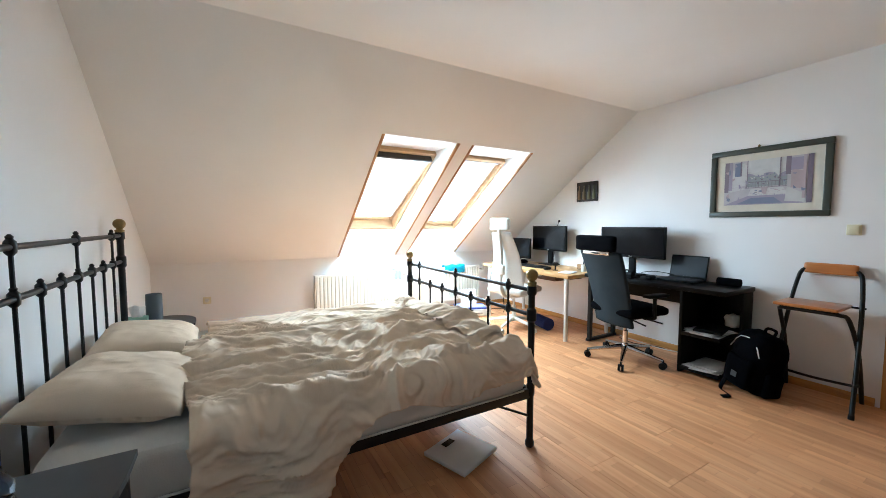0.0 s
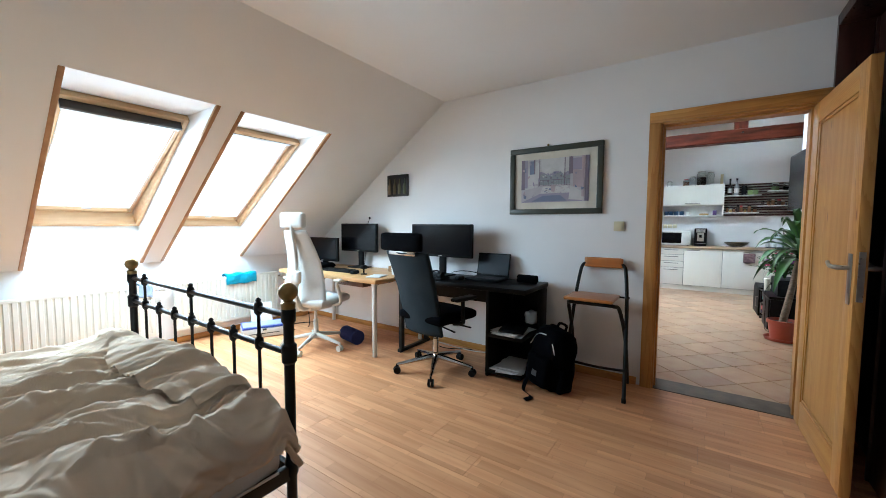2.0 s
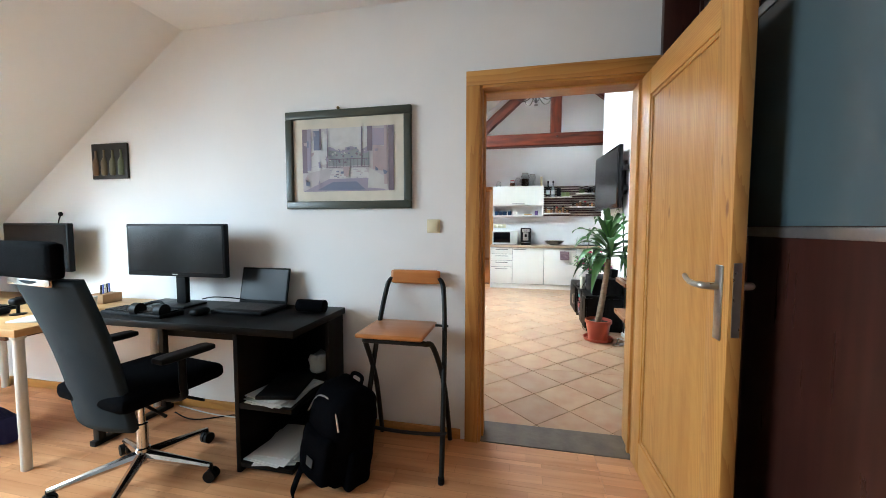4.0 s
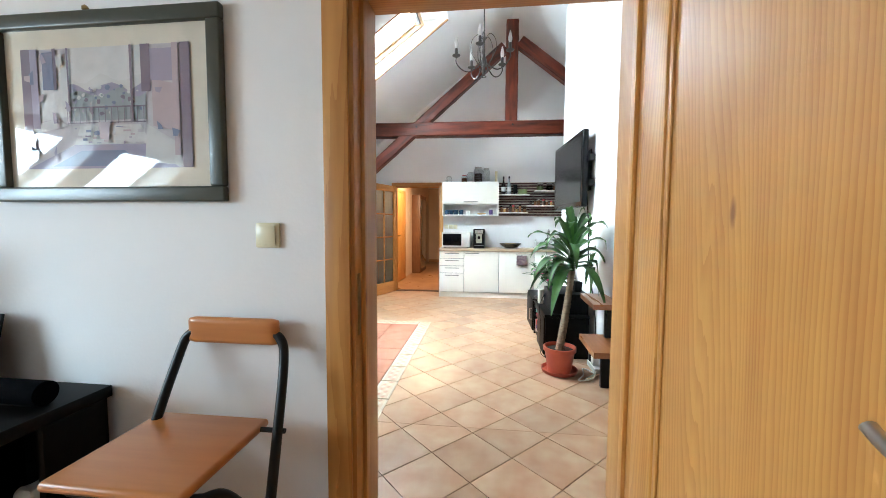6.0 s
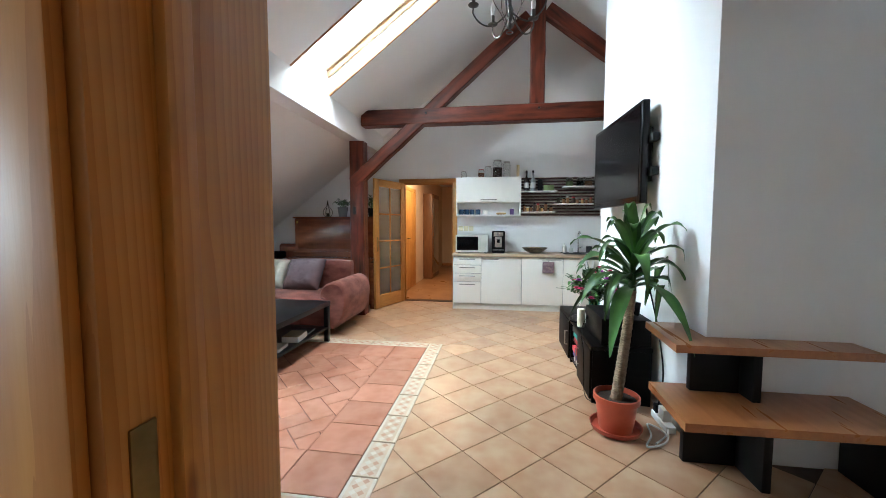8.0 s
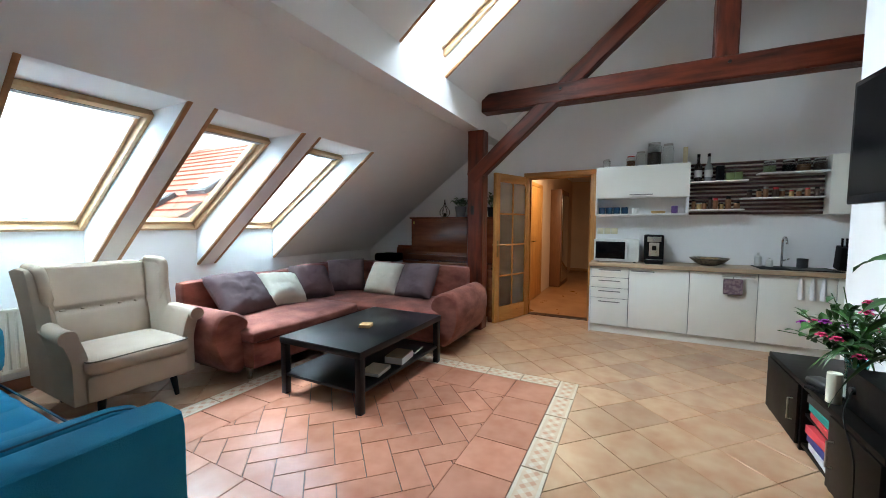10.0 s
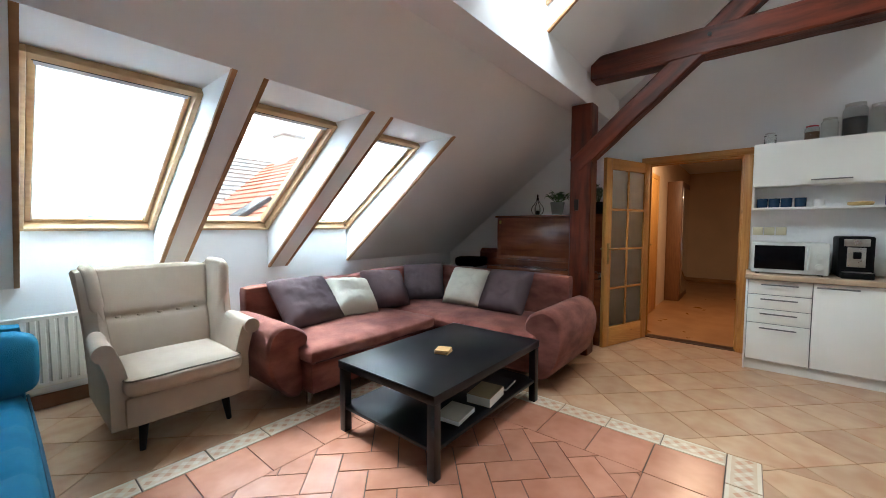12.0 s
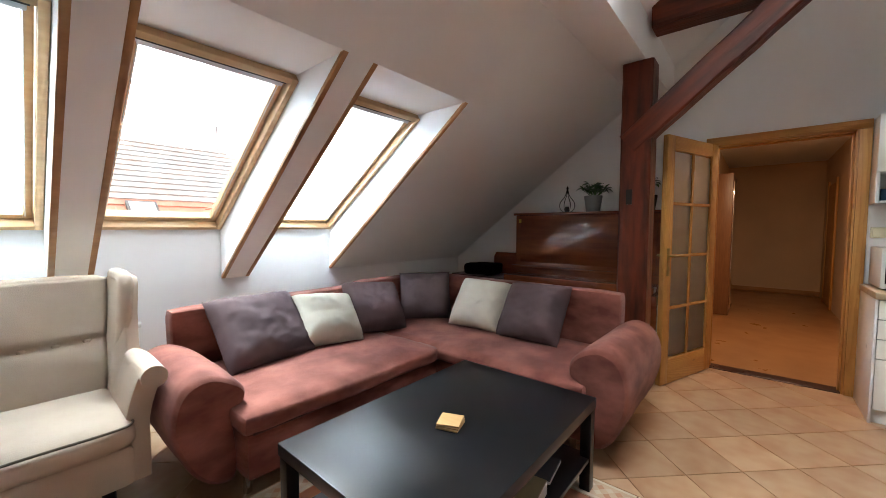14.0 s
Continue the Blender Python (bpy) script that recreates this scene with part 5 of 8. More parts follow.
wpart("lever", tube(bmesh.new(), [(3.25, 2.38, 0.41), (3.24, 2.2, 0.39)], 0.007, 8), M_PLBLACK, gc)

gc.matrix_world = pose(3.29, 2.46, 0, 0, 0, -9)

wc = thing("office_chair", (3.12, 3.83, 0), "white mesh high-back office chair with headrest", "office chair", "office chairs")
star_base(wc, 3.10, 3.82, 132, 0.32, M_WHITEP, M_WHITEP, 0.42)
wpart("mechanism", rounded(bmesh.new(), 2.98, 3.25, 3.74, 3.9, 0.38, 0.45, 0.02, 4), M_WHITEP, wc)
tw = pose(3.1, 3.83, 0, 0, 0, 16)
wpart("seat", rounded(bmesh.new(), -0.22, 0.27, -0.25, 0.25, 0.44, 0.52, 0.035, 8, puff=(0, 0, 0.01), m=tw), M_MESHW, wc)


def wback(u, v):
    z = 0.46 + 0.72 * v
    half = 0.24 - 0.12 * v ** 1.3
    x = -0.21 - 0.05 * v + 0.055 * math.sin(v * 3.3) - 0.06 * max(0, v - 0.6)
    return tw @ Vector((x + 0.06 * (2 * u - 1) ** 2 * (1 - v * .4), (2 * u - 1) * half, z))


ob = wpart("back_mesh", sheet(bmesh.new(), wback, 18, 24), M_MESHW, wc, smooth="all")
so = ob.modifiers.new("thickness", "SOLIDIFY")
so.thickness = 0.018
wpart("spine", tube(bmesh.new(), [tw @ p for p in curve([(-0.06, 0, 0.42), (-0.2, 0, 0.43), (-0.27, 0, 0.55), (-0.26, 0, 0.75), (-0.27, 0, 0.95), (-0.31, 0, 1.18), (-0.31, 0, 1.27)], 6)], [0.028] * 12 + [0.02] * 25, 10), M_WHITEP, wc)
wpart("lumbar_block", rounded(bmesh.new(), -0.3, -0.25, -0.055, 0.055, 0.68, 0.80, 0.018, 4, m=tw), M_WHITEP, wc)
wpart("headrest", rounded(bmesh.new(), -0.33, -0.265, -0.13, 0.13, 1.2, 1.345, 0.025, 7, m=tw), M_WHITEP, wc)
for s in (-1, 1):
    wpart("armrest", tube(bmesh.new(), [tw @ p for p in curve([(0.0, s * 0.22, 0.44), (0.0, s * 0.3, 0.47), (-0.03, s * 0.3, 0.6), (-0.06, s * 0.3, 0.66), (0.0, s * 0.3, 0.685), (0.16, s * 0.3, 0.66)], 6)], 0.016, 10), M_WHITEP, wc)
    wpart("arm_pad", rounded(bmesh.new(), -0.07, 0.2, s * 0.3 - 0.04, s * 0.3 + 0.04, 0.68, 0.705, 0.012, 5, m=tw), M_WHITEP, wc)


# ---- folding stool ----
st = thing("bar_stool", (3.75, 1.26, 0), "folding bar stool with beech seat and black tubes", "bar stool")
ya, yb = 1.04, 1.47
for y, yt in ((ya, 1.10), (yb, 1.44)):
    wpart("front_leg", tube(bmesh.new(), curve([(3.565, y, 0.0), (3.70, y + (yt - y) * .3, 0.36), (3.81, y + (yt - y) * .6, 0.66), (3.90, yt, 0.86), (3.92, yt + (0.02 if y < 1.2 else -0.02), 0.925), (3.925, yt + (0.07 if y < 1.2 else -0.07), 0.95)], 7), 0.0135, 12), M_IRON, st)
    wpart("foot_cap", lathe(bmesh.new(), [(0.016, 0), (0.016, 0.03)], 3.565, y, 0, 10), M_PLBLACK, st)
bk = bmesh.new()
rounded(bk, 3.908, 3.936, 1.125, 1.415, 0.905, 0.985, 0.0135, 9)
wpart("backrest", bk, M_BIRCH, st)
rear = [(3.94, 1.07, 0.0), (3.80, 1.075, 0.38), (3.66, 1.10, 0.625), (3.60, 1.13, 0.664), (3.59, 1.18, 0.668), (3.59, 1.40, 0.668), (3.60, 1.44, 0.664), (3.66, 1.46, 0.625), (3.80, 1.465, 0.38), (3.94, 1.485, 0.0)]
wpart("rear_leg_frame", tube(bmesh.new(), curve(rear, 8), 0.0135, 12), M_IRON, st)
wpart("seat", boxed(3.552, 3.872, 1.13, 1.475, 0.684, 0.708, 0.011, 4), M_BIRCH, st)
wpart("seat_bracket", tube(bmesh.new(), [(3.83, 1.06, 0.696), (3.83, 1.475, 0.696)], 0.007, 8), M_IRON, st)
wpart("foot_rail", tube(bmesh.new(), curve([(3.64, 1.035, 0.215), (3.63, 1.06, 0.205), (3.63, 1.26, 0.195), (3.63, 1.45, 0.205), (3.64, 1.475, 0.215)], 5), 0.009, 10), M_IRON, st)

# ---- backpack, printer, roller ----
bp = thing("backpack", (3.52, 1.58, 0), "full black backpack leaning on the desk shelf", "backpack")
tm = pose(3.52, 1.57, 0, 0, 0, -28) @ pose(0, 0, 0, 4, 8, 0)
wpart("main_bag", rounded(bmesh.new(), -0.11, 0.11, -0.15, 0.15, 0.0, 0.46, 0.075, 10, puff=(0.03, 0.01, 0.0), wob=0.014, wscale=9, m=tm), M_DARKF, bp)
wpart("front_pocket", rounded(bmesh.new(), -0.16, -0.08, -0.11, 0.11, 0.03, 0.26, 0.035, 7, wob=0.01, wscale=11, m=tm), M_DARKF, bp)
wpart("side_pocket", rounded(bmesh.new(), -0.06, 0.07, -0.185, -0.13, 0.02, 0.2, 0.025, 6, wob=0.008, wscale=11, m=tm), M_DARKF, bp)
wpart("grab_handle", tube(bmesh.new(), [tm @ p for p in curve([(0.04, -0.04, 0.45), (0.05, -0.035, 0.49), (0.05, 0.035, 0.49), (0.04, 0.04, 0.45)], 5)], 0.01, 8), M_DARKF, bp)
wpart("zip", tube(bmesh.new(), [tm @ p for p in curve([(-0.12, -0.13, 0.3), (-0.12, -0.06, 0.4), (-0.12, 0.06, 0.4), (-0.12, 0.13, 0.3)], 5)], 0.004, 6), M_STEEL, bp)
strap = curve([(3.44, 1.68, 0.12), (3.38, 1.70, 0.03), (3.33, 1.68, 0.01), (3.27, 1.60, 0.008), (3.2, 1.62, 0.008)], 8)
sb = bmesh.new()
sheet(sb, lambda u, v: strap[min(int(round(u * (len(strap) - 1))), len(strap) - 1)] + Vector((0.018 * (v - .5), 0.032 * (v - .5), 0.004 * v)), len(strap) - 1, 2)
ob = wpart("strap", sb, M_DARKF, bp)
so = ob.modifiers.new("thickness", "SOLIDIFY")
so.thickness = 0.005
wpart("tag", boxed(-0.166, -0.162, -0.03, 0.02, 0.1, 0.14, 0.001, 1, tm), M_DGREY, bp)

pr = thing("printer", (3.05, 4.68, 0), "white and blue inkjet printer on floor with paper", "printer")
pm = pose(3.02, 4.66, 0, 0, 0, 66)
wpart("body", rounded(bmesh.new(), -0.16, 0.16, -0.22, 0.22, 0.003, 0.105, 0.02, 6, m=pm), M_WHITEP, pr)
wpart("lid", boxed(-0.155, 0.155, -0.216, 0.216, 0.104, 0.122, 0.005, 2, pm), M_BLUEP, pr, "blue printer lid")
wpart("scanner_cover", boxed(-0.145, 0.06, -0.205, 0.205, 0.1225, 0.134, 0.004, 2, pm), material("pale_blue_plastic", (0.36, 0.42, 0.66), 0.4), pr, "pale blue cover")
wpart("front_slot", boxed(-0.163, -0.155, -0.15, 0.15, 0.045, 0.052, 0, 1, pm), M_PLBLACK, pr)
wpart("mark", boxed(-0.163, -0.158, -0.02, 0.02, 0.08, 0.1, 0.001, 1, pm), M_DGREY, pr)
wpart("paper", boxed(0.0, 0.005, -0.11, 0.11, 0.0, 0.22, 0, 1, pm @ pose(0.09, 0.0, 0.122, 0, 18, 0)), M_PAPER, pr)

sl = thing("laptop_sleeve", (3.5, 4.42, 0.735), "crumpled black fabric sleeve lying on the desk", "sleeve")
wpart("sleeve_body", rounded(bmesh.new(), 3.40, 3.60, 4.26, 4.60, 0.736, 0.785, 0.02, 9, wob=0.02, wscale=12), M_DARKF, sl)
wpart("strap", tube(bmesh.new(), curve([(3.45, 4.6, 0.76), (3.42, 4.66, 0.745), (3.36, 4.58, 0.742), (3.34, 4.45, 0.742), (3.42, 4.38, 0.75)], 6), 0.007, 6), M_DARKF, sl)

fr = thing("foam_roller", (3.42, 3.6, 0), "navy blue ribbed foam roller on the floor", "foam roller")
ax0, ax1 = Vector((3.43, 3.76, 0.075)), Vector((3.37, 3.50, 0.075))
pts, rs = [], []
for k in range(45):
    pts.append(ax0.lerp(ax1, k / 44)), rs.append(0.068 + 0.006 * (k % 4 < 2))
wpart("roller_body", tube(bmesh.new(), pts, rs, 24), M_NAVY, fr)

# ---- lounge: timber truss ----
tr = thing("roof_truss", (8.75, 2.6, 0), "dark red-brown stained timber roof truss", "roof truss")
TX = (8.75, 8.93)


def timber(name, a, b, h, x0=TX[0], x1=TX[1], seed=0, grain=0):
    """A hewn beam in the truss plane from (y, z) to (y, z), h deep, with a wavy worn edge."""
    a, b = Vector((0, *a)), Vector((0, *b))
    d = (b - a).normalized()
    nrm = Vector((0, -d.z, d.y))
    n = max(4, int((b - a).length / 0.12))
    bm = bmesh.new()
    rings = []
    ch = 0.014
    for k in range(n + 1):
        p = a.lerp(b, k / n)
        w = [0.006 * noise.noise(Vector((seed + k * 0.9, q * 3.1, 1))) for q in range(4)]
        hh = h / 2
        sec = [(x0 + ch, -hh), (x1 - ch, -hh), (x1, -hh + ch), (x1, hh - ch), (x1 - ch, hh), (x0 + ch, hh), (x0, hh - ch), (x0, -hh + ch)]
        rings.append([bm.verts.new((sx + w[i % 4], p.y + nrm.y * (sh + w[(i + 1) % 4]), p.z + nrm.z * (sh + w[(i + 1) % 4]))) for i, (sx, sh) in enumerate(sec)])
    for r0, r1 in zip(rings, rings[1:]):
        for i in range(8):
            bm.faces.new((r0[i], r0[(i + 1) % 8], r1[(i + 1) % 8], r1[i]))
    bm.faces.new(rings[0][::-1]), bm.faces.new(rings[-1])
    ob = wpart(name, bm, BEAMS[grain], tr, smooth=False)
    return ob


timber("post", (2.600, 0.0), (2.600, 2.464), 0.205, 8.75, 8.94, 3, 90)
timber("tie_beam", (2.515, 2.768), (-2.6, 2.745), 0.21, 8.735, 8.93, 11, 0)
timber("king_post", (0.135, 2.868), (0.135, 4.36), 0.182, 8.755, 8.93, 23, 90)
timber("brace", (2.655, 1.884), (0.25, 3.965), 0.168, 8.742, 8.88, 37, -38.2)
timber("brace", (0.02, 4.05), (-2.2, 2.30), 0.17, 8.76, 8.90, 41, 40.9)
for y in (1.60, 0.115):
    wpart("bolt", tube(bmesh.new(), [(8.725, y, 2.80), (8.738, y, 2.80)], 0.016, 6), M_IRON, tr)
# No hole is cut: a black block stands for its dark inside.
wpart("peg_hole", boxed(8.744, 8.756, 2.61, 2.65, 1.44, 1.55), M_BLACK, tr)

# ---- doorway to the hall ----
door_lining("door_frame_2", XK, XK + 0.12, HY0, HY1, HZ - 0.02, 0.068, "orange varnished pine lining of the hall doorway")
structure("threshold_hall", boxed(XK - 0.01, XK + 0.13, HY0 - 0.03, HY1 + 0.03, -0.1, 0.008, 0.004), M_WENGE, "dark wooden threshold strip")
gd = tagged(new("door_2"), "open pine door with eight frosted glass panes", "door", kind="structure")
gd.matrix_world = pose(9.83, 2.205, 0.008, 0, 0, 180 - 19.4)
GW, GH, T = 0.78, 1.98, 0.04
gst = 0.1
for a, b in ((0, gst), (GW - gst, GW)):
    part("stile", boxed(a, b, -T / 2, T / 2, 0, GH, 0.003), M_PINE, gd)
part("rail", boxed(gst, GW - gst, -T / 2, T / 2, 0, 0.2, 0.003), M_PINE_X, gd)
part("rail", boxed(gst, GW - gst, -T / 2, T / 2, GH - 0.11, GH, 0.003), M_PINE_X, gd)
part("muntin", boxed(GW / 2 - 0.012, GW / 2 + 0.012, -0.016, 0.016, 0.2, GH - 0.11, 0.002), M_PINE, gd)
M_FROSTED = see_through("frosted_glass", (0.82, 0.86, 0.84), 0.35)
rows = 4
hz = (GH - 0.31) / rows
for k in range(1, rows):
    z = 0.2 + k * hz
    part("muntin", boxed(gst, GW / 2 - 0.0125, -0.016, 0.016, z - 0.012, z + 0.012, 0.002), M_PINE_X, gd)
    part("muntin", boxed(GW / 2 + 0.0125, GW - gst, -0.016, 0.016, z - 0.012, z + 0.012, 0.002), M_PINE_X, gd)
for k in range(rows):
    for a, b in ((gst, GW / 2 - 0.012), (GW / 2 + 0.012, GW - gst)):
        part("pane", boxed(a, b, -0.003, 0.003, 0.2 + k * hz + 0.012, 0.2 + (k + 1) * hz - 0.012), M_FROSTED, gd, "frosted glass pane", smooth=False)
for s in (-1, 1):
    px = GW - 0.05
    pl = part("handle_plate", boxed(px - 0.018, px + 0.018, *sorted((s * T / 2, s * (T / 2 + 0.006))), 0.88, 1.1, 0.003), M_BRASS, gd)
    part("lever", tube(bmesh.new(), curve([(px, s * 0.02, 1.04), (px, s * 0.06, 1.04), (px - 0.03, s * 0.068, 1.04), (px - 0.12, s * 0.066, 1.045)], 5), 0.009, 10), M_BRASS, pl)

# hall: doors, wardrobe, skirting, lamp
for x0 in (10.75,):
    hd = tagged(new("door_3"), "closed orange pine door in the hall", "door", kind="structure")
    wpart("leaf", boxed(x0, x0 + 0.8, 2.395, 2.415, 0.005, 1.98, 0.003), M_PINE, hd)
    wpart("architrave", boxed(x0 - 0.07, x0 - 0.002, 2.39, 2.418, 0, 2.05, 0.003), M_PINE, hd)
    wpart("architrave", boxed(x0 + 0.802, x0 + 0.87, 2.39, 2.418, 0, 2.05, 0.003), M_PINE, hd)
    wpart("architrave", boxed(x0 - 0.002, x0 + 0.802, 2.39, 2.418, 1.982, 2.05, 0.003), M_PINE_X, hd)
    wpart("handle", tube(bmesh.new(), [(x0 + 0.08, 2.395, 1.03), (x0 + 0.08, 2.35, 1.03), (x0 + 0.18, 2.35, 1.03)], 0.009, 8), M_BRASS, hd)
hw = thing("hall_wardrobe", (13.0, 2.3, 0), "tall brown hall wardrobe with mirror door", "wardrobe")
wpart("carcass", boxed(12.5, 13.5, 2.20, 2.415, 0, 2.05, 0.004), material("brown_veneer", (0.2, 0.09, 0.035), 0.4, second=(0.15, 0.06, 0.025), stretch=(8, 8, 0.8)), hw)
M_MIRROR = material("mirror", (0.85, 0.85, 0.85), 0.03, metal=1.0, rough_var=0.0)
wpart("mirror_door", boxed(12.6, 13.4, 2.188, 2.199, 0.1, 1.95, 0.002), M_MIRROR, hw, "tall mirror")
hd = tagged(new("door_4"), "orange pine door frame on the far side of the hall", "door", kind="structure")
wpart("leaf", boxed(14.05, 14.85, 1.002, 1.02, 0.005, 1.98, 0.003), M_PINE, hd)
wpart("architrave", boxed(13.97, 14.048, 1.002, 1.03, 0, 2.05, 0.003), M_PINE, hd)
wpart("architrave", boxed(14.852, 14.93, 1.002, 1.03, 0, 2.05, 0.003), M_PINE, hd)
structure("baseboard_hall", boxed(HB - 0.016, HB, 1.0, 2.42, 0, 0.09, 0.004), M_TRIM, "brown wooden hall skirting", True)
structure("baseboard_hall_north", boxed(9.99, 10.67, 2.405, 2.42, 0, 0.09, 0.004), M_TRIM, "brown wooden hall skirting", True)
hl = thing("hall_ceiling_lamp", (11.0, 1.75, 2.5), "round white hall ceiling lamp", "ceiling lamp")
wpart("dish", lathe(bmesh.new(), [(0.15, 0), (0.15, -0.02), (0.13, -0.03), (0.05, -0.045)], 11.0, 1.75, 2.5, 24), M_WHITEP, hl)

structure("baseboard_lounge", boxed(XL, XK, YKL - 0.02, YKL, 0, 0.10, 0.004), material("tile_skirting", (0.30, 0.14, 0.065), 0.4, second=(0.24, 0.1, 0.045), scale=4), "brown tiled skirting along the knee wall", True)

# ---- kitchen ----
KF = 9.36
M_WORK = material("worktop_oak", (0.46, 0.34, 0.23), 0.4, second=(0.38, 0.27, 0.17), scale=3, stretch=(10, 0.7, 10), detail=8)
M_CREAM = material("cream_front", (0.82, 0.80, 0.73), 0.32, second=(0.79, 0.77, 0.70), scale=2)


M_HANDLE = material("dark_satin_steel", (0.2, 0.19, 0.18), 0.38, metal=0.8, scale=40)


def bar_handle(parent, x, y0, y1, z):
    bm = tube(bmesh.new(), [(x - 0.028, y0, z), (x - 0.028, y1, z)], 0.006, 8)
    for y in (y0 + 0.03, y1 - 0.03):
        tube(bm, [(x - 0.028, y, z), (x, y, z)], 0.004, 6)
    wpart("handle", bm, M_HANDLE, parent, "satin steel bar handle")


def base_unit(y0, y1, fronts, label):
    e = thing("kitchen_base_unit", (9.6, (y0 + y1) / 2, 0), label, "kitchen cabinet", "kitchen base units")
    # Carcass is coloured dark to give the shade in the gaps between fronts.
    wpart("carcass", boxed(KF + 0.02, XK - 0.002, y0 + 0.001, y1 - 0.001, 0.09, 0.815), M_DGREY, e, smooth=False)
    wpart("plinth", boxed(KF + 0.03, KF + 0.045, y0, y1, 0.0, 0.089), M_CREAM, e, smooth=False)
    for z0, z1, h in fronts:
        d = wpart("drawer_front" if z1 - z0 < 0.3 and len(fronts) > 1 else "door", boxed(KF, KF + 0.019, y0 + 0.003, y1 - 0.003, z0 + 0.001, z1 - 0.001, 0.002), M_CREAM, e)
        yc = (y0 + y1) / 2
        hw_ = min(0.12, (y1 - y0) / 2 - 0.04)
        if h == "t":
            bar_handle(d, KF, yc - hw_, yc + hw_, z1 - 0.035)
        elif h == "l":
            bar_handle(d, KF, y1 - 0.26, y1 - 0.02, z1 - 0.03)
    return e


base_unit(0.872, 1.290, [(0.095, 0.425, "t"), (0.429, 0.553, "t"), (0.557, 0.681, "t"), (0.685, 0.81, "t")], "cream drawer unit with four steel-handled drawers")
base_unit(0.268, 0.872, [(0.095, 0.81, "l")], "cream base cabinet with one plain door")
base_unit(-0.332, 0.268, [(0.095, 0.81, "")], "cream base cabinet with mitt hanging at rail")
base_unit(-0.932, -0.332, [(0.095, 0.81, "")], "cream sink cabinet with plain door")
base_unit(-1.532, -0.932, [(0.095, 0.81, "t")], "cream base cabinet in the corner")
base_unit(-2.132, -1.532, [(0.095, 0.81, "t")], "cream base cabinet in the corner")
e = thing("kitchen_side_panel", (9.6, 1.296, 0), "white end panel of the kitchen run", "cabinet panel")
wpart("panel", boxed(KF - 0.005, XK - 0.002, 1.291, 1.305, 0, 0.815, 0.001), M_WHITE, e)
e = thing("worktop", (9.6, 0, 0.815), "pale oak-look kitchen worktop", "worktop")
wpart("slab", boxed(KF - 0.03, XK - 0.002, -2.14, 1.31, 0.816, 0.86, 0.004), M_WORK, e)
e = thing("towel_rail", (9.35, -0.1, 0.77), "steel rail on the cabinet front", "rail")
bm = tube(bmesh.new(), [(KF - 0.03, -0.02, 0.775), (KF - 0.03, -0.30, 0.775)], 0.006, 8)
for y in (-0.03, -0.29):
    tube(bm, [(KF - 0.03, y, 0.775), (KF + 0.002, y, 0.775)], 0.005, 6)
wpart("bar", bm, M_STEEL, e)
e = thing("oven_mitt", (9.32, -0.08, 0.6), "quilted purple-grey pot holder hanging from rail", "pot holder")
wpart("pad", rounded(bmesh.new(), KF - 0.042, KF - 0.022, -0.20, -0.03, 0.585, 0.755, 0.0095, 7, wob=0.003, wscale=20), material("mitt_cloth", (0.16, 0.1, 0.12), 0.9, second=(0.28, 0.2, 0.2), scale=30, mix=(0.45, 0.55)), e)
wpart("loop", tube(bmesh.new(), [(KF - 0.03, -0.115, 0.75), (KF - 0.03, -0.115, 0.78)], 0.003, 6), M_DARKF, e)
e = thing("kitchen_towel", (9.32, -0.75, 0.5), "white tea towels hanging at the counter", "towel")
for y in (-0.66, -0.75, -0.83):
    wpart("towel_fold", sheet(bmesh.new(), lambda u, v, y=y: Vector((KF - 0.012 - 0.02 * math.sin(u * 6 + y) * v, y + 0.05 * (u - .5) * (0.5 + v), 0.80 - 0.22 * v)), 10, 8), M_PAPER, e, smooth="all")

uc = thing("wall_cabinet", (9.75, 0.78, 1.44), "white wall cabinet with lift door over open shelf", "kitchen cabinet")
UX = 9.652
wpart("carcass", boxed(UX + 0.02, XK - 0.002, 0.274, 1.290, 1.652, 2.044, 0.001), M_CREAM, uc)
d = wpart("lift_door", boxed(UX, UX + 0.019, 0.274, 1.290, 1.655, 2.046, 0.002), M_CREAM, uc)
bar_handle(d, UX, 0.65, 0.90, 1.69)
wpart("shelf_side", boxed(UX + 0.01, XK - 0.002, 0.274, 0.292, 1.44, 1.651, 0.001), M_WHITE, uc)
wpart("shelf_side", boxed(UX + 0.01, XK - 0.002, 1.272, 1.290, 1.44, 1.651, 0.001), M_WHITE, uc)
wpart("shelf_board", boxed(UX + 0.01, XK - 0.002, 0.2925, 1.2715, 1.44, 1.458, 0.001), M_WHITE, uc)

sp = thing("slatted_wall_rack", (9.82, -0.33, 1.44), "dark brown slatted wall rack with white shelves", "wall rack")
M_SLAT = material("dark_slat", (0.06, 0.02, 0.016), 0.4, second=(0.04, 0.014, 0.011), stretch=(8, 0.8, 8), scale=4)
wpart("back_board", boxed(9.845, XK - 0.001, -0.94, 0.272, 1.44, 2.05), material("rack_back", (0.62, 0.55, 0.47), 0.6), sp, smooth=False)
for k in range(13):
    z = 1.445 + k * 0.0475
    wpart("slat", boxed(9.823, 9.8445, -0.94, 0.272, z, z + 0.027, 0.002), M_SLAT, sp)
for y0, y1, z in ((-0.27, 0.27, 1.822), (-0.245, 0.265, 1.50), (-0.925, -0.36, 1.888), (-0.91, -0.225, 1.622)):
    wpart("shelf", boxed(9.66, 9.822, y0, y1, z - 0.012, z + 0.004, 0.002), M_WHITE, sp)
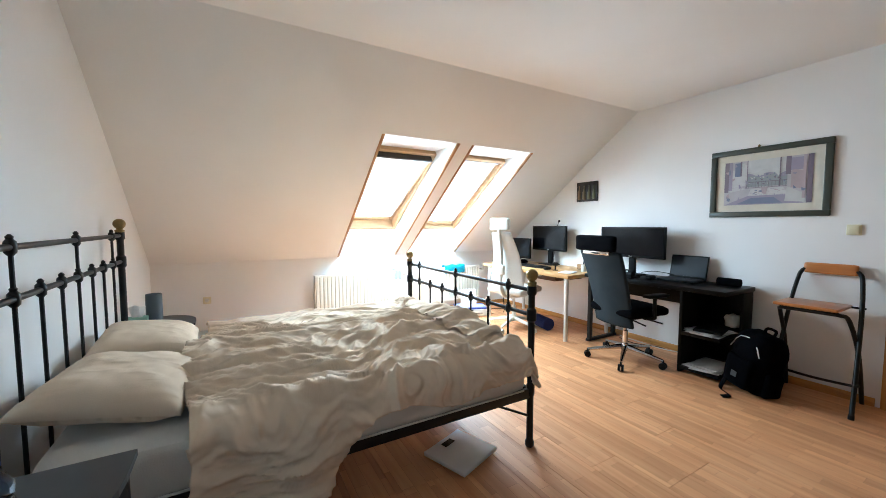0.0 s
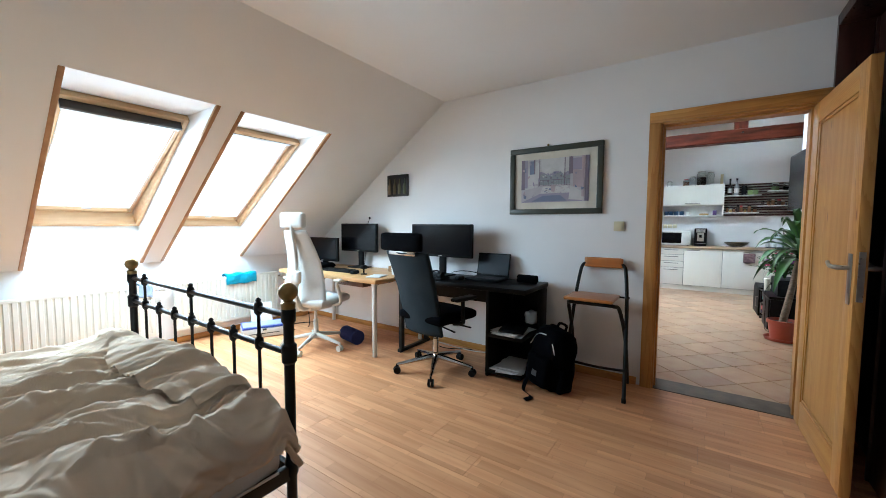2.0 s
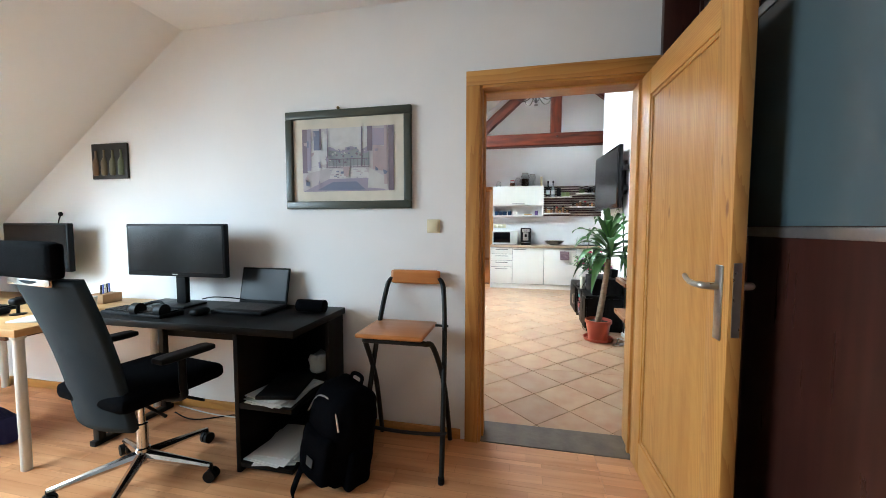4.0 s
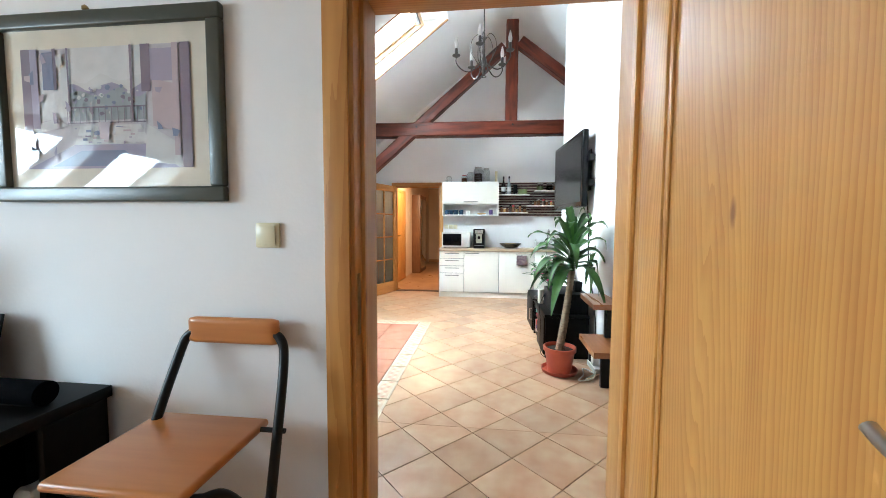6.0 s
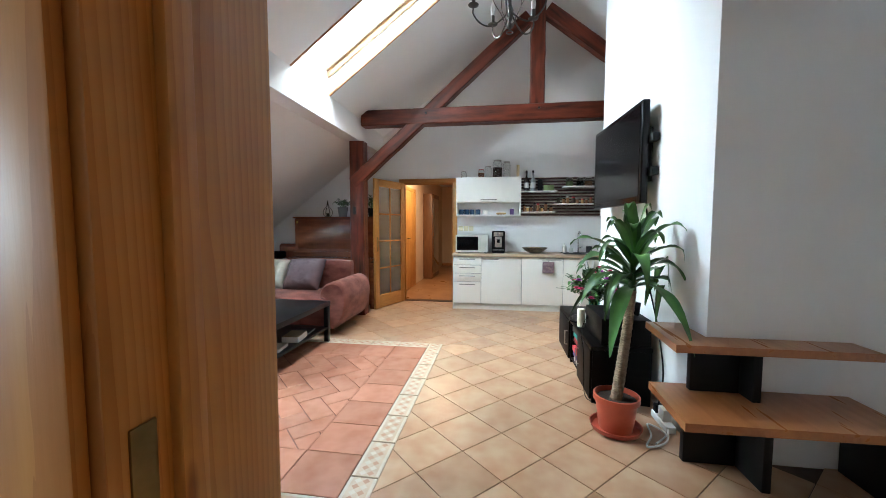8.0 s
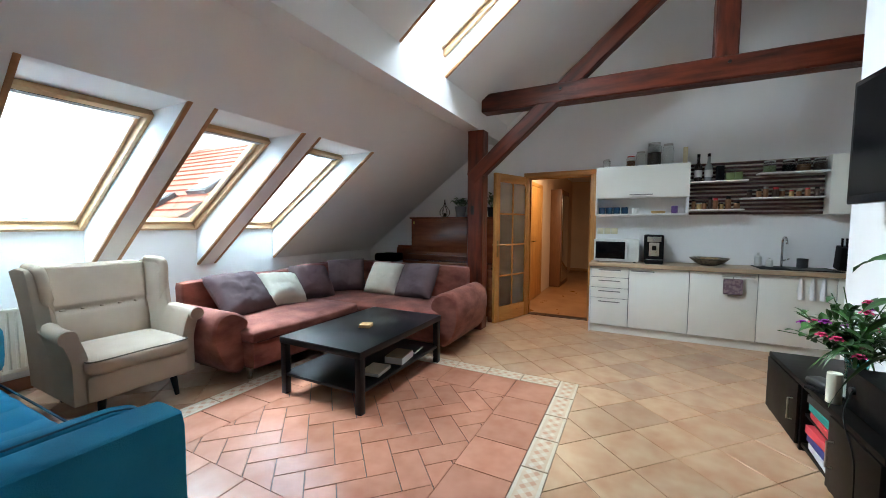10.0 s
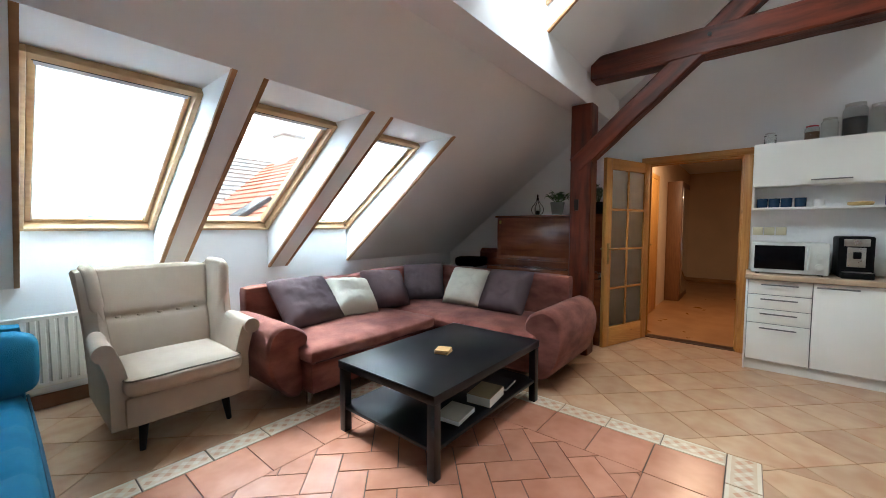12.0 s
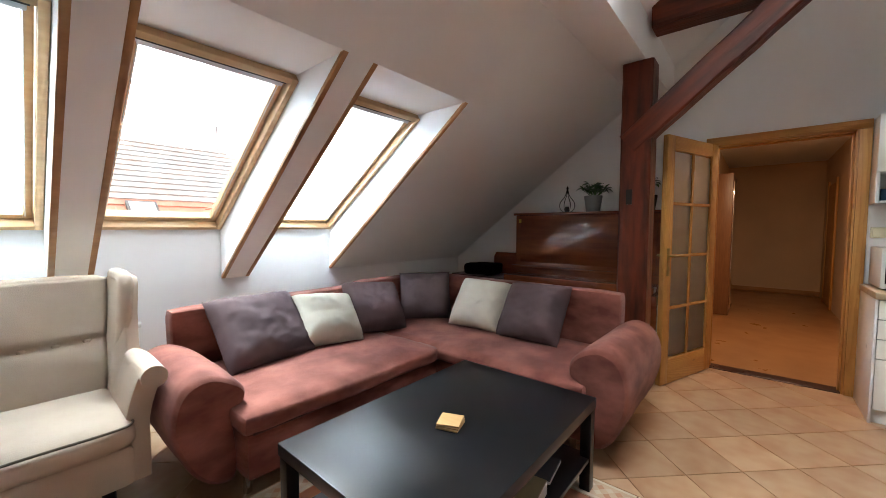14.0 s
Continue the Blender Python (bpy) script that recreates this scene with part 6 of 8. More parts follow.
e = thing("wall_cabinet_end", (9.75, -1.1, 1.44), "plain white wall cabinet beside the rack", "kitchen cabinet")
wpart("box", boxed(9.70, XK - 0.002, -1.55, -0.945, 1.44, 2.05, 0.002), M_CREAM, e)
socket_plate("wall_switches", (XK, 1.235, 1.237), "x", 3, "row of three ivory switches over worktop", "switch")

mw = thing("microwave", (9.62, 1.02, 0.86), "white microwave oven with dark window", "microwave")
wpart("case", boxed(9.46, 9.80, 0.775, 1.275, 0.872, 1.14, 0.008), M_WHITEP, mw)
wpart("window", boxed(9.4555, 9.4605, 0.925, 1.255, 0.905, 1.115, 0.002), M_SCREEN, mw, "dark glass window")
wpart("door_handle", boxed(9.43, 9.46, 0.895, 0.912, 0.91, 1.11, 0.004), M_WHITEP, mw)
for z in (1.03, 0.94):
    wpart("dial", tube(bmesh.new(), [(9.46, 0.835, z), (9.437, 0.835, z)], 0.026, 18), M_WHITEP, mw)
for y in (0.82, 1.23):
    wpart("foot", boxed(9.5, 9.76, y - 0.015, y + 0.015, 0.86, 0.873), M_PLBLACK, mw)
cm = thing("coffee_machine", (9.6, 0.62, 0.86), "black and silver espresso machine", "coffee machine")
wpart("housing", boxed(9.53, 9.83, 0.515, 0.72, 0.861, 1.20, 0.015, 3), M_PLBLACK, cm)
wpart("front_panel", boxed(9.522, 9.535, 0.545, 0.69, 1.12, 1.18, 0.004), M_STEEL, cm, "silver control panel")
wpart("brew_panel", boxed(9.521, 9.533, 0.565, 0.67, 0.95, 1.11, 0.004), M_STEEL, cm, "brushed steel brewing panel")
wpart("spout", boxed(9.485, 9.52, 0.595, 0.64, 1.02, 1.075, 0.006), M_PLBLACK, cm)
wpart("dial", tube(bmesh.new(), [(9.523, 0.617, 1.15), (9.508, 0.617, 1.15)], 0.02, 16), M_CHROME, cm)
wpart("drip_tray", boxed(9.43, 9.54, 0.525, 0.71, 0.861, 0.91, 0.008), M_PLBLACK, cm)
wpart("grid", boxed(9.44, 9.53, 0.53, 0.70, 0.9095, 0.913), M_STEEL, cm)
fb = thing("fruit_bowl", (9.62, 0.1, 0.86), "wide openwork metal fruit bowl", "bowl")
wpart("dish", lathe(bmesh.new(), [(0.06, 0), (0.07, 0.005), (0.13, 0.035), (0.19, 0.085), (0.195, 0.085), (0.135, 0.03), (0.07, 0.0)], 9.62, 0.06, 0.861, 28), material("pewter", (0.22, 0.19, 0.14), 0.45, metal=0.6, second=(0.1, 0.09, 0.07), scale=25, mix=(0.45, 0.55)), fb)
for k in range(4):
    a = k * 1.6
    wpart("fruit", lathe(bmesh.new(), [(0.004, -0.035), (0.022, -0.028), (0.034, 0), (0.024, 0.027), (0.004, 0.033)], 9.62 + 0.06 * math.cos(a), 0.06 + 0.06 * math.sin(a), 0.92, 14), material("fruit_skin", (0.3, 0.2, 0.08), 0.5), fb)
sk_ = thing("sink", (9.6, -0.65, 0.86), "dark composite sink with chrome tap", "sink")
wpart("basin", boxed(9.42, 9.82, -1.0, -0.36, 0.861, 0.868, 0.003), M_PLBLACK, sk_)
wpart("bowl_recess", boxed(9.46, 9.74, -0.95, -0.62, 0.8682, 0.87), M_DGREY, sk_, smooth=False)
wpart("tap", tube(bmesh.new(), curve([(9.79, -0.62, 0.868), (9.79, -0.62, 1.0), (9.79, -0.62, 1.14), (9.76, -0.62, 1.185), (9.70, -0.62, 1.19), (9.66, -0.62, 1.15), (9.655, -0.62, 1.12)], 6), 0.011, 12), M_CHROME, sk_)
wpart("tap_lever", tube(bmesh.new(), [(9.79, -0.62, 0.93), (9.76, -0.68, 0.96)], 0.007, 8), M_CHROME, sk_)


def vessel(name, x, y, z, prof, mat, label, cat, group, lid=None, lidmat=None):
    e = thing(name, (x, y, z), label, cat, group)
    wpart("body", lathe(bmesh.new(), prof, x, y, z, 18), mat, e)
    if lid:
        wpart("lid", lathe(bmesh.new(), lid, x, y, z, 18), lidmat or M_STEEL, e)
    return e


M_JAR = see_through("jar_glass", (0.92, 0.95, 0.93), 0.02)
G_ = "things on the kitchen shelves"


def jar(x, y, z, r, h, fill=None, lidm=None):
    e = thing("glass_jar", (x, y, z), "glass storage jar with lid on shelf", "jar", "glass jars")
    wpart("glass", lathe(bmesh.new(), [(r * 0.9, 0), (r, 0.006), (r, h * 0.8), (r * 0.8, h * 0.9), (r * 0.8, h * 0.92)], x, y, z, 18), M_JAR, e)
    if fill:
        wpart("contents", lathe(bmesh.new(), [(r * 0.86, 0.006), (r * 0.93, 0.01), (r * 0.93, h * 0.55), (r * 0.9, h * 0.56)], x, y, z, 16), fill, e)
    wpart("lid", lathe(bmesh.new(), [(r * 0.84, h * 0.9), (r * 0.84, h), (r * 0.8, h * 1.005)], x, y, z, 18), lidm or M_STEEL, e)


M_COFFEE = material("dark_beans", (0.05, 0.025, 0.015), 0.6, scale=60)
M_PASTA = material("pasta", (0.5, 0.32, 0.12), 0.6, scale=40)
M_REDP = material("red_plastic", (0.45, 0.02, 0.03), 0.4)
M_SPICE = material("spice", (0.22, 0.1, 0.04), 0.7, scale=50)
M_GREENT = material("green_tin", (0.2, 0.26, 0.1), 0.4)
jar(9.76, 1.18, 2.046, 0.045, 0.11), jar(9.75, 0.90, 2.046, 0.05, 0.13, M_SPICE, M_REDP), jar(9.76, 0.79, 2.046, 0.055, 0.18), jar(9.74, 0.645, 2.046, 0.075, 0.27, M_COFFEE), jar(9.77, 0.50, 2.046, 0.06, 0.25)
e = thing("gold_box", (9.76, 0.33, 2.046), "upright white and gold carton", "box")
wpart("carton", boxed(9.74, 9.79, 0.30, 0.345, 2.047, 2.24, 0.002), material("gold_card", (0.6, 0.5, 0.3), 0.4), e)
for k, y in enumerate((1.225, 1.14, 1.055, 0.96)):
    vessel("mug", 9.75, y - 0.01, 1.458, [(0.03, 0), (0.04, 0.004), (0.042, 0.085), (0.038, 0.085), (0.036, 0.01), (0.001, 0.008)], material("dark_blue_glaze", (0.02, 0.05, 0.1), 0.2), "dark blue glazed mug on the shelf", "mug", "blue mugs")
vessel("mug", 9.75, 0.83, 1.458, [(0.025, 0), (0.036, 0.004), (0.038, 0.07), (0.034, 0.07), (0.032, 0.01), (0.001, 0.008)], M_WHITE, "small white mug on the shelf", "mug", G_)
vessel("plate_stack", 9.75, 0.58, 1.458, [(0.05, 0), (0.075, 0.008), (0.08, 0.03), (0.07, 0.034), (0.001, 0.03)], M_PASTA, "small tan dishes stacked on shelf", "plates", G_)
vessel("candle_jar", 9.75, 0.41, 1.458, [(0.03, 0), (0.034, 0.004), (0.034, 0.09), (0.03, 0.092), (0.001, 0.09)], material("violet_wrap", (0.12, 0.06, 0.2), 0.4), "violet and white candle jar", "candle", G_)
M_BOTTLE = material("dark_bottle", (0.02, 0.012, 0.01), 0.12)
M_LABEL = material("bottle_label", (0.6, 0.6, 0.58), 0.6)
for y, m_ in ((0.19, M_BOTTLE), (0.09, material("clear_bottle", (0.25, 0.27, 0.27), 0.1))):
    e = vessel("bottle", 9.75, y, 1.826, [(0.035, 0), (0.04, 0.005), (0.04, 0.17), (0.015, 0.22), (0.014, 0.29)], m_, "spirit bottle with white label on rack shelf", "bottle", "bottles", [(0.016, 0.285), (0.016, 0.32), (0.012, 0.322)], M_PLBLACK)
    wpart("paper_label", lathe(bmesh.new(), [(0.0405, 0.05), (0.0412, 0.052), (0.0412, 0.13), (0.0405, 0.132)], 9.75, y, 1.826, 18), M_LABEL, e)
for k, (y, w_, h, m_) in enumerate(((-0.02, 0.07, 0.17, M_PLBLACK), (-0.11, 0.08, 0.085, M_GREENT), (-0.19, 0.07, 0.09, M_GREENT))):
    e = thing("tea_tin", (9.75, y, 1.826), "square tea tin on the rack shelf", "tin", G_)
    wpart("tin", boxed(9.71, 9.79, y - w_ / 2, y + w_ / 2, 1.827, 1.827 + h, 0.004), m_, e)
rg = random.Random(3)
for z, ys in ((1.505, [0.22, 0.17, 0.115, 0.06, 0.01, -0.05, -0.11, -0.19]), (1.627, [-0.3, -0.38, -0.44, -0.52, -0.58, -0.66, -0.72, -0.78, -0.86])):
    for y in ys:
        r_, h_ = rg.uniform(0.018, 0.03), rg.uniform(0.07, 0.15 if z < 1.6 else 0.12)
        vessel("spice_jar", 9.75 + rg.uniform(-0.02, 0.02), y, z, [(r_ * 0.9, 0), (r_, 0.004), (r_, h_ * 0.75), (r_ * 0.8, h_ * 0.8)], rg.choice((M_SPICE, M_COFFEE, M_COFFEE, M_PASTA, M_SPICE)), "small spice jar on the rack shelf", "spice jar", "spice jars", [(r_ * 0.85, h_ * 0.8), (r_ * 0.85, h_)], rg.choice((M_REDP, M_PLBLACK, M_STEEL, M_PLBLACK)))
for y, m_ in ((-0.46, M_GREENT), (-0.62, M_PLBLACK), (-0.74, M_SPICE), (-0.87, M_COFFEE)):
    jar(9.75, y, 1.893, 0.055, 0.13, m_)
e = thing("soap_bottle", (9.72, -0.42, 0.87), "white soap bottles beside the tap", "soap bottle")
for y, h in ((-0.40, 0.15), (-0.50, 0.1)):
    wpart("bottle_body", lathe(bmesh.new(), [(0.03, 0), (0.034, 0.004), (0.032, h * 0.7), (0.012, h * 0.8), (0.012, h)], 9.72, y, 0.868, 16), M_WHITEP, e)
e = thing("knife_block", (9.72, -1.12, 0.86), "black knife block with knives", "knife block")
wpart("block", boxed(-0.07, 0.07, -0.1, 0.1, 0, 0.24, 0.008, 2, pose(9.74, -1.14, 0.868, 0, -10, 0)), M_PLBLACK, e)
for k in range(5):
    wpart("knife_handle", boxed(9.69, 9.71, -1.21 + k * 0.035, -1.195 + k * 0.035, 1.1, 1.19, 0.003), M_PLBLACK, e)
e = thing("mug_at_sink", (9.7, -0.74, 0.87), "green-grey cup by the sink", "mug")
wpart("cup", lathe(bmesh.new(), [(0.03, 0), (0.045, 0.004), (0.047, 0.1), (0.043, 0.1), (0.04, 0.01), (0.001, 0.009)], 9.68, -0.76, 0.87, 18), M_DGREY, e)

# ---- television side of the lounge ----
tv = thing("television", (7.04, -0.36, 1.40), "large black flat television on a wall arm", "television")
TVM = pose(7.17, -0.40, 0, 0, 0, 3.4)
scr = wpart("housing", boxed(-0.54, 0.54, -0.03, 0.024, 1.452, 2.196, 0.01, 3, TVM), material("gloss_black", (0.005, 0.005, 0.006), 0.2, spec=0.25), tv)
wpart("screen", boxed(-0.505, 0.505, 0.0235, 0.027, 1.505, 2.163, 0, 1, TVM), M_SCREEN, scr, smooth=False)
wpart("rear_bulge", boxed(-0.38, 0.38, -0.068, -0.029, 1.55, 2.08, 0.012, 2, TVM), M_PLBLACK, tv)
wpart("wall_plate", boxed(6.72, 6.86, TVY + 0.001, TVY + 0.012, 1.62, 2.02, 0.003), M_IRON, tv)
for z in (1.68, 1.92):
    wpart("mount_arm", tube(bmesh.new(), [(6.79, TVY + 0.01, z), (6.66, -0.495, z), (6.80, -0.48, z)], 0.014, 8), M_IRON, tv)
    wpart("mount_hook", boxed(6.585, 6.655, -0.515, -0.465, z - 0.03, z + 0.03, 0.006), M_IRON, tv)

UZ, UA, UB, UY0, UY1 = 0.42, 6.47, 7.86, -0.475, -0.06
tu = thing("tv_bench", (7.16, -0.27, 0), "low black-brown television bench with open compartment", "tv bench")
wpart("top", boxed(UA, UB, UY0, UY1, UZ - 0.03, UZ, 0.003), M_DESKB, tu)
wpart("bottom", boxed(UA + 0.02, UB - 0.02, UY0, UY1 - 0.02, 0.03, 0.05), M_DESKB, tu)
for a, b in ((UA + 0.005, UA + 0.03), (6.905, 6.925), (7.295, 7.315), (UB - 0.03, UB - 0.005)):
    wpart("side", boxed(a, b, UY0 + 0.002, UY1 - 0.012, 0.0, UZ - 0.0305, 0.002), M_DESKB, tu)
wpart("back", boxed(UA + 0.031, UB - 0.031, UY0, UY0 + 0.01, 0.05, UZ - 0.031), M_DESKB, tu, smooth=False)
wpart("middle_shelf", boxed(6.9255, 7.2945, UY0 + 0.011, UY1 - 0.03, 0.215, 0.23), M_DESKB, tu)
for a, b in ((UA + 0.006, 6.912), (7.308, UB - 0.006)):
    d = wpart("door", boxed(a, b, UY1 - 0.0115, UY1 + 0.006, 0.03, UZ - 0.033, 0.002), M_DESKB, tu)
    xh = b - 0.06 if a < 7 else a + 0.06
    hb = tube(bmesh.new(), [(xh, UY1 + 0.006, 0.15), (xh, UY1 + 0.03, 0.15), (xh, UY1 + 0.03, 0.28), (xh, UY1 + 0.006, 0.28)], 0.005, 8)
    wpart("handle", hb, M_STEEL, d, "steel pull handle")
bk_cols = ((0.5, 0.03, 0.04), (0.02, 0.3, 0.25), (0.02, 0.02, 0.02), (0.6, 0.6, 0.58), (0.03, 0.04, 0.2), (0.55, 0.05, 0.06))
for k, c in enumerate(bk_cols):
    z = 0.2305 if k < 3 else 0.0505
    o = k if k < 3 else k - 3
    e = thing("book", (7.1, -0.2, z), "book lying in the television bench", "book", "books in the bench")
    h = 0.035 + 0.006 * (k % 3)
    zz = z + o * 0.043
    m = pose(7.09 + 0.01 * o, -0.2, zz, 0, 0, 3 * o - 3)
    wpart("cover", boxed(-0.14, 0.14, -0.1, 0.115, 0, h, 0.002, 1, m), material("book_cover", c, 0.45), e)
    wpart("page_block", boxed(-0.1405, 0.1405, -0.1005, 0.108, 0.004, h - 0.004, 0, 1, m), M_PAPER, e)
e = thing("audio_receiver", (6.72, -0.3, UZ), "big black audio box on the bench end", "receiver")
wpart("case", boxed(6.48, 6.98, -0.465, -0.13, UZ + 0.008, UZ + 0.2, 0.006), M_PLBLACK, e)
for x in (6.55, 6.9):
    wpart("foot", boxed(x - 0.02, x + 0.02, -0.44, -0.16, UZ, UZ + 0.009), M_PLBLACK, e)
wpart("front_dial", tube(bmesh.new(), [(6.9, -0.13, UZ + 0.11), (6.9, -0.115, UZ + 0.11)], 0.018, 14), M_DGREY, e)
e = thing("small_speaker", (6.62, -0.38, 0.62), "small tilted black speaker on receiver", "speaker")
wpart("speaker_box", boxed(-0.05, 0.05, -0.04, 0.04, 0, 0.1, 0.006, 2, pose(6.66, -0.38, 0.622, 6, 0, 20)), M_PLBLACK, e)
e = thing("candle", (7.0, -0.09, UZ), "thick cream pillar candle on the bench", "candle")
wpart("wax", lathe(bmesh.new(), [(0.03, 0), (0.031, 0.004), (0.031, 0.15), (0.027, 0.155), (0.02, 0.148)], 7.01, -0.10, UZ, 18), material("wax", (0.7, 0.68, 0.55), 0.5), e)
e = thing("remote_controls", (6.99, -0.09, UZ), "remote controls and pens on the bench", "remote control")
wpart("remote", boxed(-0.08, 0.08, -0.02, 0.02, 0, 0.015, 0.004, 2, pose(7.12, -0.1, UZ, 0, 0, 40)), M_PLBLACK, e)
wpart("game_pad", rounded(bmesh.new(), -0.07, 0.07, -0.045, 0.045, 0, 0.045, 0.02, 5, m=pose(7.22, -0.13, UZ, 0, 0, 20)), M_DGREY, e)
e = thing("white_cup", (7.10, -0.16, UZ), "white cup beside the vase", "cup")
wpart("cup", lathe(bmesh.new(), [(0.025, 0), (0.036, 0.005), (0.04, 0.09), (0.036, 0.09), (0.033, 0.01), (0.001, 0.009)], 7.11, -0.18, UZ, 18), M_WHITE, e)

# bunch of flowers
M_LEAF = material("plant_leaf", (0.035, 0.095, 0.022), 0.35, second=(0.06, 0.15, 0.03), scale=9, island=0.35, spec=0.5)
M_LEAFD = material("dark_leaf", (0.022, 0.065, 0.02), 0.4, second=(0.04, 0.1, 0.025), scale=9, island=0.3)
M_PINK = material("pink_petal", (0.6, 0.04, 0.16), 0.6, second=(0.42, 0.02, 0.12), scale=20, island=0.3)
M_VIOLET = material("violet_petal", (0.3, 0.02, 0.32), 0.6, second=(0.42, 0.04, 0.4), scale=20, island=0.3)
M_STEM = material("green_stem", (0.05, 0.11, 0.03), 0.6)
vs = thing("flower_vase", (7.2, -0.24, UZ), "teal glass vase with pink and violet flowers", "vase of flowers")
VX, VY = 7.2, -0.25
wpart("vase", lathe(bmesh.new(), [(0.04, 0), (0.05, 0.006), (0.055, 0.06), (0.042, 0.12), (0.05, 0.2), (0.046, 0.2), (0.038, 0.12), (0.05, 0.06), (0.001, 0.012)], VX, VY, UZ, 24), see_through("teal_glass", (0.35, 0.7, 0.66), 0.05), vs)
rg = random.Random(11)
leaves = bmesh.new()


def blade(bm, base, tip, w, sag=0.0, n=6, roll=0.0):
    """A tapered leaf from base to tip that bends by sag and folds along its rib."""
    base, tip = Vector(base), Vector(tip)
    d = tip - base
    side = d.cross(Vector((0, 0, 1)))
    side = side.normalized() if side.length > 1e-5 else Vector((1, 0, 0))
    side = (Matrix.Rotation(roll, 3, d.normalized()) @ side)
    rows = []
    for k in range(n + 1):
        t = k / n
        c = base + d * t + Vector((0, 0, sag * 4 * t * (1 - t) - sag * 0.6 * t * t))
        ww = w * (math.sin(math.pi * min(1, t * 0.92 + 0.1)) ** 0.7) * (1 if t < 0.98 else 0.1)
        up_ = side.cross(d).normalized()
        rows.append([bm.verts.new(c - side * ww + up_ * ww * 0.35), bm.verts.new(c), bm.verts.new(c + side * ww + up_ * ww * 0.35)])
    for a, b in zip(rows, rows[1:]):
        bm.faces.new((a[0], a[1], b[1], b[0])), bm.faces.new((a[1], a[2], b[2], b[1]))


for k in range(46):
    a, el = rg.uniform(0, 6.28), rg.uniform(0.15, 1.35)
    L = rg.uniform(0.2, 0.36)
    tip = Vector((VX + math.cos(a) * math.cos(el) * L, max(VY + math.sin(a) * math.cos(el) * L, TVY + 0.05), UZ + 0.19 + math.sin(el) * L * 1.1))
    b0 = Vector((VX + rg.uniform(-.02, .02), VY + rg.uniform(-.02, .02), UZ + 0.16))
    wpart("stem", tube(bmesh.new(), curve([b0, b0.lerp(tip, 0.5) + Vector((0, 0, 0.04)), tip], 3), 0.0025, 5), M_STEM, vs)
    for q in range(6):
        p = b0.lerp(tip, rg.uniform(0.25, 0.95)) + Vector((0, 0, 0.02))
        blade(leaves, p, p + Vector((rg.uniform(-.1, .1), rg.uniform(-.1, .1), rg.uniform(-.03, .09))), rg.uniform(0.010, 0.024), 0.01, 4)
    if k % 2 == 0:
        bm = bmesh.new()
        for ring in range(2):
            for q in range(7):
                b = q * 0.9 + ring * 0.4
                r_ = 0.034 - ring * 0.012
                blade(bm, tip, tip + Vector((math.cos(b) * r_, math.sin(b) * r_, 0.008 + ring * 0.016)), 0.014, 0.006, 3)
        wpart("bloom", bm, M_PINK if k % 4 == 0 else M_VIOLET, vs, "pink bloom" if k % 4 == 0 else "violet bloom")
for k in range(12):
    a = rg.uniform(1.5, 4.5)
    blade(leaves, (VX, VY, UZ + 0.19), (VX + 0.34 * math.cos(a) + 0.1, VY + 0.2 * abs(math.sin(a)), UZ + rg.uniform(0.08, 0.3)), 0.008, 0.06, 7)
tagged(wpart("foliage", leaves, M_LEAF, vs), kind="stuff")

# dragon tree
pl = thing("dragon_tree", (6.14, -0.14, 0), "tall dragon tree in a terracotta plastic pot", "potted plant")
PXc, PYc = 6.14, -0.14
M_POT = material("terracotta_plastic", (0.42, 0.075, 0.035), 0.4, second=(0.36, 0.06, 0.03), scale=6)
wpart("saucer", lathe(bmesh.new(), [(0.12, 0), (0.145, 0.006), (0.155, 0.035), (0.149, 0.035), (0.138, 0.01), (0.001, 0.008)], PXc, PYc, 0, 32), M_POT, pl)
wpart("pot", lathe(bmesh.new(), [(0.098, 0.009), (0.125, 0.19), (0.137, 0.192), (0.137, 0.225), (0.128, 0.228), (0.12, 0.19), (0.001, 0.185)], PXc, PYc, 0, 32), M_POT, pl)
wpart("soil", lathe(bmesh.new(), [(0.121, 0.186), (0.12, 0.196), (0.06, 0.202), (0.001, 0.2)], PXc, PYc, 0, 24), material("soil", (0.03, 0.02, 0.013), 0.95, bump=0.6, bump_scale=60), pl)
tk = curve([(PXc - 0.01, PYc + 0.005, 0.19), (PXc + 0.04, PYc - 0.04, 0.42), (PXc + 0.085, PYc - 0.08, 0.65), (PXc + 0.115, PYc - 0.11, 0.87)], 12)
M_BARK = material("dragon_bark", (0.27, 0.19, 0.12), 0.85, second=(0.17, 0.11, 0.07), scale=18, stretch=(1, 1, 2.5), bump=0.8, bump_scale=45)
wpart("trunk", tube(bmesh.new(), tk, [0.034 - 0.008 * k / len(tk) + 0.0025 * (k % 2) for k in range(len(tk))], 14), M_BARK, pl)
top = tk[-1]
wpart("shoot", tube(bmesh.new(), [top - Vector((0, 0, 0.02)), top + Vector((0, 0, 0.08)), top + Vector((0, 0, 0.32))], [0.027, 0.022, 0.008], 12), M_STEM, pl, "green leafy shoot")
rg = random.Random(5)
crown = bmesh.new()
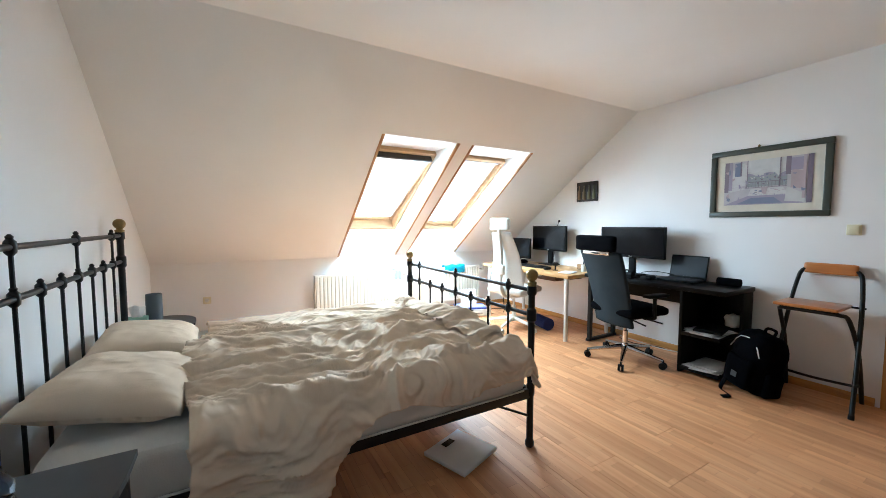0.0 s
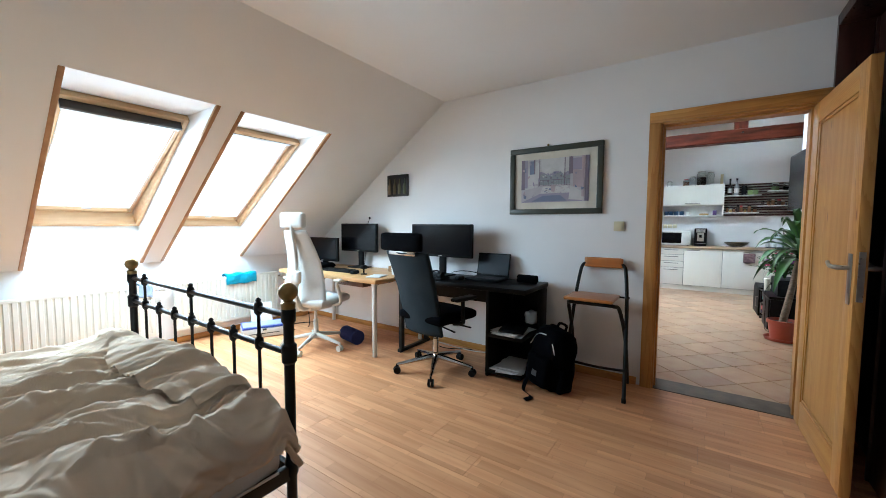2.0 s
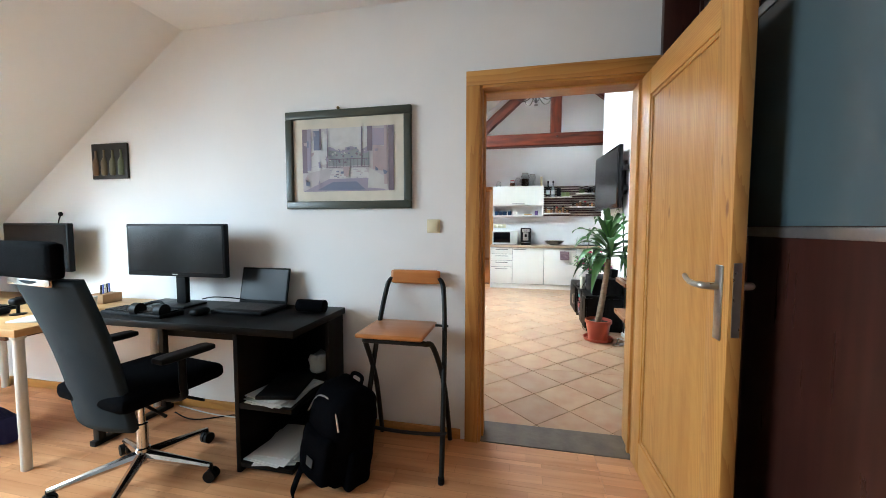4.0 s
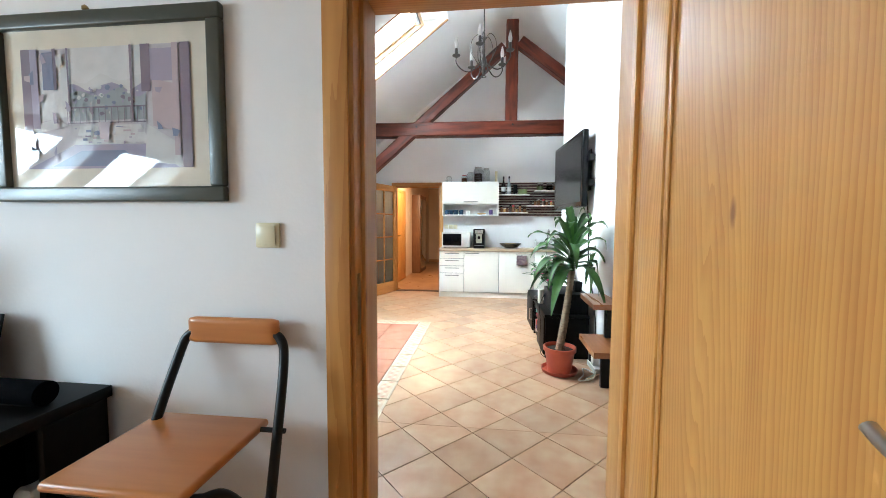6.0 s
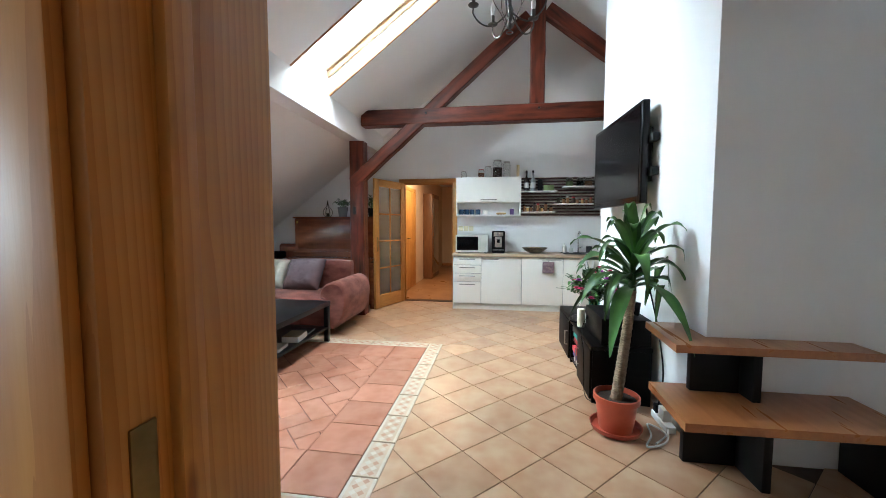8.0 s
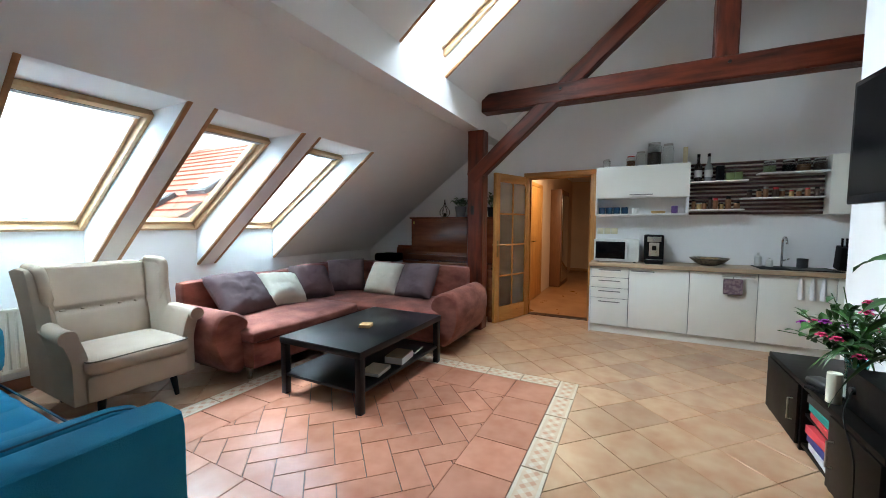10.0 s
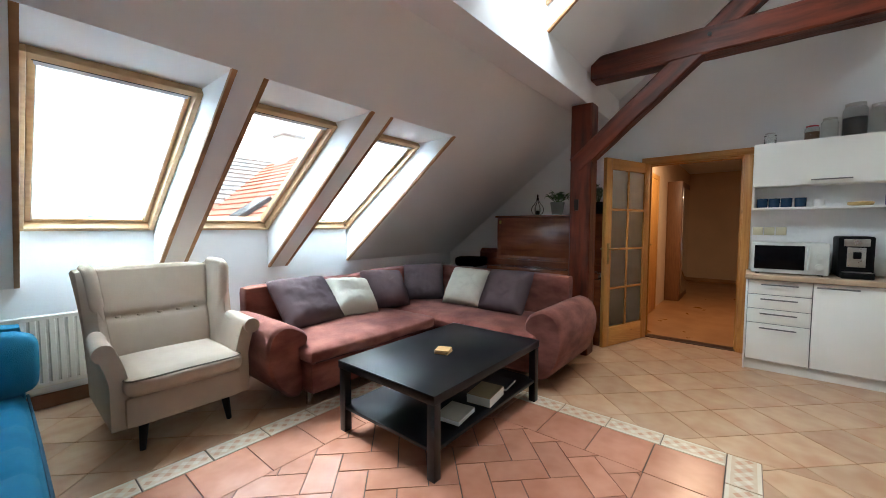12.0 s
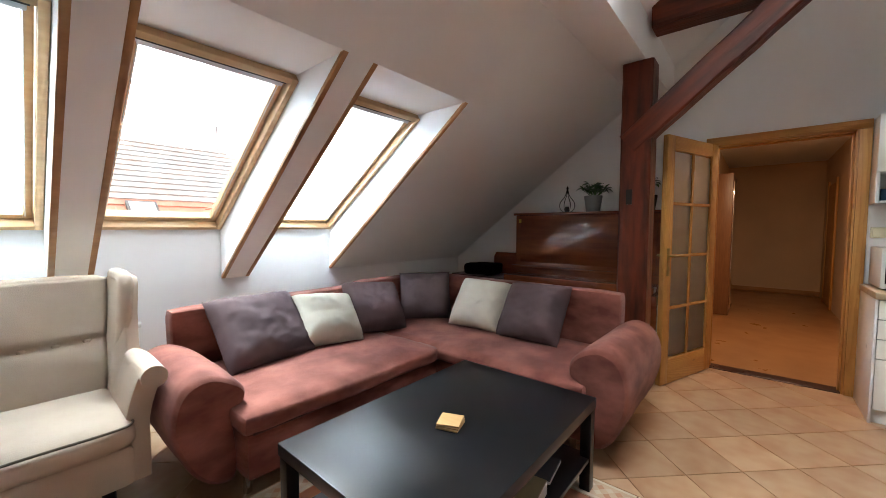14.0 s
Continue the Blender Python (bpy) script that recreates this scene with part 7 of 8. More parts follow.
for k in range(38):
    lvl = k / 37
    a = k * 2.399 + rg.uniform(-.25, .25)
    el = 0.20 + 1.10 * lvl ** 1.3 + rg.uniform(-.15, .15)
    L = rg.uniform(0.48, 0.66) * (1 - 0.15 * lvl)
    st_ = top + Vector((0, 0, 0.0 + 0.27 * lvl))
    dirn = Vector((math.cos(a) * math.cos(el), math.sin(a) * math.cos(el), math.sin(el)))
    n = 11
    wide = rg.uniform(0.034, 0.050)
    side = dirn.cross(Vector((0, 0, 1))).normalized()
    rows = []
    droop = rg.uniform(0.55, 0.95) * (1 - 0.35 * lvl)
    for q in range(n + 1):
        t = q / n
        c = st_ + dirn * L * (t - 0.16 * t ** 3) + Vector((0, 0, 0.10 * t - droop * L * t ** 2.2))
        c.y = max(c.y, TVY + 0.03 + 0.02 * (k % 4))
        ww = wide * min(1, 0.28 + t * 2.4) * max(0.02, 1 - max(0, t - 0.5) / 0.5) ** 0.6
        wv = 0.010 * math.sin(t * 11 + k)
        rows.append([crown.verts.new(c + side * ww * o + Vector((0, 0, abs(o) * ww * 0.3 + wv * o))) for o in (-1, -0.45, 0, 0.45, 1)])
    for r0, r1 in zip(rows, rows[1:]):
        for q in range(4):
            f = crown.faces.new((r0[q], r0[q + 1], r1[q + 1], r1[q]))
            f.material_index = 1 if q in (1, 2) else 0
M_STRIPE = material("leaf_stripe", (0.075, 0.19, 0.03), 0.35, second=(0.05, 0.13, 0.025), scale=14)
wpart("crown", crown, [M_LEAF, M_STRIPE], pl, "long arching green leaves with lighter stripe", smooth="all")

# offset shelf steps
M_STEP = material("orange_step_wood", (0.36, 0.14, 0.045), 0.3, second=(0.29, 0.1, 0.03), scale=3, stretch=(0.8, 10, 10), coat=0.25)
sh = thing("step_shelf", (5.75, -0.6, 0), "two offset orange wooden boards on black uprights", "step shelf")
wpart("board", prism(bmesh.new(), [(6.19, -0.315), (5.72, -0.29), (5.72, -1.2), (5.893, -1.2), (5.893, -0.512), (6.19, -0.512)], "z", 0.645, 0.685), M_STEP, sh, smooth=False)
wpart("board", prism(bmesh.new(), [(5.94, -0.25), (5.48, -0.235), (5.50, -1.2), (5.893, -1.2), (5.893, -0.512), (5.94, -0.512)], "z", 0.36, 0.40), M_STEP, sh, smooth=False)
wpart("upright", boxed(5.64, 5.885, -0.70, -0.66, 0.0, 0.359, 0.003), M_BLACK, sh)
wpart("upright", boxed(5.845, 5.885, -0.659, -0.40, 0.0, 0.359, 0.003), M_BLACK, sh)
wpart("upright", boxed(5.74, 5.885, -0.70, -0.66, 0.401, 0.644, 0.003), M_BLACK, sh)
wpart("upright", boxed(5.845, 5.885, -0.659, -0.42, 0.401, 0.644, 0.003), M_BLACK, sh)
wpart("upright", boxed(5.50, 5.885, -1.2, -1.17, 0.0, 0.359, 0.003), M_BLACK, sh)
e = thing("power_strip", (6.15, -0.42, 0), "white power strip with plugs on the floor", "power strip")
wpart("strip", boxed(6.12, 6.36, -0.49, -0.43, 0.0, 0.045, 0.006), M_WHITEP, e)
wpart("adapter", boxed(6.18, 6.26, -0.485, -0.435, 0.046, 0.12, 0.006), M_WHITEP, e)
wpart("adapter", boxed(6.29, 6.34, -0.485, -0.435, 0.046, 0.1, 0.006), M_PLBLACK, e)
cable([(6.14, -0.45, 0.03), (6.0, -0.38, 0.012), (5.95, -0.26, 0.008), (6.08, -0.33, 0.008), (6.22, -0.36, 0.008), (6.1, -0.42, 0.012), (5.98, -0.32, 0.014)], 0.006, M_WHITEP, "coil of white cable on the tiles")
cable([(6.3, -0.45, 0.08), (6.36, -0.5, 0.3), (6.5, -0.505, 0.6), (6.7, -0.51, 0.9), (6.75, -0.51, 1.3), (6.8, -0.5, 1.6)], 0.006, M_PLBLACK, "black cable rising to the television")
cable([(6.9, -0.13, 0.55), (6.8, -0.06, 0.44), (6.66, -0.05, 0.3), (6.62, -0.045, 0.1), (6.55, -0.05, 0.008), (6.45, -0.1, 0.008)], 0.003, M_PLBLACK, "thin black cable hanging down the bench")

# ---- chandelier ----
CX, CY, CZ = 6.5, 0.545, 2.68
ch = thing("chandelier", (CX, CY, CZ), "pewter chandelier with candle bulbs on a chain", "chandelier")
M_PEWTER = material("dark_pewter", (0.09, 0.085, 0.08), 0.35, metal=0.85, scale=20)
M_BULB = material("opal_bulb", (0.8, 0.8, 0.78), 0.2)
wpart("stem", lathe(bmesh.new(), [(0.004, 0.0), (0.016, 0.01), (0.02, 0.03), (0.01, 0.05), (0.022, 0.09), (0.026, 0.13), (0.012, 0.17), (0.009, 0.3), (0.016, 0.33), (0.008, 0.36), (0.005, 0.44)], CX, CY, CZ, 14), M_PEWTER, ch)
wpart("ring", tube(bmesh.new(), [(CX + 0.022 * math.cos(a), CY + 0.022 * math.sin(a), CZ - 0.02) for a in [k * 0.35 for k in range(19)]], 0.004, 6), M_PEWTER, ch)
for k in range(5):
    a = k * math.pi * 0.4 + 0.5
    c, s = math.cos(a), math.sin(a)
    P3 = lambda r, z: (CX + c * r, CY + s * r, CZ + z)
    ar = wpart("arm", tube(bmesh.new(), curve([P3(0.02, 0.11), P3(0.07, 0.06), P3(0.14, 0.02), P3(0.21, 0.04), P3(0.26, 0.1), P3(0.26, 0.15)], 6), 0.0055, 8), M_PEWTER, ch)
    wpart("wire_loop", tube(bmesh.new(), curve([P3(0.015, 0.32), P3(0.06, 0.36), P3(0.115, 0.3), P3(0.12, 0.2), P3(0.06, 0.1), P3(0.03, 0.02)], 6), 0.003, 6), M_PEWTER, ar)
    wpart("drip_pan", lathe(bmesh.new(), [(0.008, 0.145), (0.036, 0.16), (0.038, 0.165), (0.014, 0.165), (0.014, 0.225), (0.012, 0.228)], *P3(0.26, 0)[:2], CZ, 16), M_PEWTER, ar)
    wpart("bulb", lathe(bmesh.new(), [(0.011, 0.226), (0.017, 0.25), (0.018, 0.275), (0.011, 0.31), (0.003, 0.335)], *P3(0.26, 0)[:2], CZ, 12), M_BULB, ar, "opal candle bulb")
wpart("chain", tube(bmesh.new(), [(CX, CY, CZ + 0.43), (CX, CY, up(CY) + 0.01)], 0.006, 6), M_PEWTER, ch)
wpart("canopy", lathe(bmesh.new(), [(0.05, 0.0), (0.045, -0.03), (0.01, -0.05)], CX, CY, up(CY) + 0.03, 18), M_PEWTER, ch)

# ---- corner sofa ----
M_SOFA = material("dusty_rose_velour", (0.145, 0.042, 0.031), 0.8, second=(0.30, 0.112, 0.082), scale=6.0, bump=0.2, bump_scale=200, spec=0.12, mix=(0.36, 0.70), sheen=0.1, detail=9, stretch=(0.8, 0.8, 1.6))
creased(M_SOFA, 9.0, 0.16, (1.0, 1.0, 1.0))
M_PIPE = material("sofa_piping", (0.09, 0.03, 0.026), 0.8)
sf = thing("corner_sofa", (7.6, 4.0, 0), "dusty rose velour corner sofa with rolled arms", "sofa")
wpart("back_left", rounded(bmesh.new(), 6.36, 7.72, 4.47, 4.62, 0.12, 0.775, 0.03, 8, wob=0.004), M_SOFA, sf)
wpart("back_corner", rounded(bmesh.new(), 7.725, 8.64, 4.47, 4.62, 0.12, 0.80, 0.03, 8, wob=0.004), M_SOFA, sf)
wpart("back_right", rounded(bmesh.new(), 8.50, 8.64, 2.60, 4.465, 0.12, 0.81, 0.03, 8, wob=0.004), M_SOFA, sf)
wpart("base_left", rounded(bmesh.new(), 6.42, 7.72, 3.60, 4.46, 0.10, 0.33, 0.03, 6), M_SOFA, sf)
wpart("base_right", rounded(bmesh.new(), 7.725, 8.495, 2.55, 4.46, 0.10, 0.33, 0.03, 6), M_SOFA, sf)
wpart("seat_left", rounded(bmesh.new(), 6.40, 7.715, 3.57, 4.465, 0.325, 0.43, 0.035, 14, puff=(0, 0.02, 0.03), wob=0.010, wscale=5), M_SOFA, sf)
wpart("seat_right", rounded(bmesh.new(), 7.70, 8.495, 2.56, 4.465, 0.325, 0.43, 0.035, 14, puff=(0.015, 0, 0.025), wob=0.010, wscale=5), M_SOFA, sf)
wpart("piping", tube(bmesh.new(), [(6.44, 3.575, 0.34), (7.69, 3.575, 0.34)], 0.006, 6), M_PIPE, sf)
wpart("piping", tube(bmesh.new(), [(7.705, 2.6, 0.34), (7.705, 3.55, 0.34)], 0.006, 6), M_PIPE, sf)


def rolled_arm(name, along, u0, u1, prof):
    """A scrolled arm: its outline swept along one axis, with softened ends."""
    n = len(prof)
    cx, cz = sum(p[0] for p in prof) / n, sum(p[1] for p in prof) / n
    bm = bmesh.new()
    rings = []
    for t, k in ((0, 0.90), (0.012, 0.96), (0.035, 1.0), (0.3, 1.0), (0.6, 1.0), (u1 - u0 - 0.03, 1.0), (u1 - u0 - 0.01, 0.96), (u1 - u0, 0.9)):
        r = []
        for p in prof:
            a, z = cx + (p[0] - cx) * k, cz + (p[1] - cz) * k
            w = 0.006 * noise.noise(Vector((a * 6, t * 5, z * 6)))
            r.append(bm.verts.new((a + w, u0 + t, z + w) if along == "y" else (u0 + t, a + w, z + w)))
        rings.append(r)
    for a, b in zip(rings, rings[1:]):
        for i in range(n):
            bm.faces.new((a[i], a[(i + 1) % n], b[(i + 1) % n], b[i]))
    bm.faces.new(rings[0][::-1]), bm.faces.new(rings[-1])
    return wpart(name, bm, M_SOFA, sf)


def closed(pts, n=5):
    pts = [Vector((p[0], 0, p[1])) for p in pts]
    out = []
    N = len(pts)
    for i in range(N):
        p0, p1, p2, p3 = pts[i - 1], pts[i], pts[(i + 1) % N], pts[(i + 2) % N]
        for k in range(n):
            t = k / n
            q = 0.5 * (2 * p1 + (p2 - p0) * t + (2 * p0 - 5 * p1 + 4 * p2 - p3) * t * t + (3 * p1 - p0 - 3 * p2 + p3) * t ** 3)
            out.append((q.x, q.z))
    return out


prof = [(6.40, 0.42), (6.46, 0.45), (6.47, 0.51), (6.41, 0.565), (6.31, 0.60), (6.215, 0.565), (6.175, 0.45), (6.19, 0.30), (6.25, 0.16), (6.34, 0.08), (6.42, 0.09), (6.425, 0.25)]
rolled_arm("arm_left", "y", 3.72, 4.468, closed(prof))
prof = [(2.60, 0.42), (2.66, 0.46), (2.66, 0.53), (2.60, 0.595), (2.50, 0.63), (2.40, 0.58), (2.355, 0.45), (2.37, 0.30), (2.42, 0.16), (2.50, 0.08), (2.56, 0.09), (2.565, 0.25)]
rolled_arm("arm_right", "x", 7.74, 8.60, closed(prof))
for x, y in ((6.46, 3.71), (7.5, 3.68), (7.82, 2.66), (8.45, 2.66), (6.46, 4.4), (8.5, 4.4)):
    wpart("leg", lathe(bmesh.new(), [(0.018, 0), (0.02, 0.004), (0.02, 0.11)], x, y, 0, 14), M_CHROME, sf)
M_MAUVE = material("mauve_cotton", (0.125, 0.086, 0.088), 0.9, second=(0.105, 0.072, 0.075), scale=6, bump=0.2, bump_scale=300, spec=0.15)
creased(M_MAUVE, 7.0, 0.22, (0.5, 0.5, 2.2))
M_IVORYC = material("ivory_cotton", (0.60, 0.56, 0.46), 0.9, second=(0.55, 0.5, 0.41), scale=6, bump=0.2, bump_scale=300, spec=0.15)
for k, (x, y, z, s, lean, yaw, roll, m_, lab) in enumerate((
        (6.80, 4.29, 0.615, 0.56, -44, 4, 1, M_MAUVE, "mauve cotton cushion leaning on the sofa back"),
        (7.25, 4.26, 0.60, 0.46, -46, -4, 7, M_IVORYC, "ivory cotton cushion slumped on the sofa"),
        (7.70, 4.28, 0.62, 0.48, -40, -12, 5, M_MAUVE, "mauve cotton cushion leaning on the sofa back"),
        (8.28, 4.25, 0.635, 0.48, -26, -48, -2, M_MAUVE, "mauve cotton cushion in the sofa corner"),
        (8.31, 3.64, 0.63, 0.47, -36, -84, 2, M_IVORYC, "ivory cotton cushion leaning on the sofa back"),
        (8.30, 3.16, 0.635, 0.50, -36, -92, -2, M_MAUVE, "mauve cotton cushion leaning on the sofa back"))):
    e = thing("sofa_cushion", (x, y, z - s / 2), lab, "cushion", "cushions on the sofa")
    wpart("cover", cushion(bmesh.new(), s, s * 0.94, 0.245, pose(x, y, z, lean, 0, yaw) @ pose(0, 0, 0, 0, roll, 0), k + 2, 34, 0.014), m_, e, smooth="all")

# ---- coffee table ----
ct = thing("coffee_table", (6.93, 2.83, 0), "black-brown coffee table with lower shelf", "coffee table")
M_TABLE = material("black_table_foil", (0.007, 0.007, 0.008), 0.32, second=(0.008, 0.008, 0.009), scale=6, spec=0.28, rough_var=0.015)
wpart("tabletop", boxed(6.395, 7.575, 2.455, 3.25, 0.40, 0.45, 0.003), M_TABLE, ct)
for x in (6.40, 7.52):
    for y in (2.46, 3.195):
        wpart("leg", boxed(x, x + 0.05, y, y + 0.05, 0, 0.3995, 0.002), M_TABLE, ct)
wpart("lower_shelf", boxed(6.407, 7.563, 2.467, 3.238, 0.145, 0.165, 0.002), M_TABLE, ct)
e = thing("coaster_stack", (6.92, 2.83, 0.45), "small stack of pale wooden coasters", "coasters")
for k in range(3):
    wpart("coaster", boxed(-0.048, 0.048, -0.048, 0.048, 0.0005 + k * 0.009, 0.0085 + k * 0.009, 0.002, 1, pose(6.92, 2.83, 0.45, 0, 0, 18 + 3 * k)), M_BEECH, e)
for x, y, w_, h, c in ((6.75, 2.6, 0.2, 0.03, (0.5, 0.45, 0.35)), (7.05, 2.58, 0.22, 0.06, (0.38, 0.3, 0.18)), (7.3, 2.62, 0.18, 0.02, (0.05, 0.05, 0.06))):
    e = thing("book", (x, y, 0.165), "book lying on the lower table shelf", "book", "books under the table")
    wpart("cover", boxed(-w_ / 2, w_ / 2, -0.08, 0.08, 0.001, h, 0.002, 1, pose(x, y, 0.165, 0, 0, 8)), material("table_book", c, 0.5), e)
    wpart("page_block", boxed(-w_ / 2 - 0.0005, w_ / 2 - 0.004, -0.0805, 0.0805, 0.004, h - 0.003, 0, 1, pose(x, y, 0.165, 0, 0, 8)), M_PAPER, e)

# ---- wing chair ----
M_CREAMF = material("cream_upholstery", (0.49, 0.39, 0.30), 0.9, second=(0.45, 0.355, 0.27), scale=5, bump=0.25, bump_scale=260, spec=0.15)
M_PIPEC = material("brown_piping", (0.12, 0.09, 0.06), 0.8)
wg = thing("wing_chair", (5.78, 4.25, 0), "cream upholstered wing armchair with dark legs", "armchair")
AX0, AX1 = 5.475, 6.085
wpart("seat_base", rounded(bmesh.new(), AX0, AX1, 3.90, 4.62, 0.15, 0.335, 0.03, 8), M_CREAMF, wg)
wpart("seat_cushion", rounded(bmesh.new(), AX0 + 0.0, AX1 - 0.0, 3.865, 4.45, 0.335, 0.445, 0.045, 10, puff=(0, 0.015, 0.025), wob=0.004), M_CREAMF, wg)
wpart("piping", tube(bmesh.new(), curve([(AX0 + 0.01, 4.0, 0.43), (AX0 + 0.03, 3.875, 0.432), (5.78, 3.858, 0.437), (AX1 - 0.03, 3.875, 0.432), (AX1 - 0.01, 4.0, 0.43)], 6), 0.005, 6), M_PIPEC, wg)


def chair_back(u, v):
    """Inner face of the tall back, tucked along a row of buttons."""
    x = 5.78 + (u - 0.5) * (0.56 + 0.09 * v)
    z = 0.40 + 0.60 * v
    y = 4.40 + 0.17 * v - 0.03 * math.sin(math.pi * u) * (1 - 0.3 * v)
    tuck = math.exp(-((v - 0.48) / 0.03) ** 2)
    y += 0.022 * tuck - 0.015 * math.sin(math.pi * min(1, v / 0.48))
    return Vector((x, y, z))


ob = wpart("back_cushion", sheet(bmesh.new(), chair_back, 24, 34), M_CREAMF, wg, smooth="all")
so = ob.modifiers.new("thickness", "SOLIDIFY")
so.thickness, so.offset = 0.1, 1
bmb = bmesh.new()
rounded(bmb, 5.44, 6.12, -0.06, 0.06, 0.0, 0.82, 0.05, 8, puff=(0, 0.01, 0.01), m=Matrix.Translation((0, 4.52, 0.195)) @ pose(0, 0, 0, -11, 0, 0))
wpart("outer_back", bmb, M_CREAMF, wg)
for k in range(5):
    p = chair_back(0.13 + k * 0.185, 0.48)
    wpart("button", lathe(bmesh.new(), [(0.003, -0.008), (0.014, -0.006), (0.016, 0), (0.014, 0.006), (0.003, 0.008)], p.x, p.y - 0.012, p.z, 12), M_CREAMF, wg)
for s, xe in ((-1, AX0), (1, AX1)):
    arm = bmesh.new()
    n = 16

    def side_f(u, v, s=s, xe=xe):
        """Side of the chair: arm in front, sweeping up into the wing behind."""
        y = 3.93 + 0.72 * u
        rise = 0.5 - 0.5 * math.cos(math.pi * min(1, max(0, (u - 0.47) / 0.13)))
        topz = 0.612 + 0.02 * u + 0.385 * rise - 0.03 * max(0, u - 0.85) * 6
        z = 0.155 + (topz - 0.155) * v
        flare = 0.055 * max(0, (v - 0.55) / 0.45) ** 1.5 * (1 - rise * 0.7)
        return Vector((xe + s * (0.015 + flare + 0.045 * rise * v ** 1.5), y + 0.03 * rise * v ** 2, z))
    sheet(arm, side_f, 26, 20)
    ob = wpart("arm_and_wing", arm, M_CREAMF, wg, smooth="all")
    so = ob.modifiers.new("thickness", "SOLIDIFY")
    so.thickness, so.offset = 0.085, 0
    bv = ob.modifiers.new("soft", "BEVEL")
    bv.width, bv.segments, bv.limit_method, bv.angle_limit = 0.03, 3, "ANGLE", radians(40)
    wpart("arm_roll", tube(bmesh.new(), curve([(xe + s * 0.075, 3.90, 0.605), (xe + s * 0.075, 4.1, 0.61), (xe + s * 0.06, 4.25, 0.63)], 5), [0.05] * 8 + [0.045, 0.04, 0.035], 14), M_CREAMF, wg)
    wpart("wing_roll", tube(bmesh.new(), curve([(xe + s * 0.02, 4.33, 0.64), (xe + s * 0.04, 4.315, 0.80), (xe + s * 0.055, 4.33, 0.95), (xe + s * 0.06, 4.38, 1.005), (xe + s * 0.055, 4.58, 1.01)], 6), [0.026] * 6 + [0.034] * 19, 12), M_CREAMF, wg)
    for y in (3.96, 4.52):
        wpart("leg", tube(bmesh.new(), [(xe - s * 0.09, y, 0.16), (xe - s * 0.075, y - 0.02 if y < 4.2 else y + 0.03, 0.0)], [0.026, 0.015], 10), M_BLACK, wg)

# ---- blue sofa ----
M_BLUEF = material("petrol_blue_fabric", (0.028, 0.215, 0.355), 0.85, second=(0.018, 0.165, 0.29), scale=5, bump=0.3, bump_scale=240, spec=0.2)
M_PIPEB = material("navy_piping", (0.008, 0.075, 0.13), 0.8)
bs = thing("blue_sofa", (4.65, 3.1, 0), "petrol blue fabric sofa with tufted seat", "sofa")
wpart("arm", rounded(bmesh.new(), 4.22, 5.09, 2.05, 2.22, 0.12, 0.745, 0.025, 8, wob=0.004), M_BLUEF, bs)
wpart("arm_bolster", rounded(bmesh.new(), 4.30, 5.06, 2.222, 2.33, 0.43, 0.735, 0.04, 8, puff=(0, 0.01, 0.01), wob=0.008), M_BLUEF, bs)
wpart("arm", rounded(bmesh.new(), 4.22, 5.13, 4.22, 4.36, 0.12, 0.76, 0.025, 8, wob=0.004), M_BLUEF, bs)
wpart("arm_bolster", rounded(bmesh.new(), 4.30, 5.17, 4.02, 4.218, 0.44, 0.745, 0.06, 8, puff=(0.01, 0.01, 0.01), wob=0.008), M_BLUEF, bs)
wpart("base", rounded(bmesh.new(), 4.22, 5.08, 2.222, 4.218, 0.14, 0.31, 0.02, 6), M_BLUEF, bs)
wpart("back", rounded(bmesh.new(), 4.20, 4.40, 2.222, 4.218, 0.31, 0.82, 0.05, 8, wob=0.005), M_BLUEF, bs)


def tuft(u, v):
    x, y = 4.38 + 0.76 * u, 2.24 + 1.96 * v
    r = abs(math.sin(v * math.pi * 8.0))
    edge = min(1, 14 * u * (1 - u) + 0.02) ** 0.5
    return Vector((x, y, 0.335 + (0.085 + 0.022 * r ** 0.6 + 0.006 * noise.noise(Vector((x * 8, y * 8, 0)))) * edge))


ob = wpart("seat_cushion", sheet(bmesh.new(), tuft, 26, 110), M_BLUEF, bs, smooth="all")
wpart("seat_front", rounded(bmesh.new(), 4.42, 5.135, 2.24, 4.2, 0.31, 0.40, 0.04, 8), M_BLUEF, bs)
wpart("piping", tube(bmesh.new(), curve([(5.135, 2.26, 0.40), (5.14, 2.8, 0.405), (5.14, 3.5, 0.405), (5.135, 4.18, 0.40)], 8), 0.006, 6), M_PIPEB, bs)
wpart("piping", tube(bmesh.new(), curve([(4.4, 2.235, 0.74), (4.8, 2.235, 0.745), (5.0, 2.24, 0.74), (5.06, 2.245, 0.68), (5.07, 2.25, 0.5)], 6), 0.003, 6), M_PIPEB, bs)
for x in (4.3, 5.0):
    for y in (2.13, 4.28):
        wpart("leg", tube(bmesh.new(), [(x, y, 0.13), (x, y, 0.0)], [0.024, 0.015], 10), M_WENGE, bs)

radiator(4.35, 6.22, YKL, 0.177, 0.675, "ivory ribbed panel radiator behind the armchair")

# ---- piano corner ----
M_PIANO = material("piano_mahogany", (0.22, 0.062, 0.022), 0.2, second=(0.13, 0.034, 0.013), scale=2.5, stretch=(8, 1.0, 8), coat=0.6, coat_rough=0.08)
pn = thing("upright_piano", (9.55, 3.25, 0), "glossy mahogany upright piano against the gable", "piano")
wpart("case", boxed(9.42, 9.85, 2.50, 3.94, 0.0, 1.399, 0.006), M_PIANO, pn)
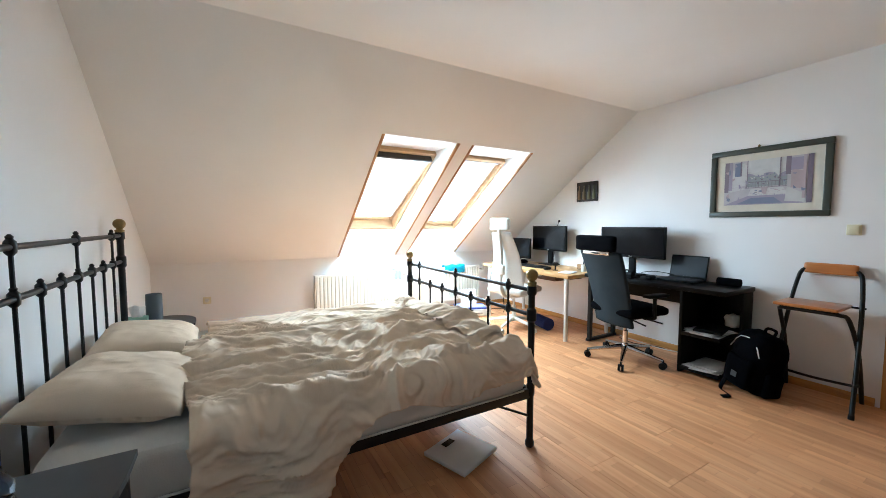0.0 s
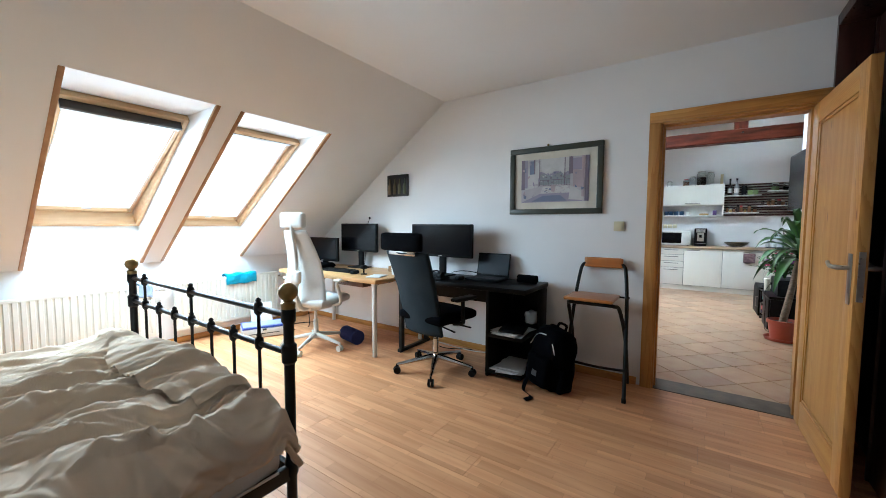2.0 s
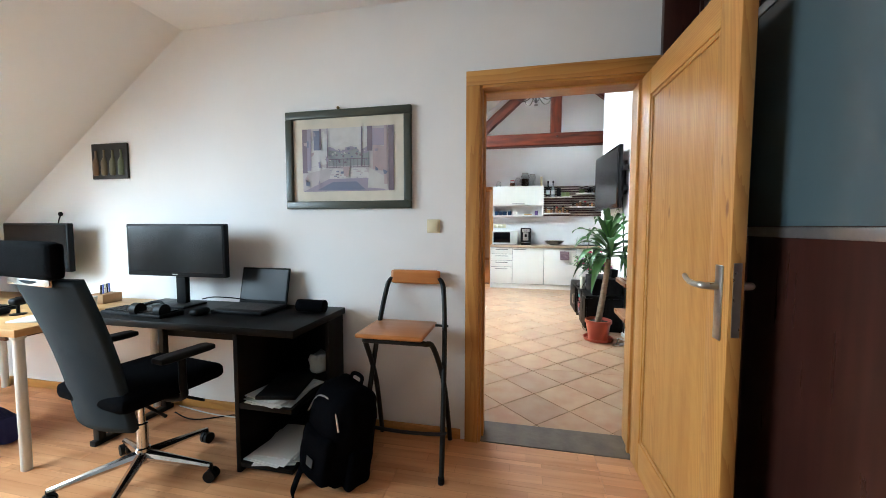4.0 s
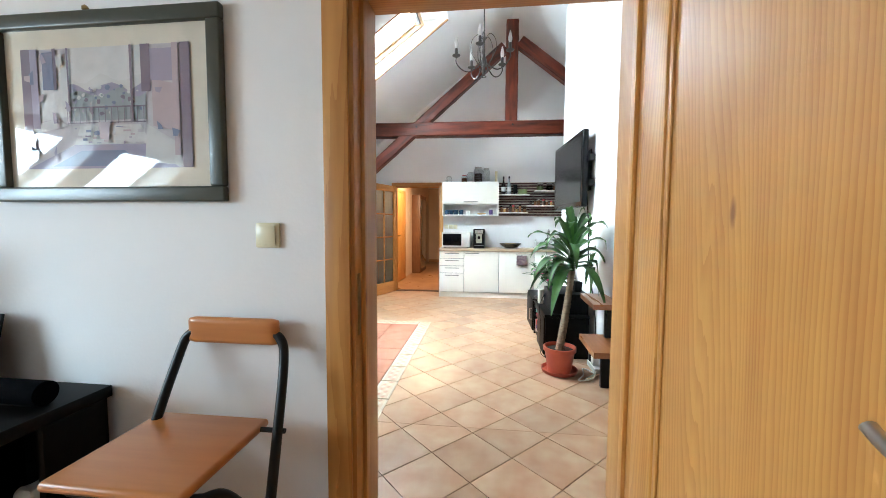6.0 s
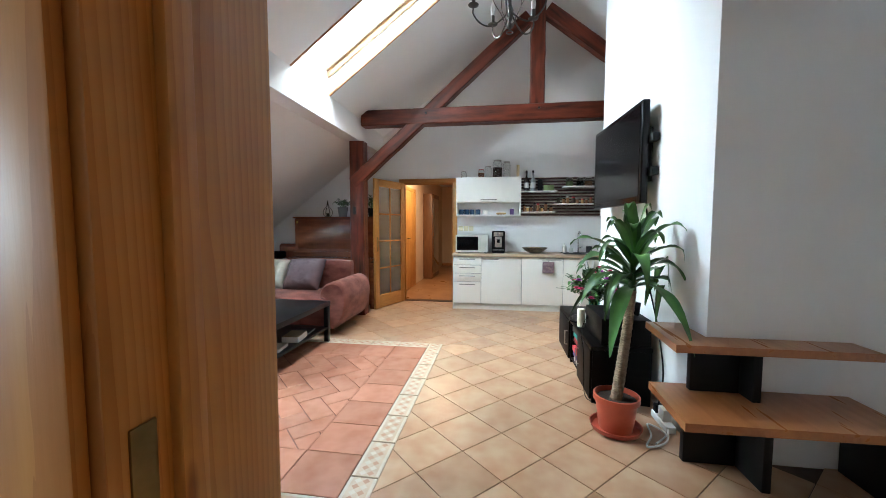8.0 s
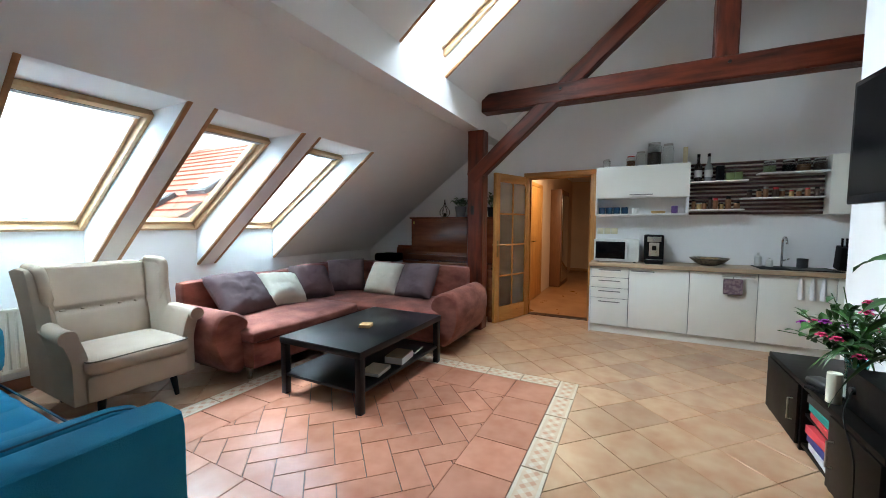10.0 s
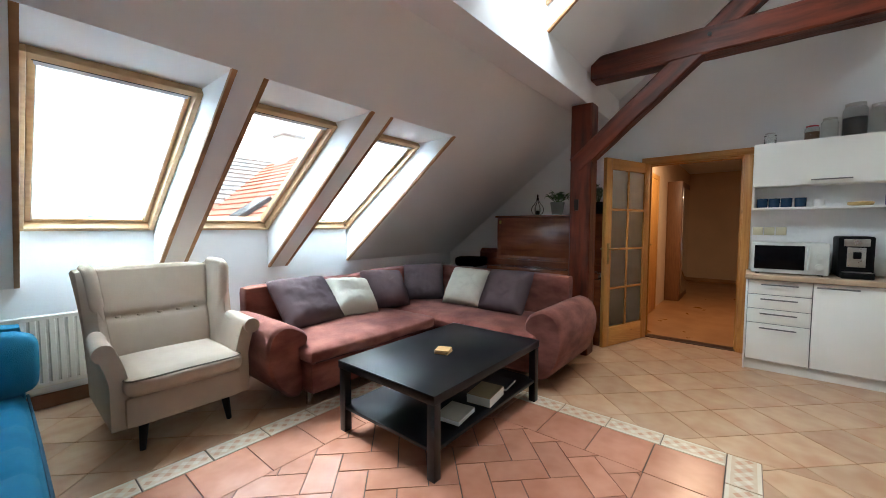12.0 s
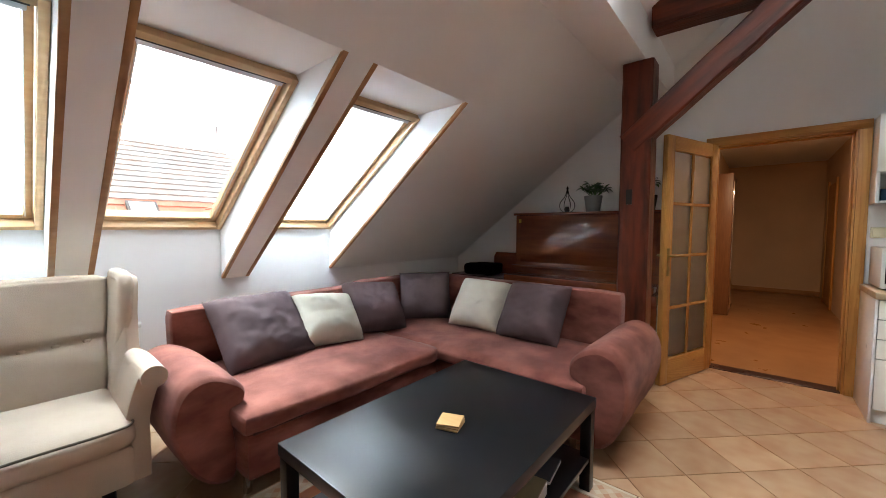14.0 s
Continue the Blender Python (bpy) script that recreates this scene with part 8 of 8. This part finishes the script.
wpart("lid", boxed(9.385, 9.852, 2.485, 3.955, 1.40, 1.425, 0.006, 3), M_PIANO, pn)
wpart("front_panel", boxed(9.408, 9.419, 2.56, 3.88, 0.90, 1.375, 0.004), M_PIANO, pn)
wpart("music_ledge", boxed(9.36, 9.419, 2.52, 3.96, 0.835, 0.862, 0.006), M_PIANO, pn)
wpart("key_bed", boxed(9.12, 9.419, 2.50, 3.96, 0.64, 0.715, 0.008), M_PIANO, pn)
wpart("fallboard", boxed(9.14, 9.418, 2.53, 3.93, 0.716, 0.782, 0.015, 3), M_PIANO, pn)
for y in (2.53, 3.91):
    wpart("front_leg", boxed(9.14, 9.22, y - 0.03, y + 0.03, 0.0, 0.64, 0.006), M_PIANO, pn)
wpart("sticker", boxed(9.406, 9.4085, 3.87, 3.90, 1.32, 1.36), material("yellow_tag", (0.6, 0.42, 0.05), 0.6), pn, smooth=False)
e = thing("wire_lantern", (9.55, 3.42, 1.425), "black wire candle lantern on the piano", "lantern")
for k in range(8):
    a = k * math.pi / 4
    P3 = lambda r, z: (9.55 + r * math.cos(a), 3.42 + r * math.sin(a), 1.426 + z)
    wpart("wire", tube(bmesh.new(), curve([P3(0.03, 0.0), P3(0.075, 0.04), P3(0.075, 0.1), P3(0.03, 0.16), P3(0.012, 0.2)], 4), 0.003, 6), M_IRON, e)
wpart("finial", lathe(bmesh.new(), [(0.014, 0.195), (0.016, 0.21), (0.008, 0.23), (0.012, 0.25), (0.004, 0.27)], 9.55, 3.42, 1.426, 12), M_IRON, e)
wpart("base", lathe(bmesh.new(), [(0.05, 0), (0.05, 0.006), (0.02, 0.01), (0.02, 0.06), (0.001, 0.062)], 9.55, 3.42, 1.426, 16), M_IRON, e)


def pot_plant(x, y, z, r, h, n, spread, tall, mat, label, seed):
    e = thing("pot_plant", (x, y, z), label, "potted plant", "plants on the piano")
    wpart("pot", lathe(bmesh.new(), [(r * 0.75, 0.001), (r, h * 0.9), (r, h), (r * 0.9, h), (r * 0.85, h * 0.9), (0.001, h * 0.88)], x, y, z, 20), mat, e)
    g = random.Random(seed)
    bm, stm = bmesh.new(), bmesh.new()
    for k in range(n):
        a, t = g.uniform(0, 6.28), g.uniform(0.25, 1)
        p = Vector((x + math.cos(a) * spread * t, y + math.sin(a) * spread * t, z + h + tall * (1.1 - t * 0.6) * g.uniform(0.5, 1)))
        tube(stm, [(x, y, z + h * 0.88), p], 0.002, 4)
        blade(bm, p, p + Vector((math.cos(a) * 0.06, math.sin(a) * 0.06, g.uniform(-.02, .05))), 0.02, 0.012, 4)
        q = Vector((x, y, z + h)).lerp(p, 0.6)
        blade(bm, q, q + Vector((math.cos(a + 1) * 0.05, math.sin(a + 1) * 0.05, 0.03)), 0.017, 0.01, 4)
    wpart("foliage", bm, M_LEAFD, e), wpart("stems", stm, M_STEM, e)


pot_plant(9.56, 3.16, 1.425, 0.085, 0.16, 34, 0.13, 0.12, material("grey_pot", (0.2, 0.21, 0.21), 0.6), "dark green plant in grey pot on piano", 3)
pot_plant(9.58, 2.67, 1.425, 0.07, 0.14, 26, 0.07, 0.24, M_PLBLACK, "tall leafy plant in black pot on piano", 8)
e = thing("side_cabinet", (9.5, 4.35, 0), "small dark cabinet beside the piano", "cabinet")
wpart("box", boxed(9.25, 9.84, 4.0, 4.72, 0, 0.72, 0.005), M_WENGE, e)
e = thing("black_case", (9.4, 4.38, 0.72), "slack black bag on the side cabinet", "bag")
wpart("bag_body", rounded(bmesh.new(), 9.27, 9.6, 4.2, 4.56, 0.722, 0.85, 0.04, 7, wob=0.012, wscale=9), M_DARKF, e)
e = thing("wooden_casket", (9.6, 4.2, 0.72), "brown wooden casket with sloped lid", "box")
wpart("casket", prism(bmesh.new(), [(9.62, 0.722), (9.80, 0.722), (9.80, 0.92), (9.75, 0.97), (9.67, 0.97), (9.62, 0.92)], "y", 4.05, 4.35), M_PIANO, e, smooth=False)

# ---- outside: neighbouring roofs ----
M_REDT = material("red_roof_tile", (0.62, 0.25, 0.155), 0.75, second=(0.54, 0.2, 0.12), scale=5, island=0.1)
M_GREYT = material("weathered_grey_tile", (0.40, 0.42, 0.415), 0.85, second=(0.45, 0.38, 0.33), scale=1.2, island=0.2)
M_RENDERW = material("pale_render", (0.55, 0.53, 0.48), 0.9, scale=2)


def tiled_roof(bm, corner, along, up_, n_rows, n_cols):
    """Courses of overlapping tiles: each a low wedge, over the slope spanned by along and up_."""
    corner, along, up_ = Vector(corner), Vector(along), Vector(up_)
    nrm = along.cross(up_).normalized()
    if nrm.z < 0:
        nrm = -nrm
    for r in range(n_rows):
        a, b = r / n_rows, (r + 1.12) / n_rows
        for c in range(n_cols):
            u0, u1 = (c + 0.02) / n_cols, (c + 0.98) / n_cols
            off = 0.5 / n_cols * (r % 2)
            p = [corner + along * (u0 + off) + up_ * a + nrm * 0.05, corner + along * (u1 + off) + up_ * a + nrm * 0.05, corner + along * (u1 + off) + up_ * b, corner + along * (u0 + off) + up_ * b]
            v = [bm.verts.new(q) for q in p] + [bm.verts.new(p[0] - nrm * 0.05), bm.verts.new(p[1] - nrm * 0.05)]
            bm.faces.new(v[:4]), bm.faces.new((v[0], v[4], v[5], v[1]))


hs = thing("neighbour_house", (4, 19, -9), "neighbouring house with weathered grey tiled roof", "house")
wpart("wall", boxed(-6, 14, 16.2, 25, -9, 1.0), M_RENDERW, hs, smooth=False)
bm = bmesh.new()
tiled_roof(bm, (-6.5, 17.33, 2.16), (23, 0, 0), (0, 3.35, 2.59), 12, 70)
wpart("roof", bm, M_GREYT, hs, smooth=False)
bm = bmesh.new()
tiled_roof(bm, (-6.5, 15.7, 0.9), (23, 0, 0), (0, 1.63, 1.26), 6, 70)
wpart("roof_repair", bm, M_REDT, hs, "newer red tiles along the eaves", smooth=False)
wpart("gable_fill", prism(bmesh.new(), [(15.8, 0.8), (20.68, 4.6), (25.56, 0.8)], "x", -6.4, 14), M_RENDERW, hs, smooth=False)
wpart("antenna", tube(bmesh.new(), [(12.1, 20.7, 4.5), (12.1, 20.7, 5.8)], 0.02, 6), M_IRON, hs)
an = bmesh.new()
for k in range(2):
    tube(an, [(11.95, 20.7, 5.62 + k * 0.14), (12.25, 20.7, 5.62 + k * 0.14)], 0.012, 5)
wpart("antenna_bar", an, M_IRON, hs)
h2 = thing("neighbour_wing", (14.3, 14, -9), "neighbouring wing with red tiled roof and skylights", "house")
wpart("wall", boxed(9.6, 19, 11.3, 20, -9, 1.0), M_RENDERW, h2, smooth=False)
bm = bmesh.new()
tiled_roof(bm, (9.1, 11.0, 1.01), (0, 9.6, 0), (5.2, 0, 3.5), 16, 30)
wpart("roof", bm, M_REDT, h2, smooth=False)
wpart("roof_body", prism(bmesh.new(), [(9.3, 1.0), (14.3, 4.4), (19.3, 1.0)], "y", 11.1, 20), M_RENDERW, h2, smooth=False)
for x, y in ((10.2, 13.3), (11.2, 11.9)):
    m = Matrix.Translation((x, y, 1.01 + (x - 9.1) * 0.673 + 0.05)) @ pose(0, 0, 0, 0, -math.degrees(math.atan2(3.5, 5.2)), 0)
    wn_ = wpart("roof_window", boxed(-0.6, 0.6, -0.45, 0.45, 0.0, 0.12, 0.01, 1, m), M_DGREY, h2)
    wpart("pane", boxed(-0.5, 0.5, -0.36, 0.36, 0.11, 0.13, 0, 1, m), M_FROST, wn_, smooth=False)
chm = wpart("chimney", boxed(13.75, 14.85, 18.0, 18.9, 3.6, 5.5, 0.02), M_RENDERW, h2, smooth=False)
wpart("chimney_cap", boxed(13.7, 14.9, 17.95, 18.95, 5.5, 5.62, 0.02), M_GREYT, chm)
m = Matrix.Translation((8.6, 16.7, 1.72)) @ pose(0, 0, 0, 37, 0, 0)
sw = wpart("roof_window", boxed(-0.4, 0.4, -0.5, 0.5, 0.0, 0.12, 0.01, 1, m), M_DGREY, hs)
wpart("pane", boxed(-0.32, 0.32, -0.42, 0.42, 0.11, 0.13, 0, 1, m), M_WHITE, sw, smooth=False)
gd_ = structure("ground", boxed(-400, 400, -400, 400, -9.3, -9.0), material("ground_far", (0.12, 0.12, 0.11), 0.9, scale=0.2), "grey ground far below the attic")

# ---- floor pieces ----
def piece_mesh(name, pts, z0, z1, mat, inset=0.0015):
    cx, cy = sum(p[0] for p in pts) / len(pts), sum(p[1] for p in pts) / len(pts)
    q = [(p[0] - cx, p[1] - cy) for p in pts]
    k = [(x - math.copysign(min(abs(x), inset * 1.5), x), y - math.copysign(min(abs(y), inset * 1.5), y)) for x, y in q]
    n = len(q)
    vs = [(x, y, z0) for x, y in q] + [(x, y, z1 - 0.0015) for x, y in q] + [(x, y, z1) for x, y in k]
    fs = [tuple(range(2 * n, 3 * n))] + [(r * n + i, r * n + (i + 1) % n, (r + 1) * n + (i + 1) % n, (r + 1) * n + i) for r in (0, 1) for i in range(n)]
    me = bpy.data.meshes.new(name)
    me.from_pydata(vs, [], fs)
    me.materials.append(mat)
    return me, cx, cy


def lay(name, pts, mat, parent, z1=0.0, z0=-0.006, inset=0.0015):
    me, cx, cy = piece_mesh(name, pts, z0, z1, mat, inset)
    ob = new(name, me)
    ob.location = (cx, cy, 0)
    ob.parent = parent
    return ob


FLOOR_B = bpy.data.objects["floor_bedroom_base"]
FLOOR_L = bpy.data.objects["floor_living_base"]
rng = random.Random(4)
# laminate boards along the room
bw, bl = 0.193, 1.29
x = XB0
while x < XW:
    y = YW - rng.choice((0.0, 0.33, 0.62, 0.95))
    while y < YK:
        a, b, c, d = x, min(x + bw, XW), max(y, YW), min(y + bl, YK)
        if d - c > 0.02:
            lay("plank", [(a + 0.0006, c + 0.0006), (b - 0.0006, c + 0.0006), (b - 0.0006, d - 0.0006), (a + 0.0006, d - 0.0006)], M_LAM, FLOOR_B, 0.0, -0.004, 0.0004)
        y += bl
    x += bw

# diagonal tiles around the inlaid panel
PX0, PX1, PY0, PY1 = 5.15, 7.648, 1.196, 3.665
P = 0.2217
G = 0.0028


def outside(poly):
    """The part of a tile that lies outside the panel, as convex pieces."""
    res = []
    for rect in ((XL, PX0, -2.7, YKL), (PX1, XK, -2.7, YKL), (PX0, PX1, -2.7, PY0), (PX0, PX1, PY1, YKL)):
        c = clip(poly, *rect)
        if len(c) >= 3:
            res.append(c)
    return res


count = 0
for i in range(-14, 24):
    for j in range(-20, 26):
        if (i + j) % 2:
            continue
        cx, cy = 5.98 + (i + 1) * P, 0.575 + j * P
        poly = [(cx - P + G, cy), (cx, cy - P + G), (cx + P - G, cy), (cx, cy + P - G)]
        hidden = cx > TX0 and cx < TX1 and cy < TVY - 0.3
        for c in outside(poly):
            if not hidden:
                lay("tile", c, M_TILE, FLOOR_L)
                count += 1

# panel: inlaid border, a row of square terracotta tiles, herringbone field
B = 0.15
ROW = 0.335                                    # square tiles round the herringbone field
XS = [PX0 + B] + [PX0 + B + ROW + k * (PX1 - PX0 - 2 * B - 2 * ROW) / 5 for k in range(6)] + [PX1 - B]
YS = [PY0 + B] + [PY0 + B + ROW + k * (PY1 - PY0 - 2 * B - 2 * ROW) / 5 for k in range(6)] + [PY1 - B]


def border(cx, cy, along):
    """One border tile with its lozenge inlay."""
    h = 0.155
    L, Wd = (h, B / 2) if along else (B / 2, h)
    t = lay("tile", [(cx - L + G, cy - Wd + G), (cx + L - G, cy - Wd + G), (cx + L - G, cy + Wd - G), (cx - L + G, cy + Wd - G)], M_MOSAIC, FLOOR_L)
    bm = bmesh.new()
    q = 0.021
    for a in range(-3, 4):
        for k, off in ((0, -q), (1, q)):
            u, v = a * 2 * q, off
            x, y = (u, v) if along else (v, u)
            f = bm.faces.new([bm.verts.new(p) for p in ((x - q * .92, y, 0.0006), (x, y - q * .92, 0.0006), (x + q * .92, y, 0.0006), (x, y + q * .92, 0.0006))])
            f.material_index = (a + k) % 2
    for s in (-1, 1):
        e = B / 2 - 0.013
        pts = [(-h + 0.006, s * e - 0.008), (h - 0.006, s * e - 0.008), (h - 0.006, s * e + 0.008), (-h + 0.006, s * e + 0.008)]
        f = bm.faces.new([bm.verts.new((p[0], p[1], 0.0005) if along else (p[1], p[0], 0.0005)) for p in pts])
        f.material_index = 0
    ins = mesh_object("inlay", bm, [M_MOSAIC_L, M_MOSAIC_D], t)


n = 8
for k in range(n):
    x = PX0 + (k + 0.5) * (PX1 - PX0) / n
    border(x, PY0 + B / 2, True)
    border(x, PY1 - B / 2, True)
for k in range(7):
    y = PY0 + B + (k + 0.5) * (PY1 - PY0 - 2 * B) / 7
    border(PX0 + B / 2, y, False)
    border(PX1 - B / 2, y, False)
for i in range(7):
    for j in range(7):
        if i in (0, 6) or j in (0, 6):
            a, b, c, d = XS[i], XS[i + 1], YS[j], YS[j + 1]
            lay("tile", [(a + G, c + G), (b - G, c + G), (b - G, d - G), (a + G, d - G)], M_TERRA, FLOOR_L)
rect = (XS[1], XS[6], YS[1], YS[6])
w = 0.1555
cs = math.sqrt(0.5)
ox, oy = 6.0426, 2.5826
for i in range(-16, 17):
    for j in range(-16, 17):
        if (i - j) % 4 == 0:
            u0, v0, du, dv = i * w, j * w, 2 * w, w
        elif (i - j) % 4 == 3:
            u0, v0, du, dv = i * w, j * w, w, 2 * w
        else:
            continue
        q = [(u0 + G, v0 + G), (u0 + du - G, v0 + G), (u0 + du - G, v0 + dv - G), (u0 + G, v0 + dv - G)]
        poly = clip([(ox + (u - v) * cs, oy + (u + v) * cs) for u, v in q], *rect)
        if len(poly) >= 3:
            lay("tile", poly, M_TERRA, FLOOR_L)
